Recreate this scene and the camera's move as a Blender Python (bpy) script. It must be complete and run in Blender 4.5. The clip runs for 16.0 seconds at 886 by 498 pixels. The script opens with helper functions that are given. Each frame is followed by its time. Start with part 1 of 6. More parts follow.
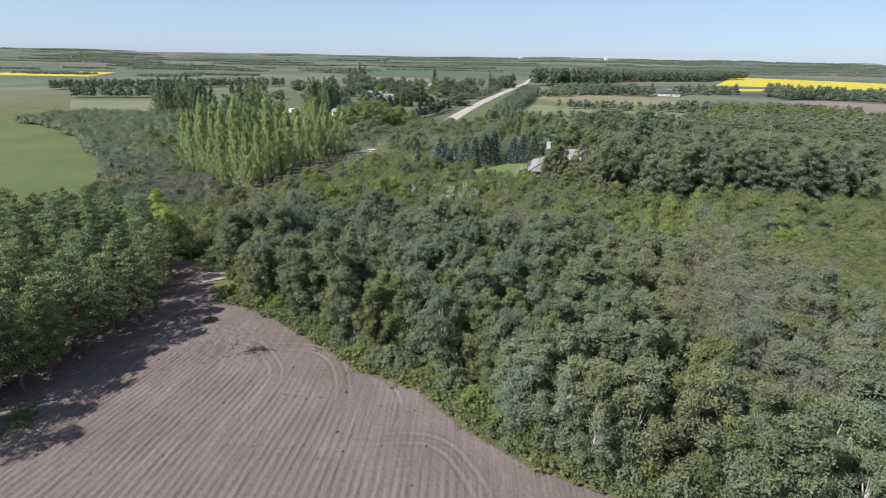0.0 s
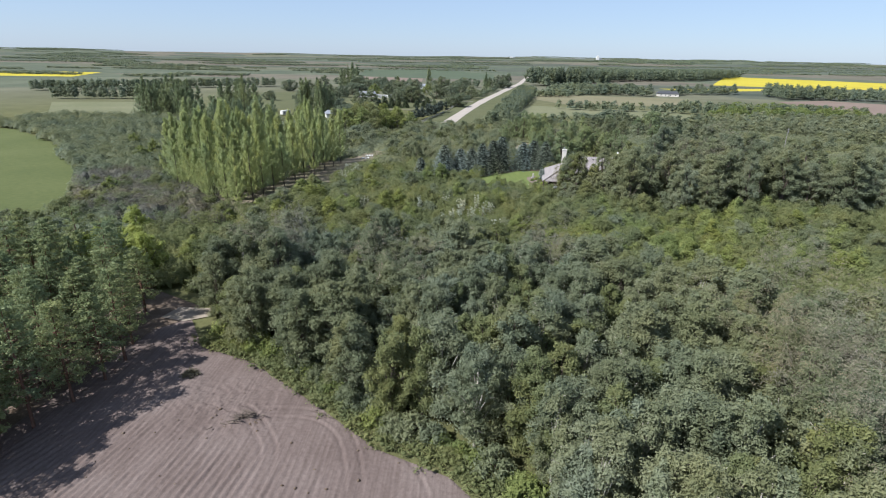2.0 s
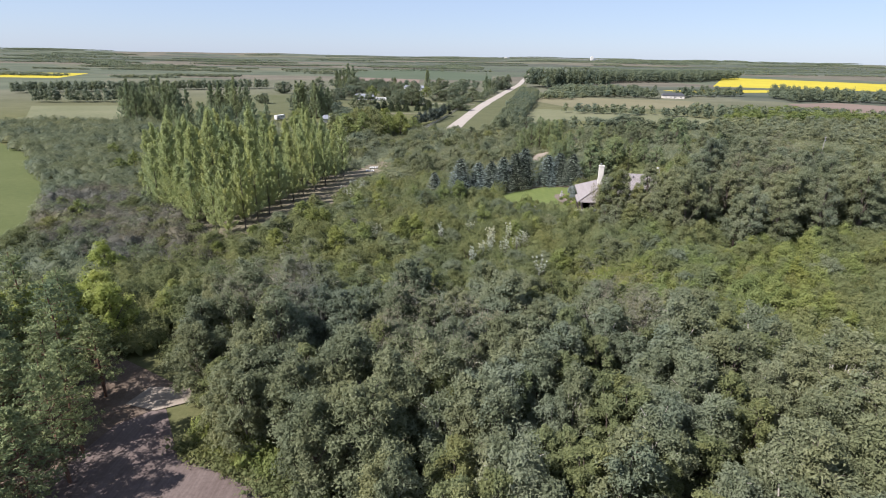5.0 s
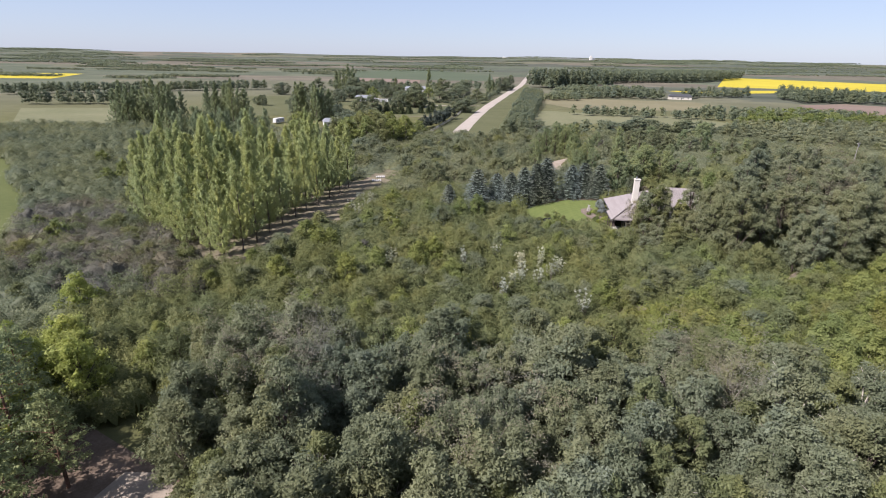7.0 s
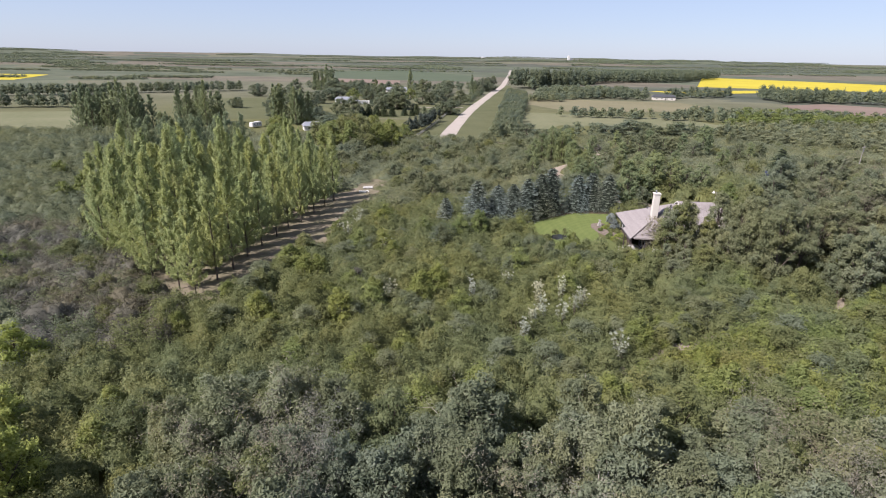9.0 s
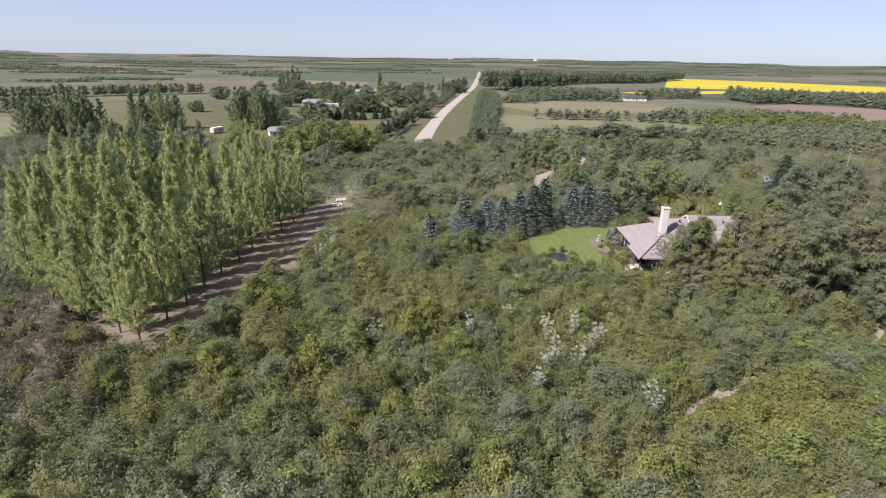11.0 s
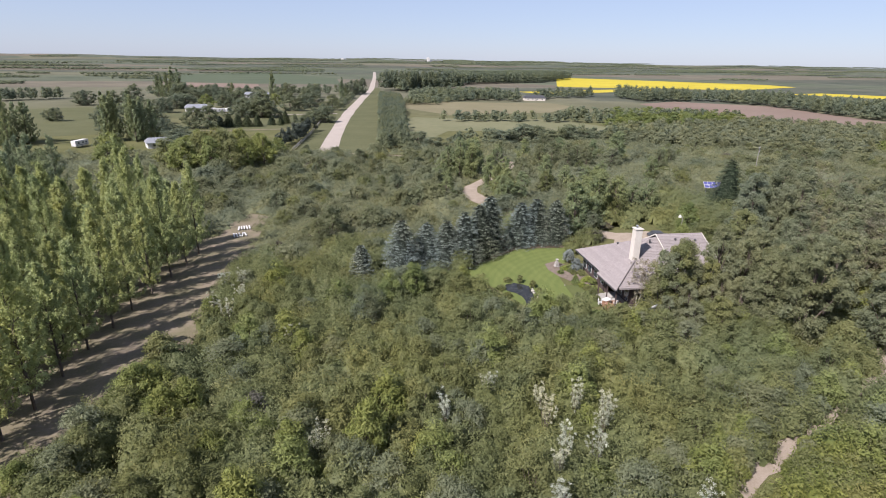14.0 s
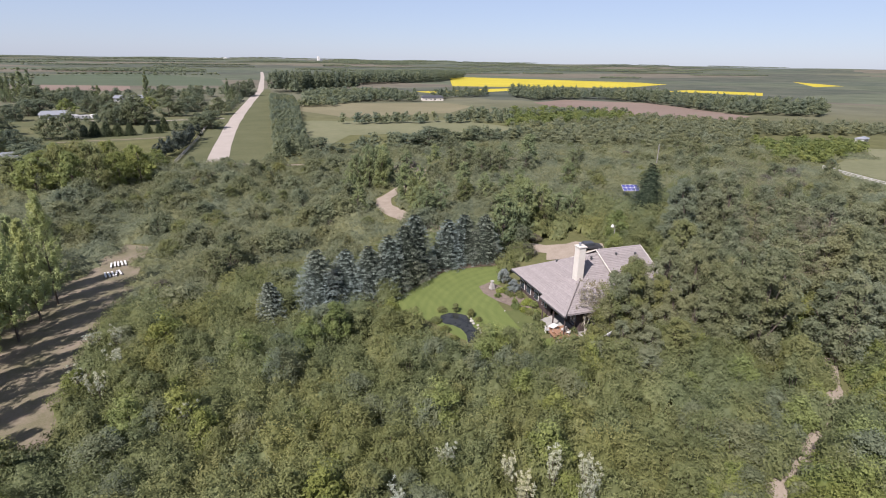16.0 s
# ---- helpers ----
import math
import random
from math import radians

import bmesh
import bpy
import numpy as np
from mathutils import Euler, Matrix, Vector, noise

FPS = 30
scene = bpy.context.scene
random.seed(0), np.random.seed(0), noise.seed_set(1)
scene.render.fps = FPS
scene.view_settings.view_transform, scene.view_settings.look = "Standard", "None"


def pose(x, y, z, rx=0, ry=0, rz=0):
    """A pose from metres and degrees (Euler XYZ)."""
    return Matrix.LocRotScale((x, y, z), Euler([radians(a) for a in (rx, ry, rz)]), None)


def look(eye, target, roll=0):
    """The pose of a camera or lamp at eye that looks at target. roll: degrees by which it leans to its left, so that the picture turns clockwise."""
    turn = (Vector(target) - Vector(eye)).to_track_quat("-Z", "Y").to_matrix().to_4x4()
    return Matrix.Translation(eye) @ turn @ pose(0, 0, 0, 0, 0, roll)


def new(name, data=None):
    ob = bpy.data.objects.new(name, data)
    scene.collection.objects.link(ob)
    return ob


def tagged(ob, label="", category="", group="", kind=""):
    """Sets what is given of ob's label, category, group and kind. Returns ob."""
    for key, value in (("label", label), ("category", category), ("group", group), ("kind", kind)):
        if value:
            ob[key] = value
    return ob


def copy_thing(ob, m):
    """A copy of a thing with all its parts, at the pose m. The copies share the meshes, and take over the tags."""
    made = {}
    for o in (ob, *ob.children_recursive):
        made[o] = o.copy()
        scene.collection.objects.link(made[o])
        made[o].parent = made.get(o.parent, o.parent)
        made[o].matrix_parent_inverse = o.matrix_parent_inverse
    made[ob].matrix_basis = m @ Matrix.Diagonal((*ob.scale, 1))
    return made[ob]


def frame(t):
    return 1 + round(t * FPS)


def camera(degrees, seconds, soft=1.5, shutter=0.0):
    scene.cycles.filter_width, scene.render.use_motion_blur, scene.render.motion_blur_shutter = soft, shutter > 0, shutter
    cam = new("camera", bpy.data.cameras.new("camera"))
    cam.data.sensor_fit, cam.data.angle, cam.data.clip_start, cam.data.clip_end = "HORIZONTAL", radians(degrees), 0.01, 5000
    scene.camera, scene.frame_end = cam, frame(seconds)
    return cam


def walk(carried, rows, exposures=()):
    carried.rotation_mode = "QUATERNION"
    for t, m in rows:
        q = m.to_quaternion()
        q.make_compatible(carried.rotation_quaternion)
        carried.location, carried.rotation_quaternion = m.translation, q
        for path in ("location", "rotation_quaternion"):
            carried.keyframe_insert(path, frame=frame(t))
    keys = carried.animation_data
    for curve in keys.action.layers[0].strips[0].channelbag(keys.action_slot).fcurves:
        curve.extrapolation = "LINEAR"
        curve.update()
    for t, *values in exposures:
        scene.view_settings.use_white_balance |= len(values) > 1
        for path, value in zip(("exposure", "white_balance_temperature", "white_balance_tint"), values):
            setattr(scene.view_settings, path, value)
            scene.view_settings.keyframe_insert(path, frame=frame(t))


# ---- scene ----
# camera and its walk
cam = camera(79.4, 16.0, 1.0)
PATH = [
    (0, (2.49, 2.85, 38.044), (2.407, 4.729, 37.364), 1.05),
    (0.5, (1.274, 6.206, 38.056), (1.2, 8.085, 37.375), 1.05),
    (1, (0.04, 9.612, 38.084), (-0.026, 11.491, 37.402), 1.05),
    (1.5, (-1.214, 13.052, 38.092), (-1.272, 14.931, 37.41), 1.05),
    (2, (-2.477, 16.513, 38.112), (-2.53, 18.392, 37.431), 1.05),
    (2.5, (-3.702, 19.896, 38.133), (-3.75, 21.776, 37.453), 1.05),
    (3, (-4.866, 23.232, 38.178), (-4.909, 25.113, 37.498), 1.05),
    (3.5, (-6.038, 26.492, 38.255), (-6.077, 28.372, 37.575), 1.05),
    (4, (-7.259, 29.72, 38.379), (-7.294, 31.6, 37.699), 1.05),
    (6.5, (-13.465, 46.405, 39.015), (-13.489, 48.285, 38.335), 1.05),
    (7, (-14.689, 49.764, 39.061), (-14.711, 51.645, 38.38), 1.05),
    (7.5, (-15.848, 53.074, 39.133), (-15.869, 54.954, 38.452), 1.05),
    (8, (-16.953, 56.353, 39.204), (-16.968, 58.234, 38.524), 1.05),
    (8.5, (-18.025, 59.712, 39.254), (-18.021, 61.593, 38.574), 1.05),
    (9, (-19.016, 63.157, 39.284), (-18.964, 65.038, 38.604), 1.05),
    (11.5, (-22.253, 79.794, 38.969), (-22.081, 81.67, 38.296), 1.0),
    (12, (-23.122, 83.105, 38.983), (-22.938, 84.979, 38.31), 1.0),
    (12.5, (-23.955, 86.417, 38.954), (-23.761, 88.292, 38.284), 1.0),
    (13, (-24.701, 89.754, 38.942), (-24.5, 91.629, 38.273), 1.0),
    (13.5, (-25.171, 93.157, 38.943), (-24.869, 95.018, 38.275), 1.0),
    (14, (-25.487, 96.558, 38.952), (-24.975, 98.372, 38.285), 1.0),
    (14.5, (-25.647, 99.907, 38.976), (-24.915, 101.645, 38.31), 1.0),
    (15, (-25.557, 103.162, 39.08), (-24.75, 104.865, 38.412), 1.0),
    (15.5, (-25.35, 106.211, 39.287), (-24.516, 107.901, 38.619), 1.0),
    (16, (-25.01, 109.316, 39.515), (-24.162, 111.001, 38.851), 1.0),
]
walk(cam, [(t, look(eye, target, roll)) for t, eye, target, roll in PATH],
     exposures=[(0.0, 1.03, 5950, 9), (2.0, 1.05, 5950, 10), (4.2, 1.14, 6050, 12), (6.4, 1.1, 6350, 20), (12.5, 1.05, 6350, 20), (16.0, 0.95, 6350, 20)])

# ---- world, sun, exposure ----
SUN_DIR = Vector((-0.87, -0.49, 1.03)).normalized()      # towards the sun
world = bpy.data.worlds.new("prairie_sky")
scene.world = world
world.use_nodes = True
wn = world.node_tree
sky = wn.nodes.new("ShaderNodeTexSky")
sky.sky_type = 'NISHITA'
sky.sun_disc = False
sky.sun_elevation = math.asin(SUN_DIR.z)
sky.sun_rotation = math.atan2(SUN_DIR.x, SUN_DIR.y)
sky.altitude = 500
sky.air_density, sky.dust_density, sky.ozone_density = 1.0, 0.45, 2.0
wn.nodes["Background"].inputs["Strength"].default_value = 0.060
tint = wn.nodes.new("ShaderNodeMix")
tint.data_type, tint.blend_type = 'RGBA', 'MULTIPLY'
tint.inputs[0].default_value, tint.inputs[7].default_value = 1.0, (0.87, 0.955, 1.10, 1)
wn.links.new(sky.outputs[0], tint.inputs[6])
haze = wn.nodes.new("ShaderNodeMix")
haze.data_type = 'RGBA'
haze.inputs[0].default_value, haze.inputs[7].default_value = 0.6, (4.35, 5.15, 6.45, 1)
wn.links.new(tint.outputs[2], haze.inputs[6])
wn.links.new(haze.outputs[2], wn.nodes["Background"].inputs["Color"])
sun = new("sun", bpy.data.lights.new("sun", "SUN"))
sun.data.energy, sun.data.angle, sun.data.color = 4.9, radians(0.53), (1.0, 0.95, 0.88)
sun.matrix_world = look(SUN_DIR * 200, (0, 0, 0))

RNG = np.random.default_rng(7)


# ---- materials ----
def srgb(r, g, b):
    return tuple(((c / 255) / 12.92 if c / 255 < 0.04045 else ((c / 255 + 0.055) / 1.055) ** 2.4) for c in (r, g, b)) + (1,)


class Mat:
    """A small builder for node materials."""

    def __init__(self, name, rough=0.8, spec=0.3, metal=0.0):
        self.m = bpy.data.materials.new(name)
        self.m.use_nodes = True
        self.t = self.m.node_tree
        self.b = self.t.nodes["Principled BSDF"]
        self.b.inputs["Roughness"].default_value = rough
        self.b.inputs["Specular IOR Level"].default_value = spec
        self.b.inputs["Metallic"].default_value = metal
        geo = self.t.nodes.new("ShaderNodeNewGeometry")
        self.place = geo.outputs["Position"]

    def node(self, kind, **inputs):
        n = self.t.nodes.new(kind)
        for k, v in inputs.items():
            key = int(k[1:]) if k[0] == "i" and k[1:].isdigit() else k
            if isinstance(v, bpy.types.NodeSocket):
                self.t.links.new(v, n.inputs[key])
            else:
                n.inputs[key].default_value = v
        return n

    def noise(self, scale, detail=4.0, rough=0.6, stretch=None, turn=0.0):
        v = self.place
        if stretch:
            mp = self.node("ShaderNodeMapping", Vector=v)
            mp.inputs["Scale"].default_value = stretch
            mp.inputs["Rotation"].default_value = (0, 0, turn)
            v = mp.outputs[0]
        return self.node("ShaderNodeTexNoise", Vector=v, Scale=scale, Detail=detail, Roughness=rough).outputs[0]

    def ramp(self, fac, stops):
        n = self.node("ShaderNodeValToRGB", Fac=fac)
        e = n.color_ramp.elements
        while len(e) < len(stops):
            e.new(0.5)
        for el, (p, c) in zip(e, stops):
            el.position, el.color = p, c
        return n.outputs[0]

    def mix(self, fac, a, b, blend='MIX'):
        n = self.t.nodes.new("ShaderNodeMix")
        n.data_type, n.blend_type = 'RGBA', blend
        for sock, v in ((n.inputs[0], fac), (n.inputs[6], a), (n.inputs[7], b)):
            if isinstance(v, bpy.types.NodeSocket):
                self.t.links.new(v, sock)
            else:
                sock.default_value = v
        return n.outputs[2]

    def maths(self, op, a, b=0.0):
        n = self.t.nodes.new("ShaderNodeMath")
        n.operation = op
        for sock, v in ((n.inputs[0], a), (n.inputs[1], b)):
            if isinstance(v, bpy.types.NodeSocket):
                self.t.links.new(v, sock)
            else:
                sock.default_value = v
        return n.outputs[0]

    def colour(self, c):
        if isinstance(c, bpy.types.NodeSocket):
            self.t.links.new(c, self.b.inputs["Base Color"])
        else:
            self.b.inputs["Base Color"].default_value = c
        return self

    def bump(self, height, strength=0.4, distance=0.05):
        n = self.node("ShaderNodeBump", Height=height, Strength=strength, Distance=distance)
        self.t.links.new(n.outputs[0], self.b.inputs["Normal"])
        return self

    def rand(self):
        return self.t.nodes.new("ShaderNodeObjectInfo").outputs["Random"]

    def attr(self, name):
        n = self.t.nodes.new("ShaderNodeAttribute")
        n.attribute_name = name
        return n.outputs["Fac"]


def surface(name, stops, scale=0.4, fine=6.0, rough=0.95, spec=0.06, bump=0.3, dist=0.05, stretch=None, turn=0.0):
    """A ground or wall surface with large stains and fine grain."""
    k = Mat(name, rough, spec)
    n = k.mix(0.45, k.noise(scale, 5, 0.6, stretch, turn), k.noise(fine, 5, 0.7))
    k.colour(k.ramp(n, stops))
    k.bump(k.noise(fine, 6, 0.7), bump, dist)
    return k.m


def leaf(name, dark, mid, light, gloss=0.12, through_light=0.42):
    """Foliage: colour by the tone of each leaf, the plant and slow patches over the ground."""
    k = Mat(name, 0.55, gloss)
    tone = k.maths('ADD', k.attr("tone"), k.maths('MULTIPLY', k.maths('SUBTRACT', k.rand(), 0.5), 0.35))
    tone = k.maths('ADD', tone, k.maths('MULTIPLY', k.maths('SUBTRACT', k.noise(0.22, 3, 0.5), 0.5), 0.45))
    c = k.ramp(tone, [(0.0, dark), (0.5, mid), (1.0, light)])
    patch = k.ramp(k.noise(0.045, 3, 0.55), [(0.35, C(0.93, 0.97, 1.10)), (0.5, C(1, 1, 1.03)), (0.66, C(1.06, 1.03, 0.95))])
    c = k.mix(1.0, c, patch, 'MULTIPLY')
    flat = k.node("ShaderNodeMapping", Vector=k.place)
    flat.inputs["Scale"].default_value = (0.26, 0.26, 0.05)
    cell = k.node("ShaderNodeTexVoronoi", Vector=flat.outputs[0], Scale=1.0)
    pick = k.node("ShaderNodeSeparateColor", Color=cell.outputs["Color"]).outputs[0]
    c = k.mix(1.0, c, k.ramp(pick, [(0.0, C(0.92, 0.98, 1.06)), (0.4, C(0.97, 1.0, 1.0)), (0.7, C(1.0, 1.01, 0.98)), (1.0, C(1.06, 1.03, 0.92))]), 'MULTIPLY')
    k.colour(c)
    tr = k.t.nodes.new("ShaderNodeBsdfTranslucent")
    k.t.links.new(c, tr.inputs["Color"])
    mx = k.t.nodes.new("ShaderNodeMixShader")
    mx.inputs[0].default_value = through_light
    k.t.links.new(k.b.outputs[0], mx.inputs[1])
    k.t.links.new(tr.outputs[0], mx.inputs[2])
    k.t.links.new(mx.outputs[0], k.t.nodes["Material Output"].inputs["Surface"])
    return k.m


def C(r, g, b):
    return (r, g, b, 1)


GROUND_T = Mat("prairie_land", 0.95, 0.05)
_near = GROUND_T.ramp(GROUND_T.mix(0.45, GROUND_T.noise(0.08, 5), GROUND_T.noise(1.5, 5, 0.7)), [(0.3, C(.058, .062, .027)), (0.5, C(.088, .09, .04)), (0.7, C(.125, .118, .058))])
_map = GROUND_T.node("ShaderNodeMapping", Vector=GROUND_T.place)
_map.inputs["Scale"].default_value = (0.0011, 0.0030, 0.0)
_map.inputs["Rotation"].default_value = (0, 0, -0.2)
_cell = GROUND_T.node("ShaderNodeTexVoronoi", Vector=_map.outputs[0], Scale=1.0, Randomness=0.8)
_cell.distance = 'CHEBYCHEV'
_pick = GROUND_T.node("ShaderNodeSeparateColor", Color=_cell.outputs["Color"]).outputs[0]
# Far field colours lean grey-blue, a little distance haze put into them.
_fields = GROUND_T.ramp(_pick, [(0.0, C(.055, .068, .05)), (0.2, C(.075, .095, .06)), (0.36, C(.12, .12, .075)), (0.5, C(.06, .08, .058)), (0.66, C(.14, .118, .09)), (0.8, C(.085, .105, .065)), (0.92, C(.05, .06, .047))])
_fields.node.color_ramp.interpolation = 'CONSTANT'
_fields = GROUND_T.mix(0.5, _fields, GROUND_T.ramp(GROUND_T.noise(0.012, 5, 0.65), [(0.35, C(.04, .046, .038)), (0.65, C(.125, .122, .09))]))
_len = GROUND_T.node("ShaderNodeVectorMath", i0=GROUND_T.place)
_len.operation = 'LENGTH'
_far = GROUND_T.node("ShaderNodeMapRange", Value=_len.outputs[1])
_far.inputs["From Min"].default_value, _far.inputs["From Max"].default_value = 420, 700
GROUND_T.colour(GROUND_T.mix(_far.outputs[0], _near, _fields))
GROUND_T.bump(GROUND_T.noise(1.5, 6, 0.7), 0.6, 0.2)
GRASS = GROUND_T.m
MEADOW = surface("green_meadow", [(0.3, C(.056, .071, .027)), (0.5, C(.075, .088, .034)), (0.75, C(.102, .112, .048))], 0.03, 0.6, bump=0.3)
VERGE = surface("dull_green_verge", [(0.3, C(.062, .068, .034)), (0.5, C(.08, .085, .044)), (0.75, C(.105, .106, .058))], 0.05, 0.8, bump=0.3)
PASTURE = surface("dry_pasture", [(0.3, C(0.095, 0.102, 0.055)), (0.5, C(0.125, 0.128, 0.074)), (0.75, C(0.165, 0.16, 0.10))], 0.02, 0.3, bump=0.3)
TANFIELD = surface("tan_stubble", [(0.3, C(0.115, 0.108, 0.064)), (0.55, C(0.148, 0.136, 0.084)), (0.8, C(0.182, 0.166, 0.108))], 0.02, 0.4, bump=0.3)
SOIL_FAR = surface("far_bare_soil", [(0.3, C(0.124, 0.093, 0.074)), (0.55, C(0.161, 0.124, 0.102)), (0.8, C(0.192, 0.155, 0.124))], 0.01, 0.3, bump=0.2)
CROP = surface("young_crop", [(0.3, C(.055, .07, .046)), (0.55, C(.07, .087, .056)), (0.8, C(.088, .102, .066))], 0.01, 0.2, bump=0.2)
CANOLA = surface("canola_in_flower", [(0.3, C(0.25, 0.21, 0.028)), (0.5, C(0.34, 0.285, 0.034)), (0.75, C(0.41, 0.35, 0.05))], 0.012, 0.08, bump=0.2)
LAWN_T = Mat("mown_lawn", 0.85, 0.25)
LAWN_T.colour(LAWN_T.mix(0.5, LAWN_T.ramp(LAWN_T.noise(0.9, 4, 0.6, (1.0, 0.22, 1.0), 0.5), [(0.3, C(.072, .094, .024)), (0.7, C(.115, .135, .040))]),
                         LAWN_T.ramp(LAWN_T.noise(9, 5, 0.7), [(0.3, C(.06, .085, .022)), (0.75, C(.11, .135, .04))])))
_turn = LAWN_T.node("ShaderNodeMapping", Vector=LAWN_T.place)
_turn.inputs["Location"].default_value = (-22.0, -171.0, 0)
_wave = LAWN_T.node("ShaderNodeTexWave", Vector=_turn.outputs[0], Scale=0.22, Distortion=3.0, Detail=2.0)
_wave.wave_type, _wave.rings_direction = 'RINGS', 'Z'
_wave.inputs["Detail Scale"].default_value = 0.12
_base = LAWN_T.b.inputs["Base Color"].links[0].from_socket
_arcs = LAWN_T.mix(0.5, _wave.outputs["Color"], LAWN_T.noise(0.35, 3, 0.6))
LAWN_T.colour(LAWN_T.mix(1.0, _base, LAWN_T.ramp(_arcs, [(0.25, C(.94, .96, .94)), (0.75, C(1.06, 1.04, 1.05))]), 'MULTIPLY'))
LAWN_T.bump(LAWN_T.noise(30, 4), 0.4, 0.03)
LAWN = LAWN_T.m
SOIL_BASE = surface("ploughed_soil", [(0.25, C(.083, .062, .055)), (0.5, C(.114, .089, .080)), (0.75, C(.155, .127, .116))], 0.12, 3.5, 0.95, 0.1, 0.7, 0.06)
_k = SOIL_BASE.node_tree
_p = _k.nodes["Principled BSDF"]
_pos = next(n for n in _k.nodes if n.bl_idname == "ShaderNodeNewGeometry").outputs["Position"]
_m = _k.nodes.new("ShaderNodeMapping")
_m.inputs["Rotation"].default_value, _m.inputs["Scale"].default_value = (0, 0, 0.06), (3.2, 0.10, 1.0)
_n = _k.nodes.new("ShaderNodeTexNoise")
_n.inputs["Scale"].default_value, _n.inputs["Detail"].default_value = 1.0, 5.0
_r = _k.nodes.new("ShaderNodeValToRGB")
_r.color_ramp.elements[0].position, _r.color_ramp.elements[0].color = 0.36, C(.87, .86, .85)
_r.color_ramp.elements[1].position, _r.color_ramp.elements[1].color = 0.68, C(1.13, 1.13, 1.13)
_x = _k.nodes.new("ShaderNodeMix")
_x.data_type, _x.blend_type = 'RGBA', 'MULTIPLY'
_x.inputs[0].default_value = 1.0
_was = _p.inputs["Base Color"].links[0].from_socket
_k.links.new(_pos, _m.inputs["Vector"])
_k.links.new(_m.outputs[0], _n.inputs["Vector"])
_k.links.new(_n.outputs[0], _r.inputs["Fac"])
_k.links.new(_was, _x.inputs[6])
_k.links.new(_r.outputs[0], _x.inputs[7])
_k.links.new(_x.outputs[2], _p.inputs["Base Color"])
SOIL = SOIL_BASE
LITTER = surface("needle_litter", [(0.3, C(0.062, 0.045, 0.033)), (0.5, C(0.11, 0.083, 0.062)), (0.75, C(0.175, 0.14, 0.113))], 0.3, 4, bump=0.5)
DRYGRASS = surface("dry_mown_grass", [(0.3, C(0.085, 0.085, 0.045)), (0.45, C(0.128, 0.115, 0.075)), (0.6, C(0.168, 0.14, 0.106)), (0.78, C(0.205, 0.172, 0.138))], 0.25, 3, bump=0.5)
GRAVEL = surface("gravel_road", [(0.25, C(0.223, 0.198, 0.167)), (0.5, C(0.285, 0.254, 0.223)), (0.75, C(0.335, 0.304, 0.267))], 0.1, 4, bump=0.4, stretch=None)
SAND = surface("sandy_track", [(0.25, C(0.155, 0.128, 0.10)), (0.5, C(0.225, 0.19, 0.152)), (0.75, C(0.29, 0.25, 0.205))], 0.4, 5, bump=0.5)
BARK = surface("grey_bark", [(0.3, C(0.056, 0.044, 0.036)), (0.55, C(0.112, 0.092, 0.076)), (0.8, C(0.184, 0.160, 0.136))], 2, 14, bump=0.6, dist=0.02)
PALEBARK = surface("pale_bark", [(0.3, C(0.29, 0.265, 0.23)), (0.55, C(0.41, 0.38, 0.335)), (0.8, C(0.52, 0.49, 0.44))], 2, 14, bump=0.5, dist=0.02)
REDBARK = surface("reddish_pine_bark", [(0.3, C(0.080, 0.048, 0.036)), (0.55, C(0.152, 0.088, 0.064)), (0.8, C(0.224, 0.144, 0.104))], 2, 14, bump=0.6, dist=0.02)

LEAF_WOOD = leaf("grey_green_leaves", C(0.114, 0.128, 0.072), C(0.166, 0.181, 0.100), C(0.216, 0.229, 0.139))
LEAF_BUSH = leaf("bush_leaves", C(0.113, 0.127, 0.054), C(0.162, 0.176, 0.075), C(0.198, 0.205, 0.090))
LEAF_POPLAR = leaf("poplar_leaves", C(0.209, 0.243, 0.099), C(0.321, 0.355, 0.146), C(0.358, 0.377, 0.160))
LEAF_DARKPOP = leaf("dark_poplar_leaves", C(0.118, 0.142, 0.077), C(0.200, 0.232, 0.122), C(0.290, 0.322, 0.170))
LEAF_PINE = leaf("pine_needles", C(0.142, 0.173, 0.082), C(0.188, 0.214, 0.098), C(0.221, 0.246, 0.110), 0.1, 0.3)
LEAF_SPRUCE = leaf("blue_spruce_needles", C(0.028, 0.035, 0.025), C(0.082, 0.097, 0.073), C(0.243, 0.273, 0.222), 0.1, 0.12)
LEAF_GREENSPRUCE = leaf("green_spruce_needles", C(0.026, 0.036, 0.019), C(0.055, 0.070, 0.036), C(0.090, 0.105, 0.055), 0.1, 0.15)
LEAF_BLUESHRUB = leaf("blue_grey_needles", C(.09, .105, .10), C(.17, .195, .185), C(.28, .31, .295), 0.1, 0.12)
LEAF_SILVER = leaf("silver_leaves", C(0.204, 0.220, 0.155), C(0.347, 0.360, 0.267), C(0.510, 0.520, 0.396))
LEAF_PURPLE = leaf("purplish_twigs", C(0.092, 0.086, 0.064), C(0.126, 0.119, 0.089), C(0.169, 0.158, 0.116), 0.1, 0.25)
# Leaves of far trees, with some distance haze put into their colours.
LEAF_FAR = leaf("hazed_tree_leaves", C(0.107, 0.128, 0.082), C(0.150, 0.172, 0.104), C(0.179, 0.193, 0.109))
LEAF_SCRUB = leaf("scrub_leaves", C(0.121, 0.130, 0.071), C(0.185, 0.195, 0.110), C(0.226, 0.238, 0.140))
LEAF_LIME = leaf("light_green_leaves", C(0.115, 0.140, 0.044), C(0.178, 0.203, 0.066), C(0.235, 0.258, 0.090))
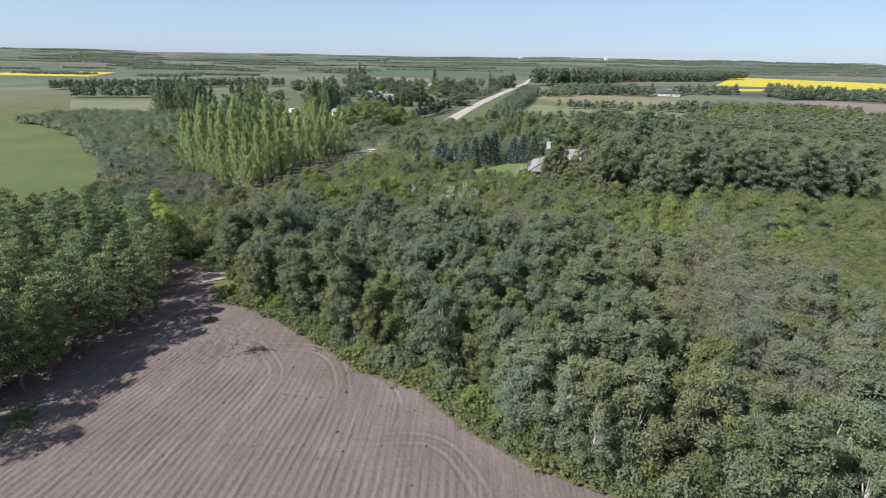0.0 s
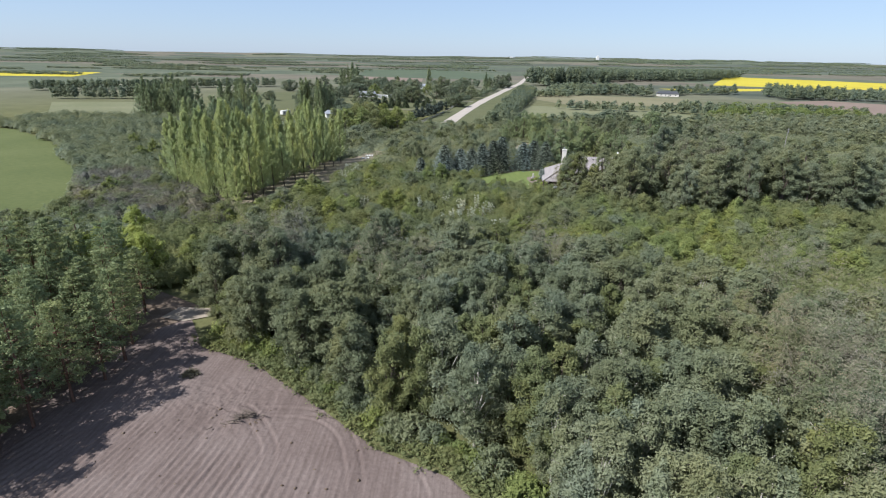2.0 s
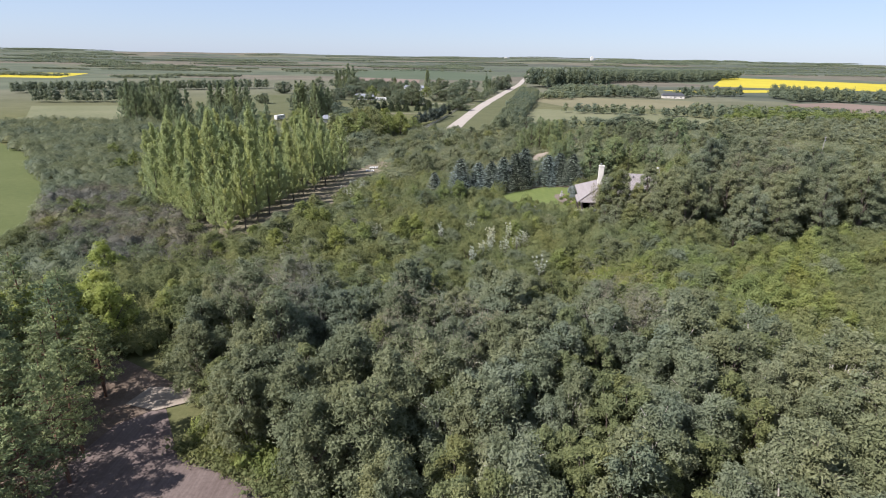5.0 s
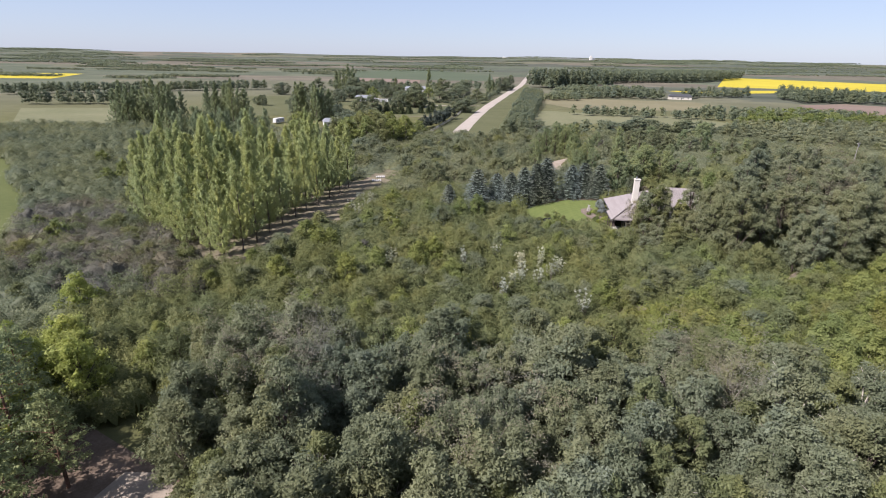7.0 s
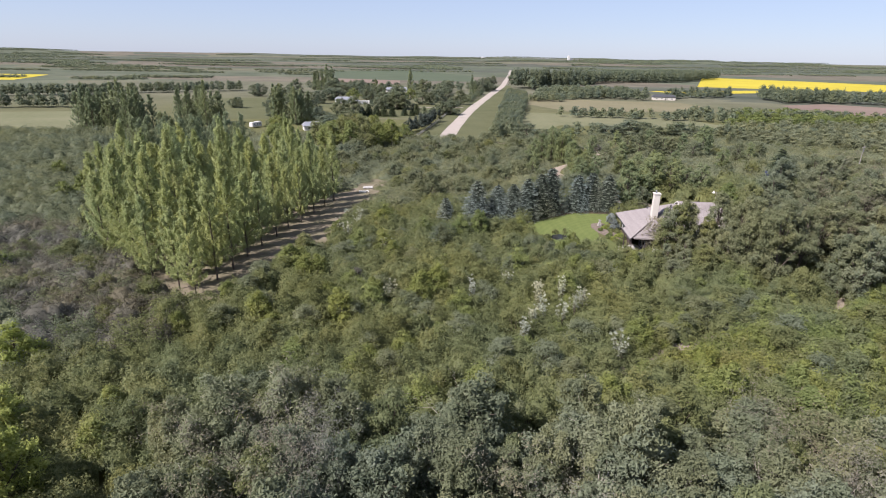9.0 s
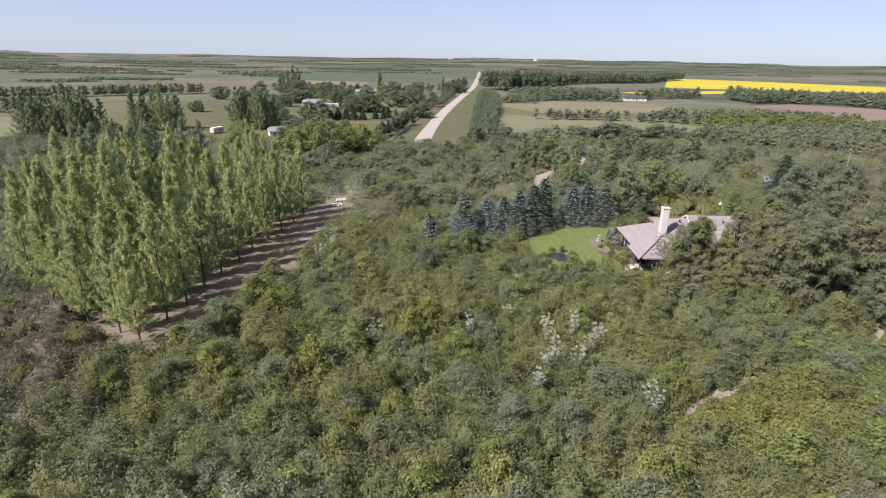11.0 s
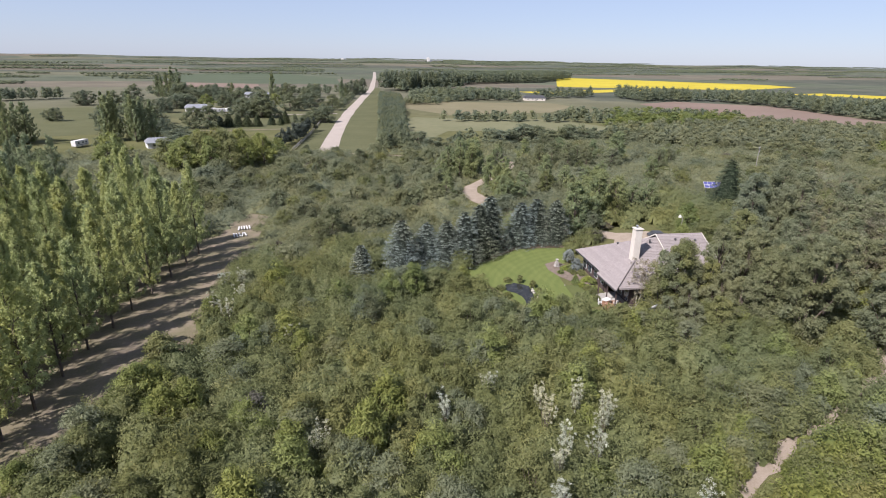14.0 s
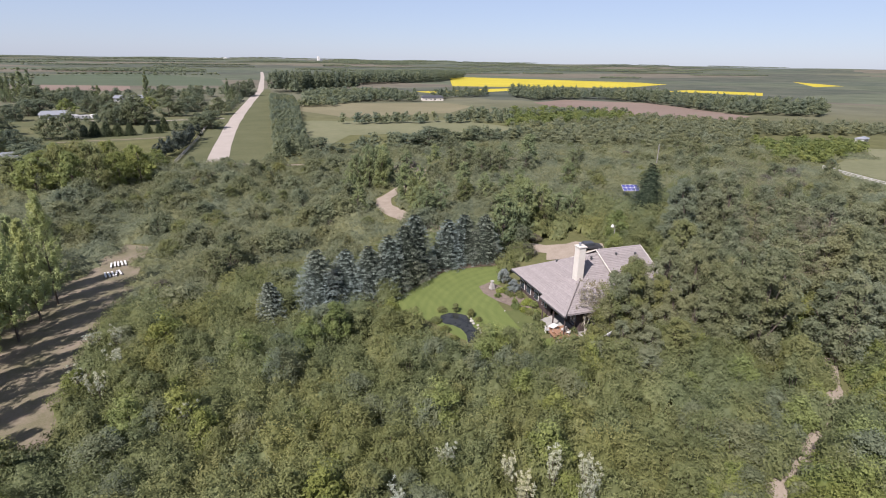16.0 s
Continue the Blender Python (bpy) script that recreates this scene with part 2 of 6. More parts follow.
LEAF_BRIGHT = leaf("yellow_green_leaves", C(0.146, 0.177, 0.037), C(0.252, 0.285, 0.070), C(0.338, 0.360, 0.116))


# ---- mesh helpers ----
def ground(x, y):
    """Height of the land."""
    return 8 * np.exp(-((x - 75) / 60) ** 2 - ((y - 215) / 70) ** 2)


def far_rise(x, y):
    """The long swells towards the horizon."""
    R, A = np.hypot(x, y - 150.0), np.arctan2(x, y - 150.0)
    k = np.clip((R - 1900) / 2400, 0, 1)
    k = k * k * (3 - 2 * k)
    crest = 30 * np.exp(-((A - 0.22) / 0.38) ** 2) + 10 * np.exp(-((A - 0.8) / 0.5) ** 2) + 5
    rim = np.clip((R - 3900) / 900, 0, 1)
    crest = crest + rim * rim * (3 - 2 * rim) * np.maximum(0, 33 - crest)
    return k * (crest + 3.0 * np.sin(A * 17 + R / 700) + 2.0 * np.sin(A * 41 + 2))


def gz(x, y):
    return float(ground(x, y))


def add_mesh(name, V, F, mat, parent=None, smooth=False, tone=None):
    """V: n x 3, F: list of index arrays (m x 3 or m x 4)."""
    me = bpy.data.meshes.new(name)
    V = np.asarray(V, dtype=np.float32)
    F = [np.asarray(f, dtype=np.int32) for f in F if len(f)]
    me.vertices.add(len(V))
    me.vertices.foreach_set("co", V.ravel())
    loops = np.concatenate([f.ravel() for f in F])
    sizes = np.concatenate([np.full(len(f), f.shape[1], np.int32) for f in F])
    me.loops.add(len(loops))
    me.loops.foreach_set("vertex_index", loops)
    me.polygons.add(len(sizes))
    me.polygons.foreach_set("loop_start", np.concatenate([[0], np.cumsum(sizes)[:-1]]).astype(np.int32))
    if smooth:
        me.polygons.foreach_set("use_smooth", np.ones(len(sizes), bool))
    me.update(calc_edges=True)
    if tone is not None:
        at = me.attributes.new("tone", 'FLOAT', 'POINT')
        at.data.foreach_set("value", np.asarray(tone, np.float32))
    me.materials.append(mat)
    ob = new(name, me)
    if parent is not None:
        ob.parent = parent
    return ob


def part(name, bm, material, parent, label=""):
    """Links a bmesh as one mesh object under a thing or a part."""
    me = bpy.data.meshes.new(name)
    bm.normal_update()
    bm.to_mesh(me)
    bm.free()
    me.materials.append(material)
    ob = new(name, me)
    ob.parent = parent
    if label:
        ob["label"] = label
    return ob


def thing(name, label, category, at=(0, 0, 0), turn=0.0, group="", kind=""):
    ob = new(name)
    ob.matrix_basis = pose(*at, 0, 0, turn)
    return tagged(ob, label, category, group, kind)


def box(bm, lo, hi, bevel=0.0):
    lo, hi = Vector(lo), Vector(hi)
    g = bmesh.ops.create_cube(bm, size=1.0)
    bmesh.ops.scale(bm, vec=hi - lo, verts=g["verts"])
    bmesh.ops.translate(bm, vec=(lo + hi) / 2, verts=g["verts"])
    if bevel:
        edges = list({e for v in g["verts"] for e in v.link_edges})
        bmesh.ops.bevel(bm, geom=edges, offset=bevel, segments=2, affect='EDGES')
    return bm


def boxed(lo, hi, bevel=0.0):
    return box(bmesh.new(), lo, hi, bevel)


def rod(bm, a, b, r0, r1=None, sides=8):
    a, b = Vector(a), Vector(b)
    r1 = r0 if r1 is None else r1
    m = Matrix.Translation((a + b) / 2) @ (b - a).to_track_quat("Z", "Y").to_matrix().to_4x4()
    bmesh.ops.create_cone(bm, cap_ends=True, segments=sides, radius1=r0, radius2=r1, depth=(b - a).length, matrix=m)
    return bm


def inside(poly, x, y):
    """Whether the places x, y lie in the polygon."""
    x, y = np.asarray(x, float), np.asarray(y, float)
    r = np.zeros(x.shape, bool)
    n = len(poly)
    for i in range(n):
        (x0, y0), (x1, y1) = poly[i], poly[(i + 1) % n]
        c = (y0 > y) != (y1 > y)
        r ^= c & (x < (x1 - x0) * (y - y0) / ((y1 - y0) if y1 != y0 else 1e-9) + x0)
    return r


def spread(poly, step, jitter=0.42):
    """Jittered places inside a polygon."""
    p = np.array(poly)
    xs = np.arange(p[:, 0].min(), p[:, 0].max() + step, step)
    ys = np.arange(p[:, 1].min(), p[:, 1].max() + step, step)
    X, Y = np.meshgrid(xs, ys)
    X = X + (np.arange(len(ys)) % 2)[:, None] * step / 2
    X = X + RNG.uniform(-jitter, jitter, X.shape) * step
    Y = Y + RNG.uniform(-jitter, jitter, Y.shape) * step
    k = inside(poly, X, Y)
    return np.stack([X[k], Y[k]], 1)


def sheet(name, poly, mat, lift=0.05, step=None, label="", category="", kind="structure", relief=None):
    """A patch of land laid on the ground, with its outline as the polygon says."""
    bm = bmesh.new()
    bm.faces.new([bm.verts.new((x, y, 0)) for x, y in poly])
    bm.normal_update()
    if bm.faces[:][0].normal.z < 0:
        bmesh.ops.reverse_faces(bm, faces=bm.faces[:])
    if step:
        p = np.array(poly)
        for axis in (0, 1):
            for c in np.arange(p[:, axis].min() + step, p[:, axis].max(), step):
                co, no = [0, 0, 0], [0, 0, 0]
                co[axis], no[axis] = c, 1
                bmesh.ops.bisect_plane(bm, geom=bm.verts[:] + bm.edges[:] + bm.faces[:], plane_co=co, plane_no=no)
    bmesh.ops.triangulate(bm, faces=bm.faces[:])
    for v in bm.verts:
        v.co.z = gz(v.co.x, v.co.y) + lift + (relief(v.co.x, v.co.y) if relief else 0)
    me = bpy.data.meshes.new(name)
    bm.to_mesh(me)
    bm.free()
    me.materials.append(mat)
    return tagged(new(name, me), label, category, kind=kind)


def ribbon(line, width, wobble=0.0):
    """A polygon along a line of places."""
    p = np.array(line, float)
    d = np.gradient(p, axis=0)
    d /= np.linalg.norm(d, axis=1)[:, None]
    n = np.stack([-d[:, 1], d[:, 0]], 1)
    w = width / 2 + RNG.uniform(-wobble, wobble, len(p))
    w2 = width / 2 + RNG.uniform(-wobble, wobble, len(p))
    return [tuple(q) for q in np.concatenate([p + n * w[:, None], (p - n * w2[:, None])[::-1]])]


def dense(line, step):
    """More places along a line, on a smooth curve."""
    p = np.array(line, float)
    s = np.concatenate([[0], np.cumsum(np.linalg.norm(np.diff(p, axis=0), axis=1))])
    k = np.linspace(0, s[-1], max(2, int(s[-1] / step)))
    q = np.stack([np.interp(k, s, p[:, i]) for i in (0, 1)], 1)
    for _ in range(2):
        q[1:-1] = (q[:-2] + 2 * q[1:-1] + q[2:]) / 4
    return [tuple(v) for v in q]


def ico():
    V = np.array([(1, 0, 0), (-1, 0, 0), (0, 1, 0), (0, -1, 0), (0, 0, 1), (0, 0, -1)], float)
    F = np.array([(0, 2, 4), (2, 1, 4), (1, 3, 4), (3, 0, 4), (2, 0, 5), (1, 2, 5), (3, 1, 5), (0, 3, 5)])
    return V, F


ICO_V, ICO_F = ico()


def foliage(cen, rad, per, size, tone, spiky=0.62, low=-0.45, core=0.5, up=0.3, inner=0.55):
    """Sprays of leaves through a mass of foliage: vertices, triangles and tone. cen, rad: n x 3; tone: n."""
    cen, rad, tone = np.asarray(cen, float), np.asarray(rad, float), np.asarray(tone, float)
    n = len(cen)
    per = np.broadcast_to(np.asarray(per), (n,)).astype(int)
    idx = np.repeat(np.arange(n), per)
    m = len(idx)
    d = RNG.normal(size=(m, 3))
    d /= np.linalg.norm(d, axis=1)[:, None]
    flip = d[:, 2] < low
    d[flip, 2] *= -0.6
    p = cen[idx] + rad[idx] * d * RNG.uniform(inner, 1.12, m)[:, None]
    nrm = d + RNG.normal(size=(m, 3)) * spiky + np.array([0, 0, up])
    nrm /= np.linalg.norm(nrm, axis=1)[:, None]
    t = np.cross(nrm, RNG.normal(size=(m, 3)))
    t /= np.linalg.norm(t, axis=1)[:, None]
    b = np.cross(nrm, t)
    s = (np.broadcast_to(np.asarray(size, float), (n,))[idx] * RNG.uniform(0.6, 1.4, m))[:, None]
    V = np.stack([p - t * s * 0.8 + b * s * 0.42, p - t * s * 0.8 - b * s * 0.42, p + t * s], 1).reshape(-1, 3)
    T = np.arange(3 * m).reshape(-1, 3)
    tn = np.repeat(np.clip(tone[idx] + RNG.normal(size=m) * 0.11, -0.3, 1.3), 3)
    if core:
        k = len(ICO_V)
        cv = cen[:, None, :] + rad[:, None, :] * ICO_V[None] * core * RNG.uniform(0.7, 1.2, (n, k, 1))
        T = np.concatenate([T, (ICO_F[None] + (np.arange(n) * k)[:, None, None]).reshape(-1, 3) + len(V)])
        V = np.concatenate([V, cv.reshape(-1, 3)])
        # Cores toned darker than their leaves: the crown's inner shade as colour.
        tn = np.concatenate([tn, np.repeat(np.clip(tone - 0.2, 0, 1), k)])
    return V, T, tn


def stems(segs, sides=5):
    """Tapered tubes: rows of (x0, y0, z0, r0, x1, y1, z1, r1)."""
    V, F = [], []
    for x0, y0, z0, r0, x1, y1, z1, r1 in segs:
        a, b = np.array([x0, y0, z0]), np.array([x1, y1, z1])
        d = (b - a) / max(np.linalg.norm(b - a), 1e-6)
        u = np.cross(d, [0.31, 0.87, 0.38])
        u /= np.linalg.norm(u)
        w = np.cross(d, u)
        k = len(V)
        for c, r in ((a, r0), (b, r1)):
            for i in range(sides):
                f = 2 * math.pi * i / sides
                V.append(c + r * (math.cos(f) * u + math.sin(f) * w))
        for i in range(sides):
            j = (i + 1) % sides
            F.append((k + i, k + j, k + sides + j, k + sides + i))
    return np.array(V), np.array(F)


def branch(segs, at, way, length, r, depth, tilt=0.55, fork=3, keep=None):
    """Grows a bare limb that forks, for trunks and twigs."""
    p, w = np.array(at, float), np.array(way, float)
    n = 3
    for i in range(n):
        w = w + RNG.normal(size=3) * 0.14
        w /= np.linalg.norm(w)
        q = p + w * length / n
        r1 = r * (1 - 0.22)
        segs.append((*p, r, *q, r1))
        p, r = q, r1
        if depth > 0 and i > 0:
            for _ in range(fork - 1):
                s = w + RNG.normal(size=3) * tilt
                s[2] += 0.15
                branch(segs, p, s / np.linalg.norm(s), length * RNG.uniform(0.5, 0.75), r * 0.6, depth - 1, tilt, fork, keep)
    if keep is not None:
        keep.append(p)


# ---- the land ----
def land():
    ring = np.concatenate([np.linspace(0, 420, 43), np.geomspace(450, 4950, 36)])
    turn = np.linspace(0, 2 * math.pi, 181)[:-1]
    cx, cy = 0.0, 150.0
    R, A = np.meshgrid(ring[1:], turn, indexing="ij")
    X, Y = cx + R * np.sin(A), cy + R * np.cos(A)
    Z = ground(X, Y) + far_rise(X, Y)
    V = np.concatenate([[[cx, cy, gz(cx, cy)]], np.stack([X, Y, Z], 2).reshape(-1, 3)])
    n = len(turn)
    T = [(0, 1 + (j + 1) % n, 1 + j) for j in range(n)]
    Q = []
    for i in range(len(ring) - 2):
        for j in range(n):
            a, b = 1 + i * n + j, 1 + i * n + (j + 1) % n
            Q.append((a, b, b + n, a + n))
    ob = add_mesh("ground", V, [np.array(T), np.array(Q)], GRASS, smooth=True)
    tagged(ob, "rolling prairie ground under grass and scrub", "ground", kind="structure")


land()

# ploughed field
FIELD = [(-44, 90), (-37, 79.5), (-28.5, 76), (-17.7, 67.2), (-10.1, 60.7), (-2.6, 57.2), (3.0, 50.7), (9.7, 45.3), (17, 42), (24, 36), (24, 0), (-60, 0), (-57, 40), (-53, 60), (-48, 80)]
sheet("ground_field", FIELD, SOIL, 0.04, 0, "bare brown ploughed field with fine furrows", "field")
sheet("ground_meadow", [(-260, 292), (-222, 278), (-175, 240), (-144, 205), (-120, 176), (-104, 150), (-97, 132), (-130, 118), (-260, 110)], MEADOW, 0.05, 20, "green mown hay meadow", "meadow")
PLANT = [(-64, 145), (-61, 142), (-57, 141.5), (-51, 146.5), (-46.2, 159.5), (-41.6, 170.5), (-39.6, 179), (-37.2, 195), (-35.8, 205), (-34.6, 219), (-33, 236), (-37.5, 240), (-42.5, 230), (-49, 214), (-60, 226), (-75, 222), (-104, 206), (-107, 196), (-93, 175), (-79, 160)]
sheet("ground_plantation", PLANT, DRYGRASS, 0.05, 8, "dry mown grass under planted poplars", "grass")
LAWNP = [(2, 184.5), (6.7, 186.9), (12, 189.2), (17, 191.2), (23, 189.2), (27.5, 187), (23.5, 182), (20.2, 180.6), (18.8, 176), (17.9, 170), (17.6, 166), (19.2, 163.6), (22, 163), (24, 160), (23, 157.5), (18, 159.5), (14, 162), (10.6, 165), (8.2, 170), (7, 175), (5.0, 180)]
sheet("ground_lawn", LAWNP, LAWN, 0.05, 2, "mown green lawn with mower stripes", "lawn")
ROADC = dense([(-12, 331), (-10, 345), (1.5, 427), (17, 518.5), (50, 690), (84, 860), (160, 1340), (237, 1855)], 25)
sheet("road", ribbon(ROADC, 7.8, 0.4), GRAVEL, 0.09, 30, "pale gravel road running to the horizon", "road")
sheet("ground_verge", [(-25, 338), (-12, 334), (12, 326), (14, 344), (68, 676), (100, 885), (84, 885), (50, 700), (-6, 466)], VERGE, 0.05, 30, "grass verge along the gravel road", "grass")
sheet("ground_field", [(25, 338), (62, 400), (175, 386), (160, 452), (92, 466), (60, 480), (48, 470)], PASTURE, 0.05, 30, "pale dry pasture", "field")
sheet("ground_field", [(66, 560), (90, 492), (178, 505), (230, 560), (225, 600), (140, 618), (86, 640)], TANFIELD, 0.05, 40, "tan fallow field", "field")
sheet("ground_field", [(318, 586), (382, 615), (444, 547), (409, 404), (367, 388), (284, 423), (293, 502)], SOIL_FAR, 0.06, 40, "bare brown worked field", "field")
sheet("ground_canola", [(668, 1467), (960, 1060), (938, 968), (700, 852), (405, 940)], CANOLA, 0.06, 0, "canola field in yellow flower", "field")
sheet("ground_canola", [(272, 800), (291, 750), (374, 775), (514, 830), (551, 887), (416, 848), (330, 813)], CANOLA, 0.06, 0, "strip of canola in yellow flower", "field")
sheet("ground_canola", [(655, 742), (674, 729), (706, 694), (742, 619), (825, 675), (767, 767)], CANOLA, 0.06, 0, "strip of canola in yellow flower", "field")
sheet("ground_canola", [(1578, 1095), (1380, 853), (1222, 825)], CANOLA, 0.06, 0, "far canola field in yellow flower", "field")
sheet("ground_canola", [(-760, 796), (-571, 815), (-640, 990), (-760, 990)], CANOLA, 0.06, 0, "far canola field in yellow flower", "field")
sheet("ground_field", [(-313, 425), (-246, 442), (-182, 326), (-251, 337)], PASTURE, 0.05, 40, "pale green pasture", "field")
sheet("ground_field", [(-240, 560), (-120, 600), (-90, 420), (-170, 400)], VERGE, 0.05, 40, "mown grass of a farmyard", "grass")
DRIVE = dense([(46, 186), (38, 188), (30, 200), (24, 215), (22.5, 226), (21.5, 234), (24, 245), (30, 250), (38, 258), (47, 271), (54, 286), (40, 310), (5, 325), (-8, 333)], 3)
sheet("road_driveway", ribbon(DRIVE, 4.2, 0.4), SAND, 0.08, 4, "pale gravel farm driveway", "driveway")
TRACK = dense([(6, 123), (8.5, 124.3), (12.5, 126.8), (16.5, 129), (22, 131), (29, 133), (36, 135), (43, 137.5), (49, 141), (55, 146), (62, 152)], 2.0)
NEAR_TRACK = ribbon([(x + 0.7, y - 1.5) for x, y in TRACK], 2.6)
sheet("path", ribbon(TRACK, 1.9, 0.5), SAND, 0.06, 3, "sandy track through the bush", "path")


# ---- plants ----
def crown_tree(name, label, H, W, base, blobs, per, size, leafmat, barkmat, tone=0.5, group="", lean=0.0, dens=1.0):
    """A broad-leaved tree: tapered trunk with limbs, crown of many leafy sprays round a few boughs."""
    t = thing(name, label, "tree", group=group)
    segs, cen, rad, tones = [], [], [], []
    p = np.array([0, 0, -0.3])
    n = 5
    r = 0.018 * H + 0.03
    axis = [p]
    for i in range(n):
        q = np.array([RNG.normal() * 0.15 + lean * i / n, RNG.normal() * 0.15, -0.3 + (H * 0.9 + 0.3) * (i + 1) / n])
        segs.append((*p, r, *q, r * 0.74))
        p, r = q, r * 0.74
        axis.append(p)
    for i in range(blobs):
        f = (i + 0.5) / blobs
        z = H * (base + (0.95 - base) * f)
        prof = math.sin(math.pi * min(0.97, 0.18 + 0.78 * f)) ** 0.7
        a = i * 2.4 + RNG.uniform(-0.6, 0.6)
        rr = W / 2 * prof * RNG.uniform(0.3, 0.85)
        c = np.array([math.cos(a) * rr, math.sin(a) * rr, z])
        s = W * RNG.uniform(0.13, 0.22) * (0.65 + 0.45 * prof)
        bt = tone + RNG.normal() * 0.13
        for k in range(3):
            d = RNG.normal(size=3) * np.array([1, 1, 0.7])
            d[:2] += c[:2] / max(rr, 0.5) * 0.6
            d /= max(np.linalg.norm(d), 1e-6)
            q = s * RNG.uniform(0.45, 0.8)
            cen.append(c + d * s * (0.8 if k else 0.0))
            rad.append((q, q, q * RNG.uniform(0.9, 1.4)) if k else (s * 0.85, s * 0.85, s * 0.95))
            tones.append(bt + RNG.normal() * 0.06)
        if i % 2 == 0:
            k = axis[min(n, max(1, int(z / H * n * 0.75)))]
            out = c * np.array([1.0 + 0.7 * s / max(rr, 0.4), 1.0 + 0.7 * s / max(rr, 0.4), 1.0]) + np.array([0, 0, s * 0.5])
            segs.append((*k, 0.05 + 0.004 * H, *c, 0.04))
            segs.append((*c, 0.04, *out, 0.015))
    V, F = stems(segs)
    add_mesh("trunk", V, [F], barkmat, t)
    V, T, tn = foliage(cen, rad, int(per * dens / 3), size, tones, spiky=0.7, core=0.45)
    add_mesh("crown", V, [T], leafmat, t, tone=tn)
    return t


def poplar(label, H, W, leafmat, tone, group, limbs=64, per=26, size=0.12, base=0.2, name="poplar_tree"):
    """A slender poplar: limbs that leave the trunk steeply and carry leafy sprays to their tips."""
    t = thing(name, label, "tree", group=group)
    segs = [(0, 0, -0.3, 0.17, 0, 0, H * 0.45, 0.11), (0, 0, H * 0.45, 0.11, 0.1, 0, H * 0.97, 0.02)]
    cen, rad, tn = [], [], []
    for i in range(limbs):
        f = ((i + 0.5) / limbs) ** 0.92
        a = i * 2.4 + RNG.uniform(-0.5, 0.5)
        w = W / 2 * min(1.0, 0.75 + f) * (1 - 0.9 * f ** 2.0) * RNG.uniform(0.65, 1.12)
        z1 = H * (base + (0.985 - base) * f) + RNG.normal() * 0.02 * H
        z0 = max(H * base * 0.75, z1 - w * RNG.uniform(0.75, 1.3))
        tip = np.array([math.cos(a) * w, math.sin(a) * w, z1])
        foot = np.array([0, 0, z0])
        if i % 2 == 0:
            segs.append((*foot, 0.05, *(foot + (tip - foot) * 0.8), 0.015))
        b = tone + RNG.normal() * 0.13
        for q in np.linspace(0.3, 1.0, 5):
            c = foot + (tip - foot) * np.array([q, q, q ** 1.35]) + RNG.normal(size=3) * 0.14
            k = (1.15 - 0.5 * q) * H / 17
            cen.append(c)
            rad.append((0.40 * k, 0.40 * k, 0.85 * k))
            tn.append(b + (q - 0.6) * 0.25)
    V, F = stems(segs)
    add_mesh("trunk", V, [F], BARK, t)
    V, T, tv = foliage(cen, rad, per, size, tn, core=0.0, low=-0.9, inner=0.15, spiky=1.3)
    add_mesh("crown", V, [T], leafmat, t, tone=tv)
    return t


def pine(label, H, W, group):
    """A pine: whorls of rising boughs with separate needle tufts."""
    t = thing("pine_tree", label, "tree", group=group)
    segs = [(0, 0, -0.3, 0.17, 0.1, 0, H * 0.5, 0.11), (0.1, 0, H * 0.5, 0.11, 0, 0.1, H * 0.98, 0.02)]
    cen, rad, tn = [], [], []
    z = H * 0.22
    while z < H * 0.97:
        f = (z / H - 0.22) / 0.75
        r = W / 2 * (0.75 + 0.4 * min(1, f * 3)) * (1 - f) ** 0.55
        a0 = RNG.uniform(0, 6)
        for i in range(6):
            a = a0 + i * 1.047 + RNG.uniform(-0.25, 0.25)
            L = r * RNG.uniform(0.7, 1.12)
            rise = RNG.uniform(0.05, 0.35) * L
            segs.append((0, 0, z, 0.045, math.cos(a) * L, math.sin(a) * L, z + rise, 0.015))
            for q in (0.45, 0.75, 1.0):
                cen.append((math.cos(a + RNG.normal() * 0.12) * L * q, math.sin(a + RNG.normal() * 0.12) * L * q, z + rise * q + 0.15))
                rad.append((0.5, 0.5, 0.34))
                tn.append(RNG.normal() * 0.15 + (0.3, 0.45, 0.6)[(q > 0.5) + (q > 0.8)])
        z += H * 0.075
    V, F = stems(segs, 4)
    add_mesh("trunk", V, [F], REDBARK, t)
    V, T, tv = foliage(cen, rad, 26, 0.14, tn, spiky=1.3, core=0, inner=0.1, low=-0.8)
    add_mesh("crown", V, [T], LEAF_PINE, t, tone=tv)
    return t


def bare_tree(name, label, H, group="", mat=None, depth=3, girth=0.02, leaves=None):
    t = thing(name, label, "tree", group=group)
    segs = []
    tips = []
    branch(segs, (0, 0, -0.2), (0, 0, 1), H * 0.5, girth * H, depth, 0.5, 3, tips)
    V, F = stems(segs, 4)
    add_mesh("trunk", V, [F], mat or PALEBARK, t)
    if leaves:
        tips = np.array(tips)
        V, T, tv = foliage(tips, np.full((len(tips), 3), 0.42), 12, 0.08, np.full(len(tips), 0.6), core=0)
        add_mesh("foliage", V, [T], leaves, t, tone=tv)
    return t


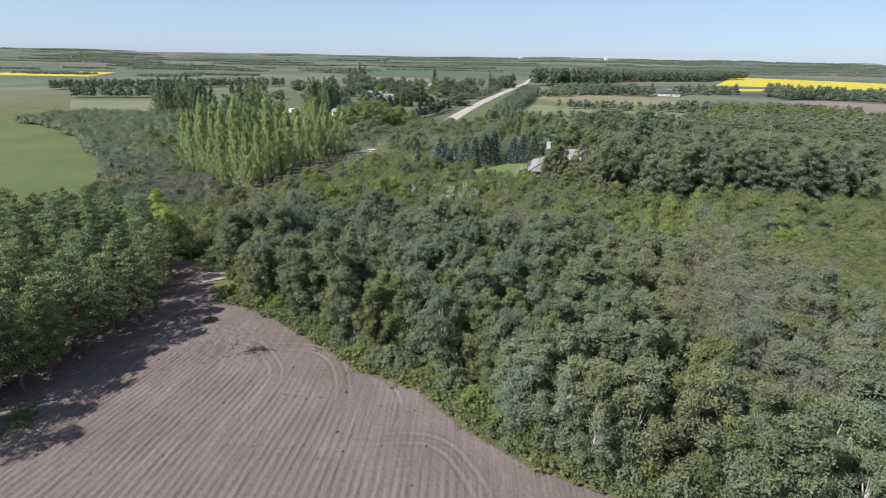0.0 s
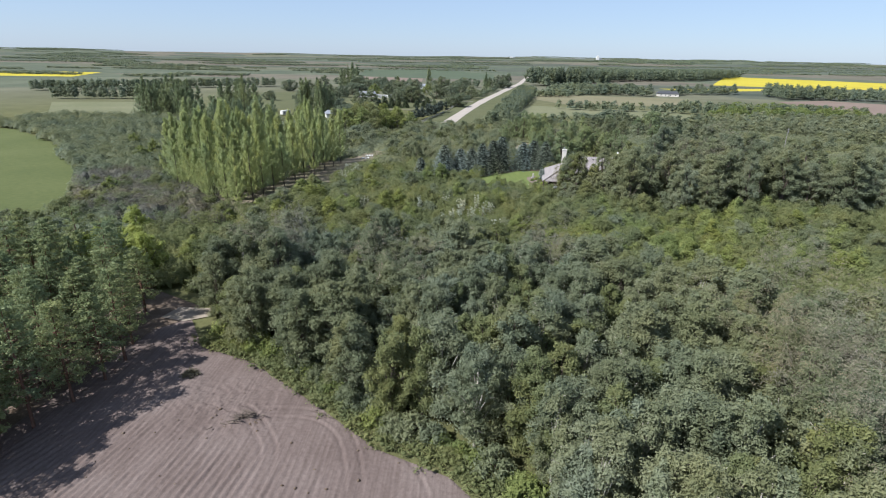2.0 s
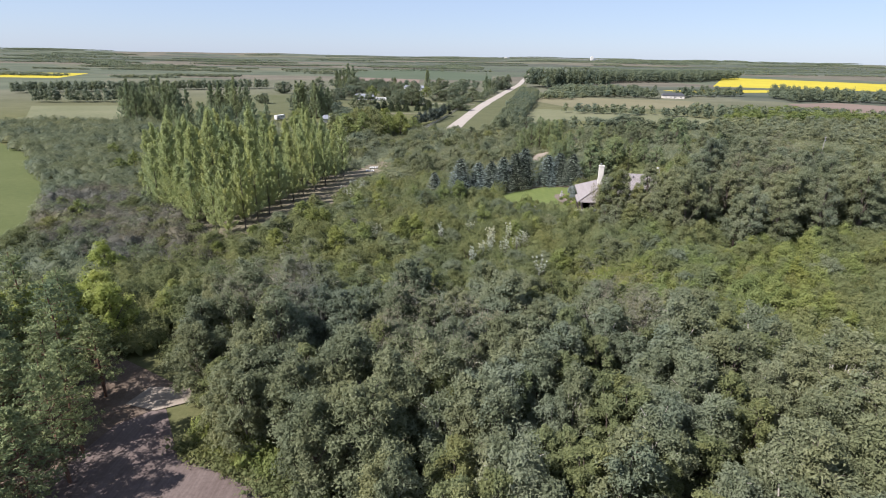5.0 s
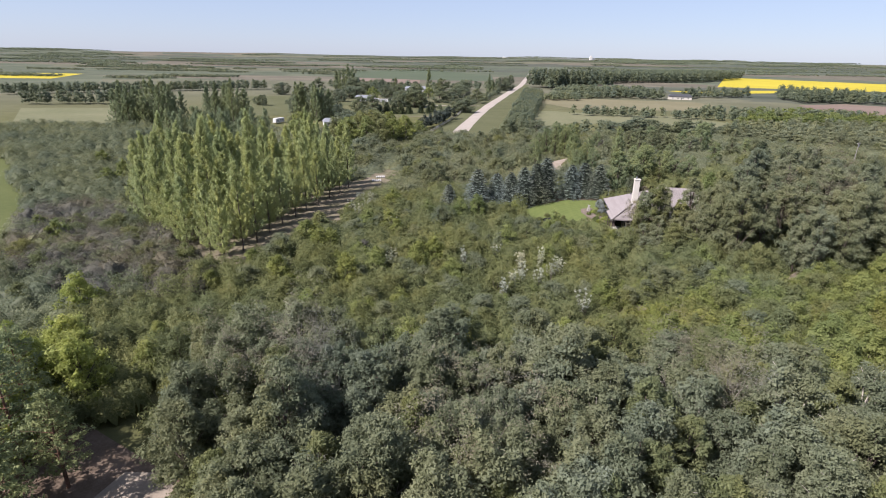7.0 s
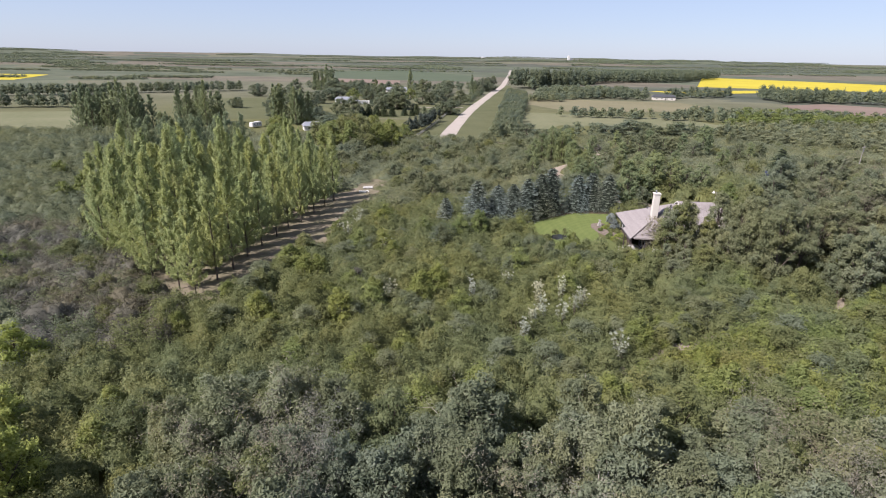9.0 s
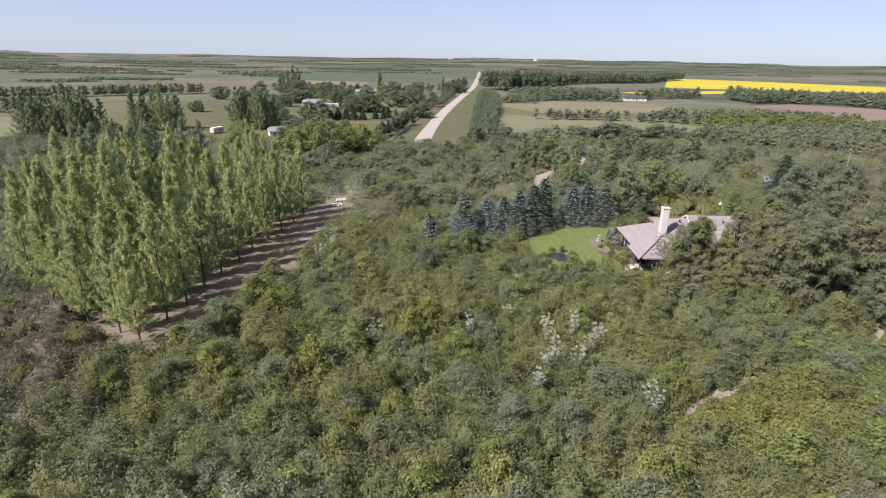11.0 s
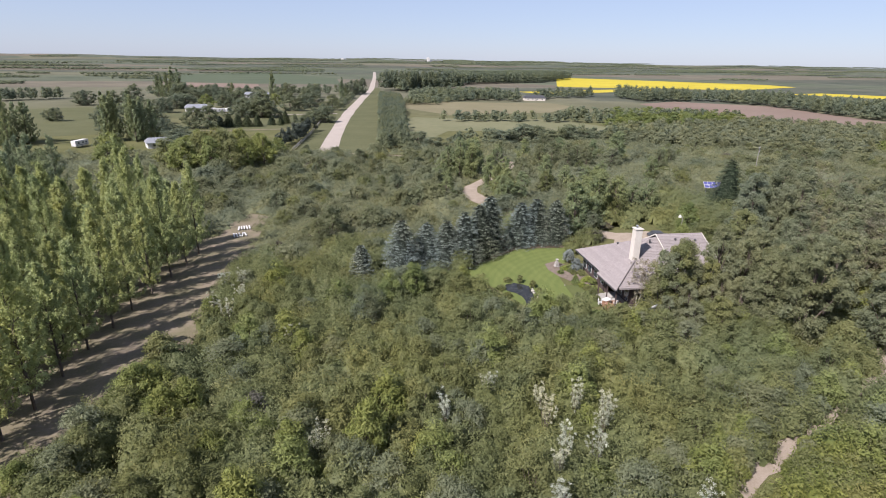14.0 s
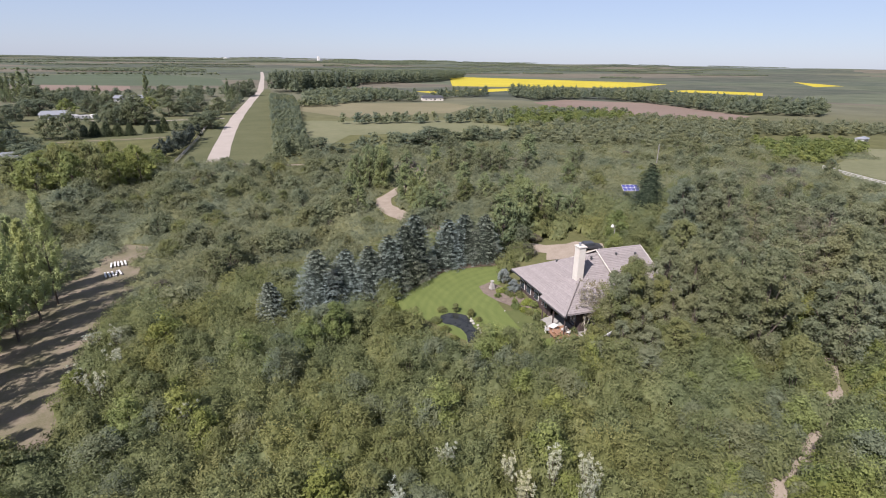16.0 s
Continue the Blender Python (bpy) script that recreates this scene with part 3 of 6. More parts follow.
def spruce(name, label, H, W, leafmat, group="", tone=0.5):
    """A spruce: tiers of drooping boughs round a straight trunk, up to a pointed leader."""
    t = thing(name, label, "tree", group=group)
    V, F = stems([(0, 0, -0.2, 0.02 * H, 0, 0, H * 0.55, 0.011 * H), (0, 0, H * 0.55, 0.011 * H, 0, 0, H, 0.01)], 6)
    add_mesh("trunk", V, [F], BARK, t)
    cen, rad, tn = [], [], []
    z = 0.04 * H
    while z < H * 0.96:
        f = z / H
        r = W / 2 * 1.08 * (1 - f) ** 0.66 * (0.86 + 0.14 * min(1, f * 8)) + 0.08
        n = max(5, int(5 + r * 5.2))
        a0 = RNG.uniform(0, 6)
        for i in range(n):
            a = a0 + 2 * math.pi * i / n + RNG.uniform(-0.16, 0.16)
            L = r * RNG.uniform(0.8, 1.12)
            dz = RNG.uniform(-0.03, 0.03) * H
            bt = tone + RNG.normal() * 0.14
            for q in (0.45, 0.72, 0.98):
                cen.append((math.cos(a) * L * q, math.sin(a) * L * q, z + dz + 0.06 * L - 0.30 * L * q * q + 0.16 * L * max(0, q - 0.7)))
                s = (0.14 + 0.19 * r) * (1.2 - 0.4 * q)
                rad.append((s, s, 0.11 + 0.055 * r))
                # Tone drops towards the trunk: shade between boughs is coloured in; tips pale.
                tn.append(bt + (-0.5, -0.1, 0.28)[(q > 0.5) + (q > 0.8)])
        z += H * 0.066 * (1 - 0.4 * f) + 0.06
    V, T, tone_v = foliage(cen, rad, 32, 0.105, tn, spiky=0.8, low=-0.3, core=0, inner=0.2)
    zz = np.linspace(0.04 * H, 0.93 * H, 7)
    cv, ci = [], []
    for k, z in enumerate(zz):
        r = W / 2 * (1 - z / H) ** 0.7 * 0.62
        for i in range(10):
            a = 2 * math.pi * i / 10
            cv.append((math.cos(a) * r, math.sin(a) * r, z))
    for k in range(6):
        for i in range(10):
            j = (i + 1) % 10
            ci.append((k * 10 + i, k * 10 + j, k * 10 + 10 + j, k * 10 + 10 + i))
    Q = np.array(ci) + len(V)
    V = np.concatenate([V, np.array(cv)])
    # Core cone takes the darkest tone, coloured as shade within the tree.
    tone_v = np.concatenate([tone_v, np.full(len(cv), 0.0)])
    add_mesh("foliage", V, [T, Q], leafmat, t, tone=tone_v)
    return t


def at_ground(x, y, turn=None, s=1.0, sz=None):
    turn = RNG.uniform(0, 360) if turn is None else turn
    return pose(x, y, gz(x, y), 0, 0, turn) @ Matrix.Diagonal((s, s, s if sz is None else sz, 1))


def plant(kinds, places, smin=0.85, smax=1.15):
    """Sets copies of the model trees at the places; the models themselves take the first ones."""
    for i, (x, y) in enumerate(places):
        q = RNG.uniform(smin, smax)
        m = at_ground(x, y, None, q, q * RNG.uniform(0.88, 1.1))
        k = kinds[i % len(kinds)] if i < len(kinds) else kinds[int(RNG.integers(len(kinds)))]
        if i < len(kinds):
            k.matrix_basis = m
        else:
            copy_thing(k, m)


FOREST = [(-41.5, 97), (-36.5, 84), (-28.5, 78.5), (-16.5, 69.5), (-9, 63.2), (-1, 59.7), (4.5, 53), (11, 47.7), (19, 43.6), (28, 36), (44, 30), (66, 36), (62, 60), (50, 78), (36, 90), (24, 100), (0, 106), (-25, 106), (-43, 105)]
woods = [crown_tree("woodland_tree", "grey-green broad-leaved tree in dense woodland", RNG.uniform(10.5, 12.5), RNG.uniform(6, 7.2), 0.10, 36, 400, 0.145, LEAF_WOOD, (BARK, PALEBARK)[_ % 2], RNG.uniform(0.4, 0.65), "woodland trees") for _ in range(6)]
woods.append(crown_tree("woodland_tree", "yellow-green broad-leaved tree in dense woodland", 10.5, 5.0, 0.08, 28, 400, 0.145, LEAF_BUSH, BARK, 0.55, "woodland trees"))
woods.append(crown_tree("woodland_tree", "olive green broad-leaved tree in dense woodland", 11.5, 6.0, 0.08, 30, 400, 0.145, LEAF_BUSH, BARK, 0.4, "woodland trees"))
plant(woods, RNG.permutation(spread(FOREST, 3.9)), 0.85, 1.12)
for x, y, H in ((-61, 101, 9.5), (-58.6, 95.5, 8.5), (-60.5, 104.5, 8), (-71, 123, 6.5), (-64.5, 98, 9.5), (-56, 101, 9), (-57, 92, 9), (-66, 103, 9), (-62, 93, 10), (-68, 98, 9), (-63, 109, 7.5)):
    b = crown_tree("yellow_green_tree", "bright yellow-green leafy tree at the wood's edge", H, 6.6, 0.06, 24, 320, 0.15, LEAF_BRIGHT, BARK, 0.6, "yellow-green trees")
    b.matrix_basis = at_ground(x, y)
DEAD = [(-32.5, 96.9), (-13.6, 83.5), (12.2, 94.6), (-24.5, 82.4), (9.7, 96.5), (42.2, 63.4), (32.0, 46.6), (40.5, 51.2), (-16.1, 104.1), (34.2, 70.4), (12.4, 92.8), (39.9, 56.9), (38.4, 63.8), (-12.3, 83.0), (-30.8, 94.9)]
BEIGE = leaf("beige_thin_leaves", C(.13, .115, .075), C(.21, .19, .13), C(.30, .275, .20))
dead = [bare_tree("bare_tree", "pale dead tree with bare branches", RNG.uniform(10.5, 11.5), "dead trees", depth=4, girth=0.013) for _ in range(3)]
plant(dead, DEAD + [(RNG.uniform(34, 58), RNG.uniform(48, 74)) for _ in range(16)], 0.9, 1.06)
thin = [bare_tree("thin_tree", "thin-leaved beige tree among green woodland", RNG.uniform(13.5, 15), "thin-leaved trees", mat=BARK, depth=4, girth=0.009, leaves=BEIGE) for _ in range(3)]
plant(thin, [(RNG.uniform(30, 60), RNG.uniform(44, 84)) for _ in range(16)] + [(-31, 97), (-29, 92), (13, 93), (10, 97), (-13, 85), (62, 150), (66, 158), (58, 160), (70, 166), (74, 172), (52, 150)], 0.9, 1.1)

PINES = [(-47, 86), (-46, 66), (-47, 56), (-50, 44), (-75, 36), (-100, 60), (-95, 96), (-58, 99)]
pines = [pine("dark green pine with a reddish trunk", RNG.uniform(10.5, 13), RNG.uniform(4.8, 5.8), "pine row") for _ in range(4)]
plant(pines, [(-46.6, 79.5), (-45.2, 75.5), (-45, 71), (-45.8, 66.5), (-47, 62), (-48.3, 58), (-49, 54), (-49.5, 49.5), (-50, 45), (-50.5, 40)] + [tuple(q) for q in RNG.permutation(spread(PINES, 4.5)) if q[0] < -48], 0.95, 1.15)

# planted poplars stand in rows
pops = [poplar("slender light green poplar in a planted row", RNG.uniform(16, 19), RNG.uniform(5.9, 6.9), LEAF_POPLAR, RNG.uniform(0.42, 0.62), "planted poplars", 76, 36, 0.145) for _ in range(6)]
rows = []
for i in range(12):
    for j in range(-4, 20):
        s = j * 6.5 + RNG.normal() * 0.35
        bend = 0.0010 * max(s, 0.0) ** 2
        rows.append((-58.6 + s * 0.13 + bend - i * 4.7 + RNG.normal() * 0.25, 146.5 + s - bend * 0.3 + i * 3.35 + RNG.normal() * 0.25))
rows = [r for r in rows if inside([(-62, 143), (-54, 143), (-48, 190), (-44.5, 207.5), (-52, 222), (-60, 230), (-74, 222), (-104, 204), (-92, 172)], *r)]
plant(pops, rows, 0.85, 1.12)
darkpops = [poplar("dark green mature poplar in a grove", RNG.uniform(20, 24), 9.6, LEAF_DARKPOP, 0.5, "dark poplar grove", 70, 34, 0.17, 0.06) for _ in range(3)]
near_dp = len(spread([(-108, 228), (-86, 222), (-74, 232), (-76, 252), (-102, 258)], 5.5, 0.0))
dp = np.concatenate([spread([(-108, 228), (-86, 222), (-74, 232), (-76, 252), (-102, 258)], 5.5, 0.0) + RNG.normal(size=(near_dp, 2)) * 1.2,
                     spread([(-200, 336), (-166, 338), (-162, 352), (-200, 354)], 5), spread([(-168, 378), (-144, 372), (-140, 386), (-162, 394)], 5),
                     spread([(-112, 382), (-92, 382), (-90, 394), (-110, 394)], 5.0)])
plant(darkpops, dp[:near_dp] + np.array([-5.0, 0.0]), 0.85, 1.0)
stand_far = [poplar("tall dark green poplar across the meadow", 20, 7.6, LEAF_DARKPOP, 0.55, "far dark poplars", 46, 22, 0.28, 0.05) for _ in range(2)]
plant(stand_far, dp[near_dp:], 0.9, 1.12)

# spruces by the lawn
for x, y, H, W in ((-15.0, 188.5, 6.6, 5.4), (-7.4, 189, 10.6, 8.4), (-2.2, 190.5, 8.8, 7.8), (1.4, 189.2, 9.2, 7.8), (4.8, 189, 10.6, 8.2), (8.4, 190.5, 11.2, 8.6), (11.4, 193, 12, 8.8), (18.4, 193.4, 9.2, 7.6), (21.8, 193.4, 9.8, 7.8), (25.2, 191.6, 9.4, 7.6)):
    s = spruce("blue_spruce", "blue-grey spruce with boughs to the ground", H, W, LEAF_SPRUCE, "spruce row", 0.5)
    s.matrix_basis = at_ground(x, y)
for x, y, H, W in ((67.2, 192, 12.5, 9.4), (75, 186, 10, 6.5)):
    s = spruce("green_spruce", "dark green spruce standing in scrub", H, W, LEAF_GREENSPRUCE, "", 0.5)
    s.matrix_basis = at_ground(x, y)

# grove beside the house
GROVE = [(38, 156), (39, 150), (37, 142), (50, 140), (64, 139.5), (80, 141), (94, 142), (112, 148), (108, 157), (88, 161), (72, 168), (58, 171), (47, 166)]
grove = [crown_tree("grove_tree", "large dark broad-leaved tree beside the house", RNG.uniform(13, 16), RNG.uniform(6.2, 7.4), 0.10, 34, 400, 0.16, LEAF_WOOD, BARK, (0.5, 0.62, 0.74, 0.66)[_], "grove by the house") for _ in range(4)]
plant(grove, RNG.permutation(spread(GROVE, 5.7)))
for k, (x, y, q) in enumerate(((52.5, 170.5, 0.95), (55.5, 174, 1.08), (58.5, 176, 1.02), (61, 172.5, 1.12), (64, 176, 1.08), (67, 173, 1.1), (70, 176, 1.05), (74, 171.5, 1.1), (78, 168.5, 1.05), (83, 166, 1.0))):
    copy_thing(grove[k % 4], at_ground(x, y, None, 0.95, q))


# ---- bush ----
def off_limits(x, y):
    r = np.zeros(np.shape(x), bool)
    house = [(20, 160), (41, 158), (43.5, 179), (52, 184), (47, 191.5), (33, 190), (24, 183)]
    beds = [(16.5, 184), (24, 184), (25, 172), (24.5, 160), (19.5, 160), (17, 164.5)]
    spruces = [(-19, 182), (2, 182), (3, 188), (-10, 189), (-19, 190)]
    dishes = [(21, 149), (27, 150), (28, 158.5), (22.5, 158.5)]
    for poly in (spruces, dishes, [(3.5, 164), (9, 162), (9, 179), (3, 182)], [(-10, 187), (31, 187), (31, 198), (10, 200), (-10, 197)], [(17.5, 218), (24.5, 220), (24, 233), (17, 233)], [(67, 194), (82, 194), (80, 206), (69, 206)], FIELD, PLANT, LAWNP, house, beds, [(165, 165), (222, 250), (275, 240), (262, 165)], FOREST, PINES, ribbon(DRIVE, 8.5), ribbon(TRACK, 2.8), NEAR_TRACK, [(-260, 292), (-222, 278), (-175, 240), (-144, 205), (-120, 176), (-104, 150), (-97, 132), (-130, 118), (-260, 110)],
                 [(-27, 336), (12, 324), (30, 340), (60, 400), (-20, 500)]):
        r |= inside(poly, x, y)
    return r


def thicket(name, label, poly, step, hmin, hmax, dens, size, mat, wide=1.0, tone=0.5, lobes=14, cell=0.4, free=False, rough=0.2):
    """A mass of bushes grown together: each a leafy mound with lobes, of its own height and tone."""
    p = spread(poly, step)
    p = p if free else p[~off_limits(p[:, 0], p[:, 1])]
    n = len(p)
    patch = np.array([noise.noise(Vector((x * 0.045, y * 0.045, 3.0))) for x, y in p])
    h = RNG.uniform(hmin, hmax, n) * (1 + 0.3 * patch)
    tn = np.clip(tone + 0.5 * np.array([noise.noise(Vector((x * 0.07, y * 0.07, 9.0))) for x, y in p]) + RNG.normal(size=n) * 0.17, 0, 1)
    R = step * wide * RNG.uniform(0.55, 1.0, n)
    x0, y0 = p.min(0) - 4
    nx, ny = (np.ceil((p.max(0) + 4 - (x0, y0)) / cell).astype(int) + 1)
    Z, tones = np.full((ny, nx), -1.0), np.full((ny, nx), 0.4)

    def stamp(cx, cy, w, low, high, tint):
        i0, i1 = max(0, int((cx - w - x0) / cell)), min(nx, int((cx + w - x0) / cell) + 2)
        j0, j1 = max(0, int((cy - w - y0) / cell)), min(ny, int((cy + w - y0) / cell) + 2)
        X, Y = x0 + np.arange(i0, i1) * cell - cx, y0 + np.arange(j0, j1) * cell - cy
        d = 1 - (X[None] ** 2 + Y[:, None] ** 2) / (w * w)
        z = np.where(d > 0, low + (high - low) * np.sqrt(np.maximum(d, 0)), -1)
        old = Z[j0:j1, i0:i1]
        win = z > old
        old[win] = z[win]
        tones[j0:j1, i0:i1][win] = tint

    for i in range(n):
        stamp(p[i, 0], p[i, 1], R[i], 0.15 * h[i], h[i] * 0.9, tn[i])
        for k in range(lobes):
            a, o = k * 2.4 + RNG.uniform(-0.5, 0.5), RNG.uniform(0.25, 0.92)
            w = R[i] * RNG.uniform(0.16, 0.36)
            top = h[i] * (0.15 + 0.75 * math.sqrt(1 - o * o)) + w * RNG.uniform(0.0, 0.9)
            stamp(p[i, 0] + math.cos(a) * o * R[i], p[i, 1] + math.sin(a) * o * R[i], w, top - 1.3 * w, top, tn[i] + RNG.normal() * 0.09)
    live = Z > 0.15
    GX, GY = np.meshgrid(x0 + np.arange(nx) * cell, y0 + np.arange(ny) * cell)
    G = ground(GX, GY)
    top = np.maximum(Z, 0.0)
    dy, dx = np.gradient(top, cell)
    I = np.arange(nx * ny).reshape(ny, nx)
    q = live[:-1, :-1] & live[1:, :-1] & live[:-1, 1:] & live[1:, 1:]
    Q = np.stack([I[:-1, :-1][q], I[:-1, 1:][q], I[1:, 1:][q], I[1:, :-1][q]], 1)
    used = np.unique(Q)
    back = np.zeros(nx * ny, int)
    back[used] = np.arange(len(used))
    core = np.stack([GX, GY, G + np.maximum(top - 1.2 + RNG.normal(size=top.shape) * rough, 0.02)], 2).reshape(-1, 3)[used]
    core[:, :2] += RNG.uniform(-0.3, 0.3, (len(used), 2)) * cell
    # Core tone lowered by half, painting the shade deep inside the bushes.
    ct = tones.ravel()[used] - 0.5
    # leaves, more of them where a mound is steep
    flat = np.flatnonzero(live)
    steep = np.minimum(np.sqrt(1 + dx ** 2 + dy ** 2), 2.6).ravel()[flat]
    tuft = 7
    m = int(dens * steep.sum() * cell * cell / tuft)
    pick = flat[np.searchsorted(np.cumsum(steep) / steep.sum(), RNG.random(m)).clip(0, len(flat) - 1)]
    ox, oy = RNG.uniform(-0.5, 0.5, m) * cell, RNG.uniform(-0.5, 0.5, m) * cell
    gx, gy = dx.ravel()[pick].clip(-3, 3), dy.ravel()[pick].clip(-3, 3)
    pos = np.stack([GX.ravel()[pick] + ox, GY.ravel()[pick] + oy, (G + top).ravel()[pick] + gx * ox + gy * oy + RNG.uniform(-0.8, 0.25, m)], 1)
    nrm = np.stack([-gx, -gy, np.ones(m)], 1)
    nrm = nrm / np.linalg.norm(nrm, axis=1)[:, None] + RNG.normal(size=(m, 3)) * 0.3
    lt = tones.ravel()[pick] + RNG.normal(size=m) * 0.12
    nrm, lt, pos = np.repeat(nrm, tuft, 0), np.repeat(lt, tuft), np.repeat(pos, tuft, 0)
    m = len(pos)
    off = RNG.normal(size=(m, 3)) * size * np.array([1.5, 1.5, 1.1])
    pos += off
    nrm = nrm + off / (size * 3.0) + RNG.normal(size=(m, 3)) * 0.7
    nrm /= np.linalg.norm(nrm, axis=1)[:, None]
    t = np.cross(nrm, RNG.normal(size=(m, 3)))
    t /= np.linalg.norm(t, axis=1)[:, None]
    b = np.cross(nrm, t)
    s = (size * RNG.uniform(0.6, 1.4, m))[:, None]
    V = np.stack([pos - t * s * 0.8 + b * s * 0.45, pos - t * s * 0.8 - b * s * 0.45, pos + t * s], 1).reshape(-1, 3)
    T = np.arange(3 * m).reshape(-1, 3)
    lt = np.repeat(np.clip(lt + RNG.normal(size=m) * 0.08, -0.3, 1.3), 3)
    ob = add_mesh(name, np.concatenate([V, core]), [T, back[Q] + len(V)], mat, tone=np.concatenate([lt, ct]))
    return tagged(ob, label, "shrubs", kind="stuff")


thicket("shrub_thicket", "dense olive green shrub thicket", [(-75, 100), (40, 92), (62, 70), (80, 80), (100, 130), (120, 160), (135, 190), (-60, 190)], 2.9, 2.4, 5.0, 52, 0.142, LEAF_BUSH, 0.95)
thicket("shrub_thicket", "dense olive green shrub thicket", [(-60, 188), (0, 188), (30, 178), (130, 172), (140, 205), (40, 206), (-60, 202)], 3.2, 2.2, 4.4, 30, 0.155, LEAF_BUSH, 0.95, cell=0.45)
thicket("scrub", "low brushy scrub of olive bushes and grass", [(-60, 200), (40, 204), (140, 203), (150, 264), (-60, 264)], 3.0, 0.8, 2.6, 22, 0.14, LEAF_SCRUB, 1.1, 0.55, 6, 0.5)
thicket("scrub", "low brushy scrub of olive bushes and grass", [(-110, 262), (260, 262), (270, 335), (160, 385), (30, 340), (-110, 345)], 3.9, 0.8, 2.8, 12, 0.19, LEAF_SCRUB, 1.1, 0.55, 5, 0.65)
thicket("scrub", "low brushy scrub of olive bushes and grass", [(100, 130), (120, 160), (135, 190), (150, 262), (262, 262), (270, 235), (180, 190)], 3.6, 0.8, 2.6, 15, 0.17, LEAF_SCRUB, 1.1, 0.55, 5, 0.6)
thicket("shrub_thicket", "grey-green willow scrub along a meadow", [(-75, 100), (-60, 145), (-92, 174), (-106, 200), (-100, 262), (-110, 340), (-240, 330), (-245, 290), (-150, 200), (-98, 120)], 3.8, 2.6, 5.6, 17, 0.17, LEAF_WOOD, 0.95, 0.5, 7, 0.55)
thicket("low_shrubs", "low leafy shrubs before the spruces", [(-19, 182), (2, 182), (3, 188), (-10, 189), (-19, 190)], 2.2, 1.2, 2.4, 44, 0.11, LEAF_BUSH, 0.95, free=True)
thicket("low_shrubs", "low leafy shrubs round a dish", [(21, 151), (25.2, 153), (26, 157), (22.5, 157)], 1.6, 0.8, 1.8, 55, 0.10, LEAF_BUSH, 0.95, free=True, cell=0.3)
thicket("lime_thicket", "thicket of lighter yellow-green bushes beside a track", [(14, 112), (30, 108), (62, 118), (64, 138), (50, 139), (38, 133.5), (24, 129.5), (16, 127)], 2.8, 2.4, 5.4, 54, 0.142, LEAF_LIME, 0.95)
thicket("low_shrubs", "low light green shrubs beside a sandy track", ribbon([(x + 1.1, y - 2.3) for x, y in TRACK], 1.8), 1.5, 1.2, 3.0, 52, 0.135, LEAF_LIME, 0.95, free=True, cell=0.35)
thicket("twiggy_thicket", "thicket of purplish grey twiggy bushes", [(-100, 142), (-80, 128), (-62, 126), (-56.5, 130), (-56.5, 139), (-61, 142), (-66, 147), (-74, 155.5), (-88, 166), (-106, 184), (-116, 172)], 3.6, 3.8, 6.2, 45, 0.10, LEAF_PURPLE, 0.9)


def bush(name, label, H, W, mat, tone=0.5, group="", per=110, size=0.16):
    """A leafy bush: stems from one foot, a dome of leaf clumps of uneven height."""
    t = thing(name, label, "bush", group=group)
    segs = []
    n = 13
    cen, rad, tn = [], [], []
    for i in range(n):
        a = 2.4 * i + RNG.uniform(-0.4, 0.4)
        f = math.sqrt(i / n)
        r = W * 0.40 * f
        q = W * RNG.uniform(0.14, 0.23)
        c = (math.cos(a) * r, math.sin(a) * r, H * (0.86 - 0.42 * f * f) * RNG.uniform(0.86, 1.1) - q * 0.6)
        cen.append(c)
        rad.append((q, q, q * RNG.uniform(0.8, 1.2)))
        tn.append(tone + RNG.normal() * 0.13)
        if i % 2 == 0:
            segs.append((0, 0, -0.2, 0.05, *c, 0.02))
    for i in range(6):
        a = 1.05 * i
        cen.append((math.cos(a) * W * 0.36, math.sin(a) * W * 0.36, H * 0.26))
        rad.append((W * 0.19, W * 0.19, H * 0.24))
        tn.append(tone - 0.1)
    V, F = stems(segs)
    add_mesh("stem", V, [F], BARK, t)
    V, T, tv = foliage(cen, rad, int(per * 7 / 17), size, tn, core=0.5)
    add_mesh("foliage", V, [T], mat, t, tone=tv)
    return t


def silver_bush(H, W):
    """A loose bush of upright silvery sprays."""
    t = thing("silver_bush", "silvery grey-leaved bush among green shrubs", "bush", group="silver bushes")
    segs, cen, rad, tn = [], [], [], []
    for i in range(9):
        a, r = 2.4 * i + RNG.uniform(-0.5, 0.5), W * RNG.uniform(0.1, 0.62)
        top = np.array([math.cos(a) * r, math.sin(a) * r, H * RNG.uniform(0.72, 1.0)])
        segs.append((0, 0, -0.2, 0.05, *(top * np.array([1, 1, 0.95])), 0.012))
        for k in range(4):
            cen.append(top * np.array([1, 1, 1]) * (1 - 0.13 * k) + RNG.normal(size=3) * 0.1)
            q = RNG.uniform(0.16, 0.34)
            rad.append((q, q, q * 1.3))
            tn.append(0.7 - 0.12 * k + RNG.normal() * 0.15)
    V, F = stems(segs, 4)
    add_mesh("stem", V, [F], BARK, t)
    V, T, tv = foliage(cen, rad, 46, 0.075, tn, core=0, inner=0.2, spiky=1.0)
    add_mesh("foliage", V, [T], LEAF_SILVER, t, tone=tv)
    return t


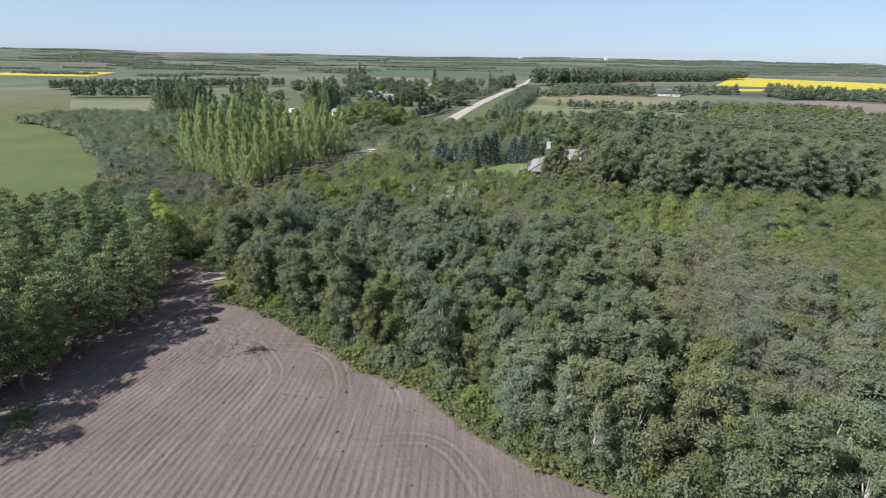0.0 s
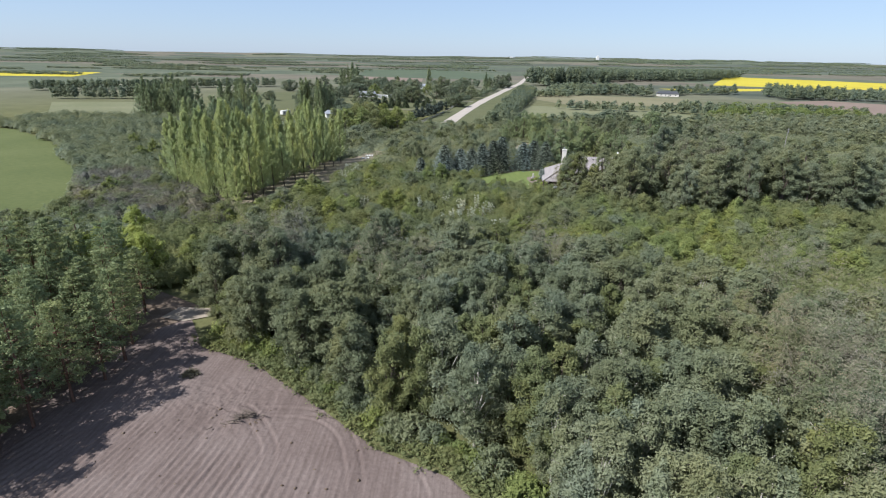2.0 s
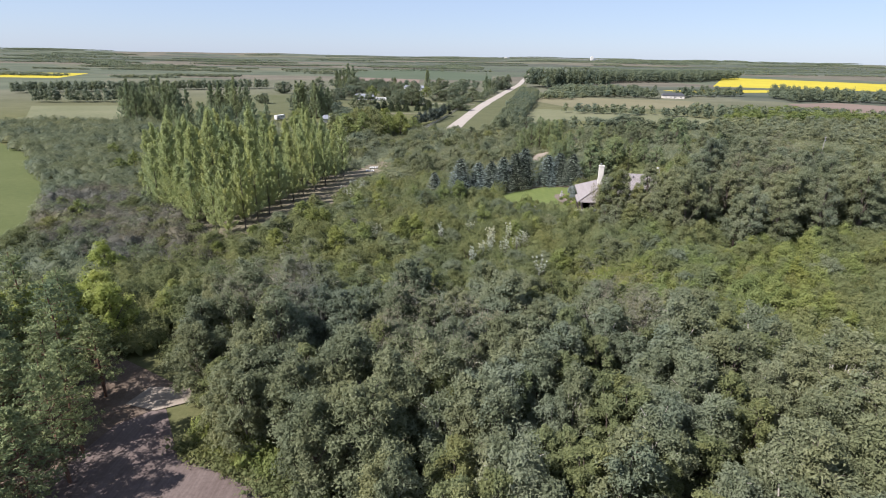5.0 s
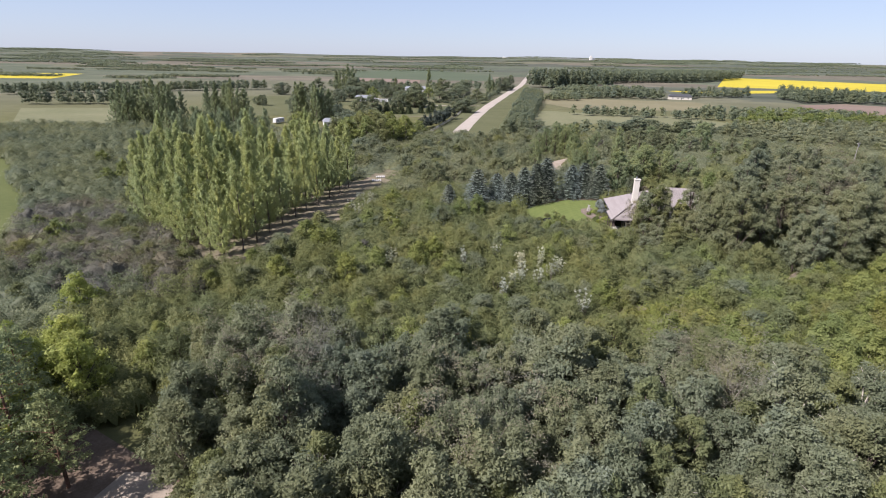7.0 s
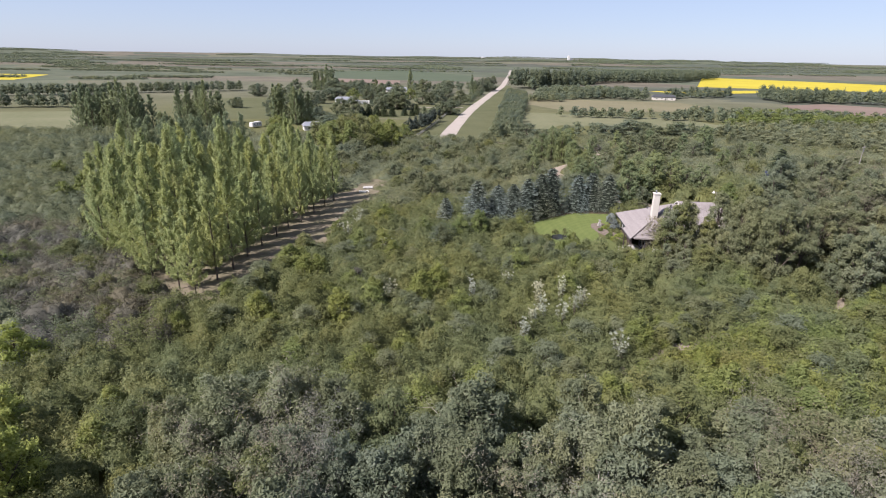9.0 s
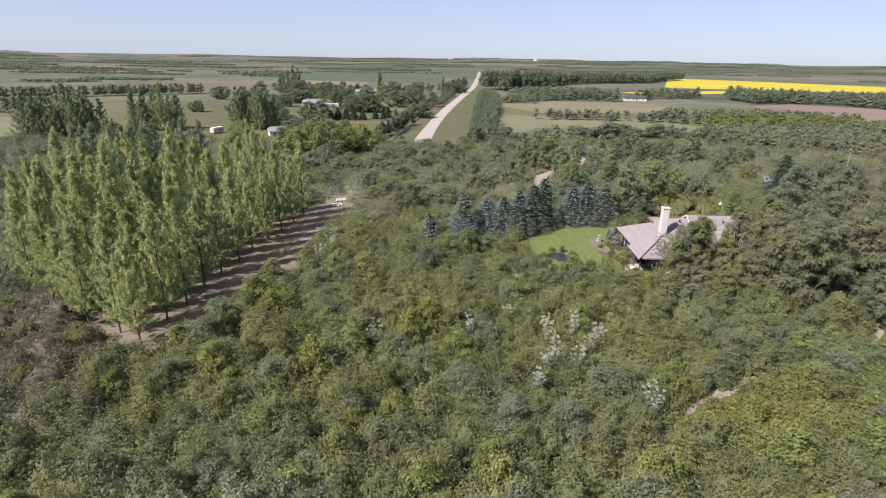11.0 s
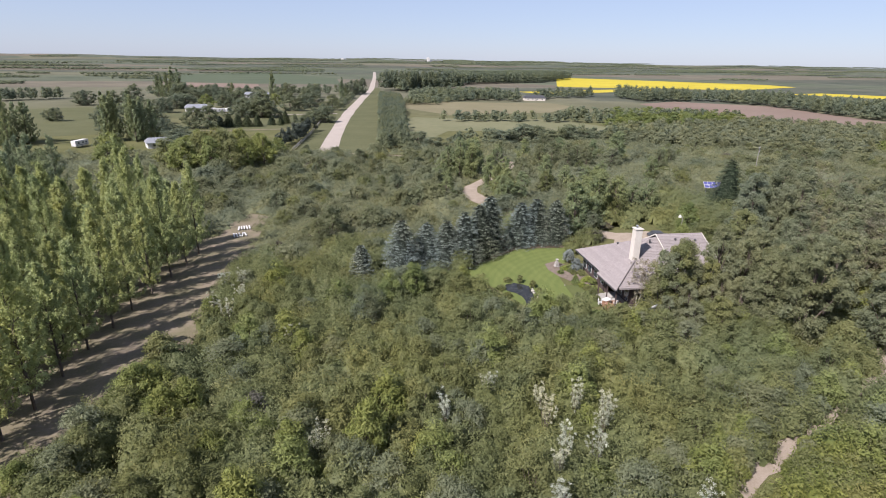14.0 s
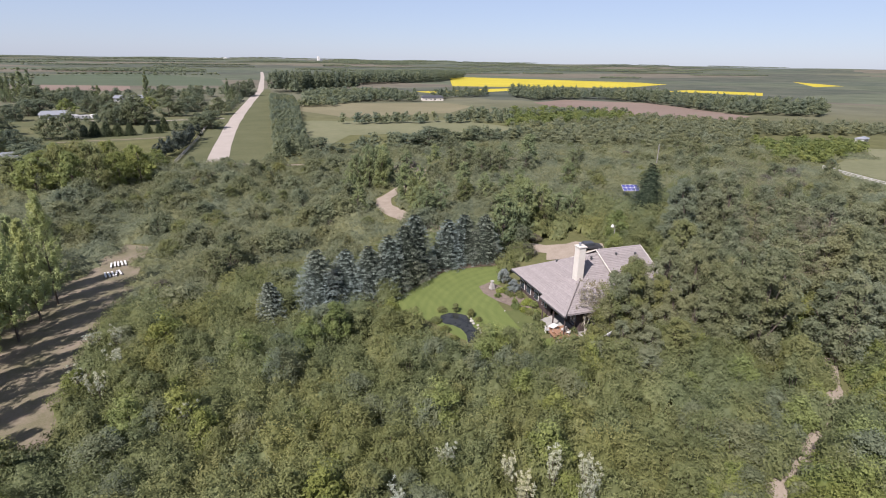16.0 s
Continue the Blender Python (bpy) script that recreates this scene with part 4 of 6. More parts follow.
for x, y, H in ((-1.9, 138.8, 5.6), (1.9, 139.6, 6.2), (-2.1, 134.4, 5.4), (-5.8, 128.3, 5.4), (6.0, 124.0, 5.0), (-25, 141, 5.2), (3.4, 136.6, 5.4), (-11.9, 143, 4.8), (-5.7, 146, 4.8), (-3.9, 132, 5.0), (0.5, 133, 5.2), (-38.9, 176.6, 4.6), (-35.1, 179.8, 4.6), (-38.3, 185.9, 4.6), (-35.4, 186.2, 4.6), (-36.8, 173.9, 4.6), (-27.6, 163.7, 4.6), (5.2, 138.8, 4.6), (-1.4, 142, 4.6)):
    b = silver_bush(H + 0.5, RNG.uniform(1.4, 2.4))
    b.matrix_basis = at_ground(x, y)
for x, y, H, W in ((-31.7, 149.6, 4.6, 4), (-74, 159, 5, 6), (-63, 138, 5, 6), (-84, 149, 5.5, 8), (-90, 169, 5, 7), (-69, 137, 5.5, 7), (-80, 142, 5, 7)):
    b = bush("purplish_bush", "greyish purple twiggy bush", H, W, LEAF_PURPLE, 0.5, "purplish bushes", 480, 0.13)
    b.matrix_basis = at_ground(x, y)
for x, y, H, W in ((-16.7, 169, 6.6, 5), (3.5, 157.5, 6.8, 4.6), (8, 157, 6.4, 4.6), (-4, 153, 6, 4.5)):
    b = bush("rounded_bush", "dark green rounded bush taller than its neighbours", H, W, LEAF_WOOD, 0.4, "rounded bushes", 480, 0.145)
    b.matrix_basis = at_ground(x, y)

for x, y in [(-137.2, 234.5), (-117.2, 213.6), (-103.3, 195.7), (-117.6, 206.5), (-90.1, 175.8), (-102.4, 157.5), (-94.2, 151.0)]:
    b = crown_tree("yellow_green_tree", "yellowish green rounded tree beside poplars", RNG.uniform(5.5, 7), RNG.uniform(5, 6.5), 0.05, 18, 120, 0.2, LEAF_LIME, BARK, 0.35, "yellow-green trees")
    b.matrix_basis = at_ground(x, y)
for x, y, H, W in ((17.2, 157.4, 4.2, 3.6), (19.8, 156.6, 4.4, 3.6), (22.0, 155.2, 4.2, 3.4), (15, 156.4, 4.2, 3.6), (13, 158.4, 3.8, 3.4)):
    b = bush("rounded_bush", "dark green rounded bush before the lawn", H, W, LEAF_BUSH, 0.4, "rounded bushes", 380, 0.125)
    b.matrix_basis = at_ground(x, y)
for x, y, H in ((24.6, 135.4, 4.6), (28.2, 137.2, 4.8), (21.4, 133.8, 4.4), (18.2, 132, 4.4), (31.2, 138.2, 4.6), (26.2, 134.2, 3.2), (15.0, 130.6, 4.0)):
    b = bush("rounded_bush", "grey-green rounded bush beside a sandy track", H, 3.6, LEAF_WOOD, 0.45, "rounded bushes", 420, 0.135)
    b.matrix_basis = at_ground(x, y)
def in_the_bush(n, x0, x1, y0, y1):
    """Free places in the bush."""
    out = []
    while len(out) < n:
        x, y = RNG.uniform(x0, x1), RNG.uniform(y0, y1)
        if not off_limits(np.array([x]), np.array([y]))[0]:
            out.append((x, y))
    return out


tall = [bush("tall_bush", ("grey-green bush standing above its neighbours", "olive bush standing above its neighbours")[k % 2], RNG.uniform(5.0, 6.6), RNG.uniform(3.6, 5.4), (LEAF_WOOD, LEAF_BUSH)[k % 2], RNG.uniform(0.3, 0.6), "tall bushes", 520, 0.132) for k in range(6)]
plant(tall, in_the_bush(245, -58, 105, 104, 188) + in_the_bush(50, -104, -57, 124, 174), 0.72, 1.12)
fresh = [bush("leafy_bush", "fresh green leafy bush in the thicket", RNG.uniform(4.2, 5.6), RNG.uniform(3.2, 4.8), (LEAF_LIME, LEAF_BUSH)[k % 2], RNG.uniform(0.4, 0.7), "leafy bushes", 480, 0.132) for k in range(6)]
plant(fresh, in_the_bush(270, -58, 80, 106, 186) + in_the_bush(50, 16, 62, 110, 134), 0.72, 1.15)


verge = [bush("track_bush", "small green bush leaning over a sandy track", RNG.uniform(1.8, 2.6), RNG.uniform(1.8, 2.6), (LEAF_LIME, LEAF_BUSH, LEAF_WOOD)[k], 0.5, "track bushes", 260, 0.12) for k in range(3)]
along = []
for k in range(46):
    x, y = TRACK[int(RNG.integers(len(TRACK)))]
    side = 1 if RNG.random() < 0.45 else -1
    along.append((x - side * 0.8 + RNG.normal() * 0.3, y + side * 1.5 + RNG.normal() * 0.3))
plant(verge, along, 0.6, 1.15)
for x, y in [q for q in TRACK if 32 < q[0] < 40] + [q for q in TRACK if 54 < q[0]]:
    copy_thing(verge[int(RNG.integers(3))], at_ground(x + 0.9 + RNG.normal() * 0.4, y - 1.9 + RNG.normal() * 0.4, None, RNG.uniform(0.8, 1.1), RNG.uniform(0.9, 1.3)))


# ---- far woods and belts ----
def belt(name, label, polys, step, hmin, hmax, mat, tone=0.5, per=40, slim=0.5, size=0.8, layers=3):
    """Many far trees as one mass: each a stem of clumps with its own outline."""
    p = np.concatenate([spread(q, step) for q in polys])
    n = len(p)
    h = RNG.uniform(hmin, hmax, n)
    tn = np.clip(tone + RNG.normal(size=n) * 0.18, 0, 1)
    z = ground(p[:, 0], p[:, 1]) + far_rise(p[:, 0], p[:, 1])
    cen, rad, tt = [], [], []
    for f, w in ((0.55, 0.95), (0.28, 1.0), (0.8, 0.6))[:layers]:
        cen.append(np.stack([p[:, 0] + RNG.normal(size=n) * step * 0.12, p[:, 1] + RNG.normal(size=n) * step * 0.12, z + h * f], 1))
        rad.append(np.stack([step * slim * w * RNG.uniform(0.8, 1.2, n)] * 2 + [h * (0.24 if layers > 1 else 0.45)], 1))
        tt.append(tn)
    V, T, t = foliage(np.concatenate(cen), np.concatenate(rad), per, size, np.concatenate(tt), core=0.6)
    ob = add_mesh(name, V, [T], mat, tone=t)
    return tagged(ob, label, "trees", kind="stuff")


belt("tree_hedge", "hedge of young trees along the road", [[(12, 336), (25, 336), (82, 640), (68, 690)]], 3.6, 6, 8.5, LEAF_FAR, 0.4, 110, 0.55, 0.34)
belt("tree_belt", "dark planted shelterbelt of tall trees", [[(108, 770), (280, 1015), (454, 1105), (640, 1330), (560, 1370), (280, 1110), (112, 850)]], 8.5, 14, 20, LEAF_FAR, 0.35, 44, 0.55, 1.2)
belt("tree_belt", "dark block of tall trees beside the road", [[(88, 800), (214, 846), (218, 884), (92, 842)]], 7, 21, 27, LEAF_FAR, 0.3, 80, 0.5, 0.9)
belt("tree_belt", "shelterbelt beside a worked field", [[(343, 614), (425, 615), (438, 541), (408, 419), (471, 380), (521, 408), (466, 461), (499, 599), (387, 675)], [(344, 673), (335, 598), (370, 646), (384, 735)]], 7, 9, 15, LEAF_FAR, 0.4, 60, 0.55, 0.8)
belt("tree_belt", "green woods beyond the scrub", [[(132, 346), (161, 315), (203, 300), (227, 280), (285, 317), (377, 290), (406, 304), (335, 352), (296, 406), (232, 396), (159, 388)]], 6, 4, 7.5, LEAF_SCRUB, 0.4, 60, 0.55, 0.5)
belt("tree_belt", "light green young woods beside a worked field", [[(165, 398), (233, 403), (298, 414), (274, 479), (226, 492)]], 7, 4, 7, LEAF_LIME, 0.3, 60, 0.55, 0.6)
belt("tree_belt", "bank of light green bushes by a pasture", [[(253, 294), (300, 277), (298, 257), (259, 250), (215, 242), (215, 257)]], 5, 3, 5.5, LEAF_LIME, 0.35, 60, 0.55, 0.5)
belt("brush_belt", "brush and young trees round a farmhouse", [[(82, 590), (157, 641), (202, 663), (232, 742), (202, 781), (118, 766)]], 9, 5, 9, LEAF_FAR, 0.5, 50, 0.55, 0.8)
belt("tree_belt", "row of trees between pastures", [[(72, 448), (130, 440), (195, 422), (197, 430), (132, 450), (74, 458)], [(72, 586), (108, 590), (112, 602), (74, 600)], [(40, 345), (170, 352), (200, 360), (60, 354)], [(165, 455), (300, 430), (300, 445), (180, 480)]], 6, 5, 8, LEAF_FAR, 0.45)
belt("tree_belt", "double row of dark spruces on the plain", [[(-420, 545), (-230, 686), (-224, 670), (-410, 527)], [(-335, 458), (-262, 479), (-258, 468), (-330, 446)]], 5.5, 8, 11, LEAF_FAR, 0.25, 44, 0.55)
brush = []
for k in range(22):
    x, y = RNG.uniform(-900, -260), RNG.uniform(880, 1500)
    L, D = RNG.uniform(70, 220), RNG.uniform(18, 50)
    brush.append([(x + L * math.cos(a) * RNG.uniform(0.35, 0.55), y + D * math.sin(a) * RNG.uniform(0.35, 0.55)) for a in np.linspace(0, 5.6, 9)])
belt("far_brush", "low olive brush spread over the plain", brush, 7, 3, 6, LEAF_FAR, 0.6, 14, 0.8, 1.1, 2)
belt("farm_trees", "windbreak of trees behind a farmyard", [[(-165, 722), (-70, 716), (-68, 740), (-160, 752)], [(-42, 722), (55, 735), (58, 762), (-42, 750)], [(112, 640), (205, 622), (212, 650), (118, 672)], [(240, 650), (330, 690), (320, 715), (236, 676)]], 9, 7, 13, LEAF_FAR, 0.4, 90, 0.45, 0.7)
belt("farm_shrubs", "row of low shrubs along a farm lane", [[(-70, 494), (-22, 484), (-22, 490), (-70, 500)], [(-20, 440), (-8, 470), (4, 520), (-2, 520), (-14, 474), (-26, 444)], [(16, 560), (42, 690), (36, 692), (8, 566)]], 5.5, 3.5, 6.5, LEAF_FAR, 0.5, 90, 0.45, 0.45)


def stand(kinds, rows, high=10.0, wide=8.0):
    """Sets trees of given height and width; a very wide one becomes two that touch."""
    spots = []
    for x, y, H, W in rows:
        spots += [(x, y, H, W)] if W < 12 else [(x - W * 0.22, y + 1, H * 0.9, W * 0.62), (x + W * 0.2, y - 1, H, W * 0.62)]
    for i, (x, y, H, W) in enumerate(spots):
        m = pose(x, y, gz(x, y), 0, 0, RNG.uniform(0, 360)) @ Matrix.Diagonal((W / wide, W / wide, H / high, 1))
        if i < len(kinds):
            kinds[i].matrix_basis = m
        else:
            copy_thing(kinds[int(RNG.integers(len(kinds)))], m)


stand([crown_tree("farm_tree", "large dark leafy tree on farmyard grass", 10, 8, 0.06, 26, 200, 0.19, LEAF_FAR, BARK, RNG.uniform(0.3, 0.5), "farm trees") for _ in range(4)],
      [(-74.5, 431, 13.2, 22), (-68.8, 348.6, 9.2, 15.5), (-76, 361, 6, 11), (-91, 408, 9, 13), (-48, 493, 13, 20), (-55, 489, 12, 14), (-41.6, 485, 13, 14), (-7.3, 455, 7.5, 14), (4, 541, 9, 14), (-25.7, 537, 9.8, 10),
       (-18.6, 535, 7.5, 8), (-107, 566, 9.2, 18), (-111, 638, 9.5, 15), (-97, 635, 10.8, 15), (-84, 620, 13.5, 12), (-69.6, 601, 15, 14), (-66, 600, 12.5, 11), (-5, 583, 9.8, 10), (-12, 570, 9, 10), (47, 732, 15, 14),
       (55, 750, 13, 13), (-114, 530, 11.8, 16), (-80, 630, 10.8, 11), (-57, 655, 9.2, 13), (-96, 340, 7, 9), (-100, 352, 9, 12), (-82, 395, 7, 10), (-118, 420, 9, 13), (-130, 455, 10, 14), (-120, 490, 11, 14), (-135, 520, 9, 13),
       (-150, 560, 11, 15), (-165, 480, 9, 12), (-105, 455, 8, 11), (-60, 545, 8, 11), (-75, 575, 10, 13), (-30, 620, 9, 11), (-10, 640, 8, 10), (0, 690, 10, 11), (-30, 705, 12, 14), (-100, 690, 12, 16), (-125, 670, 11, 15), (-160, 640, 11, 15), (-185, 600, 10, 14), (38, 338, 6.5, 10), (31, 345, 6, 9), (52, 349, 5, 10),
       (72, 342, 6.2, 10.5), (85, 345, 7, 11), (95, 350, 6, 11), (114, 352, 6, 10), (125, 353, 6.5, 10.5), (138, 353, 6, 11)])
stand([crown_tree("light_tree", "light green leafy tree before a farmyard", 10, 8, 0.05, 26, 200, 0.18, (LEAF_LIME, LEAF_BUSH, LEAF_LIME)[_], BARK, RNG.uniform(0.6, 0.8), "light green trees") for _ in range(3)],
      [(-54, 300, 12.5, 9), (-47, 297, 12, 9), (-42, 303, 11.5, 8.5), (-36.6, 308, 9.5, 8), (-52.5, 311, 12, 9), (-58, 306, 11.5, 8), (-45, 317, 11.5, 9), (-38, 318, 9, 8), (-49, 306, 12, 9), (-62, 334, 7, 8), (-92, 326, 9, 10), (-37.6, 587, 8, 11), (-88, 560, 9, 11), (-31.7, 331, 6, 7), (-70, 309, 9, 9), (-64, 303, 9, 10), (-60, 320, 10, 9), (-72, 318, 5, 8), (-52, 327, 10, 9), (-40, 328, 7, 8), (-90, 314, 7, 9), (-67, 331, 7, 9)])
stand([poplar("tall columnar poplar beside a farm", 20, 7, LEAF_DARKPOP, 0.5, "columnar poplars", 40, 20, 0.38, 0.05) for _ in range(2)],
      [(-143, 695, 23, 12), (-135, 693, 24, 11), (-132, 706, 22, 11), (-41, 671, 22, 10), (25, 655, 18, 7), (30, 668, 15, 6.5), (-82, 709, 13, 8), (-150, 700, 20, 11), (-110, 386, 19, 7), (-99, 386, 22, 7.5), (-91, 390, 18, 7)], 20.0, 7.0)
stand([spruce("yard_spruce", "small dark spruce in a farmyard row", 6, 6, LEAF_GREENSPRUCE, "farmyard spruces", 0.5)],
      [(-28.9, 451, 7.8, 5.8), (-60.7, 437, 6.2, 7), (-55.6, 435.6, 5.8, 7), (-50.6, 436, 5.5, 7), (-45, 436.6, 5.2, 6.5), (-65.8, 439, 4.8, 6), (-37, 443, 4.2, 6), (-31.7, 441.8, 4.2, 5)], 6.0, 6.0)
far = []
for k in range(56):
    y = 1300 + 2900 * (k / 56) ** 1.1
    x = RNG.uniform(-0.95, 1.25) * y
    L, D = RNG.uniform(150, 600) * (y / 1800), RNG.uniform(12, 26)
    lean = RNG.uniform(-0.12, 0.12) * L
    if y < 1560 and x + L > 330 and x < 1050:
        continue
    far.append([(x, y), (x + L, y + lean), (x + L, y + lean + D), (x, y + D)])
for k in range(90):
    y = 1700 + 2800 * RNG.random()
    x = RNG.uniform(-0.95, 1.2) * y
    L, D = RNG.uniform(140, 620), RNG.uniform(40, 150)
    far.append([(x + L * (0.5 + 0.5 * math.cos(a) * RNG.uniform(0.7, 1)), y + D * (0.5 + 0.5 * math.sin(a) * RNG.uniform(0.6, 1))) for a in np.linspace(0, 5.7, 10)])
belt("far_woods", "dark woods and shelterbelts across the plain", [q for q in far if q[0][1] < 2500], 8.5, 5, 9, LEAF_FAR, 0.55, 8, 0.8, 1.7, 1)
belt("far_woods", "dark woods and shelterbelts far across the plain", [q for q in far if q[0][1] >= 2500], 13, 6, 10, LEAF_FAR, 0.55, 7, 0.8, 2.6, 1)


# ---- house ----
def wall_paint(name, stops, scale=1.2, fine=9, rough=0.8, spec=0.3):
    return surface(name, stops, scale, fine, rough, spec, 0.2, 0.01)


SHINGLE_T = Mat("weathered_shingle", 0.9, 0.2)
SHINGLE_T.colour(SHINGLE_T.mix(SHINGLE_T.maths('MULTIPLY', SHINGLE_T.rand(), 0.45),
                               SHINGLE_T.ramp(SHINGLE_T.mix(0.5, SHINGLE_T.noise(2.2, 4, 0.6), SHINGLE_T.noise(14, 4, 0.7)), [(0.3, C(0.17, 0.152, 0.148)), (0.55, C(0.235, 0.212, 0.206)), (0.8, C(0.30, 0.275, 0.268))]),
                               C(0.16, 0.142, 0.137)))
SHINGLE_T.bump(SHINGLE_T.noise(18, 3), 0.4, 0.02)
SHINGLE = SHINGLE_T.m
SIDING = wall_paint("dark_brown_siding", [(0.3, C(0.041, 0.029, 0.027)), (0.55, C(0.065, 0.048, 0.045)), (0.8, C(0.088, 0.068, 0.061))])
WHITE = wall_paint("white_paint", [(0.3, C(0.449, 0.442, 0.422)), (0.6, C(0.530, 0.524, 0.503)), (0.85, C(0.564, 0.558, 0.544))])
STUCCO = wall_paint("cream_stucco", [(0.3, C(0.408, 0.381, 0.340)), (0.6, C(0.490, 0.462, 0.415)), (0.85, C(0.530, 0.510, 0.469))], 0.8, 16, 0.9)
DARKMETAL = wall_paint("dark_metal", [(0.3, C(.03, .03, .032)), (0.7, C(.06, .06, .062))], 3, 20, 0.5, 0.5)
GREYMETAL = wall_paint("grey_metal_roof", [(0.3, C(0.15, 0.16, 0.175)), (0.6, C(0.20, 0.21, 0.23)), (0.85, C(0.25, 0.26, 0.28))], 0.6, 8, 0.45, 0.5)
TERRACOTTA = wall_paint("reddish_deck_wood", [(0.3, C(.19, .105, .066)), (0.6, C(.26, .15, .095)), (0.85, C(.31, .19, .125))], 2, 15)
GREYWOOD = wall_paint("grey_weathered_wood", [(0.3, C(0.204, 0.197, 0.184)), (0.6, C(0.286, 0.279, 0.258)), (0.85, C(0.354, 0.340, 0.320))], 2, 12)
STONE = surface("pale_stone", [(0.3, C(.24, .225, .205)), (0.6, C(.34, .325, .30)), (0.85, C(.44, .425, .40))], 3, 18, 0.85, 0.3, 0.4, 0.02)
MULCH = surface("bark_mulch", [(0.3, C(0.09, 0.071, 0.057)), (0.55, C(0.145, 0.119, 0.098)), (0.8, C(0.205, 0.172, 0.145))], 1.5, 12, 0.95, 0.1, 0.6, 0.04)
WATER_T = Mat("pond_water", 0.1, 0.22)
WATER_T.colour(WATER_T.ramp(WATER_T.noise(1.2, 3), [(0.3, C(.012, .014, .014)), (0.7, C(.03, .032, .03))]))
WATER_T.bump(WATER_T.noise(5, 3), 0.08, 0.02)
WATER = WATER_T.m
GLASS_T = Mat("window_glass", 0.05, 0.6)
GLASS_T.colour(GLASS_T.ramp(GLASS_T.noise(0.8, 2), [(0.3, C(.02, .025, .03)), (0.7, C(.05, .06, .07))]))
GLASS = GLASS_T.m
PANEL_T = Mat("solar_cells", 0.25, 0.5)
PANEL_T.colour(PANEL_T.ramp(PANEL_T.noise(3, 2), [(0.3, C(.045, .05, .15)), (0.7, C(.08, .085, .22))]))
PANEL = PANEL_T.m


def shingles(parent, e0, e1, t0, t1, n, thick=0.05):
    """Courses of shingles on a slope, from the eave e0-e1 to the top t0-t1."""
    e0, e1, t0, t1 = (Vector(v) for v in (e0, e1, t0, t1))
    up = (e1 - e0).cross(((t0 + t1) / 2) - e0).normalized()
    if up.z < 0:
        up = -up
    for i in range(n):
        f, g = i / n, min(1.0, (i + 1.12) / n)
        a, b, c, d = e0.lerp(t0, f), e1.lerp(t1, f), e1.lerp(t1, g), e0.lerp(t0, g)
        bm = bmesh.new()
        low = [bm.verts.new(p) for p in (a, b, c, d)]
        high = [bm.verts.new(p + up * k) for p, k in ((a, thick), (b, thick), (c, 0.012), (d, 0.012))]
        bm.faces.new(high)
        for k in range(4):
            j = (k + 1) % 4
            bm.faces.new((low[k], low[j], high[j], high[k]))
        bmesh.ops.recalc_face_normals(bm, faces=bm.faces[:])
        part("shingle_course", bm, SHINGLE, parent)


def slab(corners, thick):
    """A flat plate under the corners given."""
    bm = bmesh.new()
    top = [bm.verts.new(c) for c in corners]
    bot = [bm.verts.new((c[0], c[1], c[2] - thick)) for c in corners]
    bm.faces.new(top)
    bm.faces.new(bot[::-1])
    n = len(top)
    for i in range(n):
        j = (i + 1) % n
        bm.faces.new((top[i], top[j], bot[j], bot[i]))
    bmesh.ops.recalc_face_normals(bm, faces=bm.faces[:])
    return bm


def window_in(parent, x, y, z, w, h, facing):
    """A framed window proud of a wall; facing 'x' or 'y': the wall's outward axis is minus that."""
    if facing == 'x':
        fr = boxed((x - 0.06, y - w / 2, z), (x + 0.02, y + w / 2, z + h), 0.01)
        gl = boxed((x - 0.08, y - w / 2 + 0.08, z + 0.08), (x - 0.05, y + w / 2 - 0.08, z + h - 0.08))
    else:
        fr = boxed((x - w / 2, y - 0.06, z), (x + w / 2, y + 0.02, z + h), 0.01)
        gl = boxed((x - w / 2 + 0.08, y - 0.08, z + 0.08), (x + w / 2 - 0.08, y - 0.05, z + h - 0.08))
    f = part("window", fr, WHITE, parent, "white framed window")
    part("pane", gl, GLASS, f)


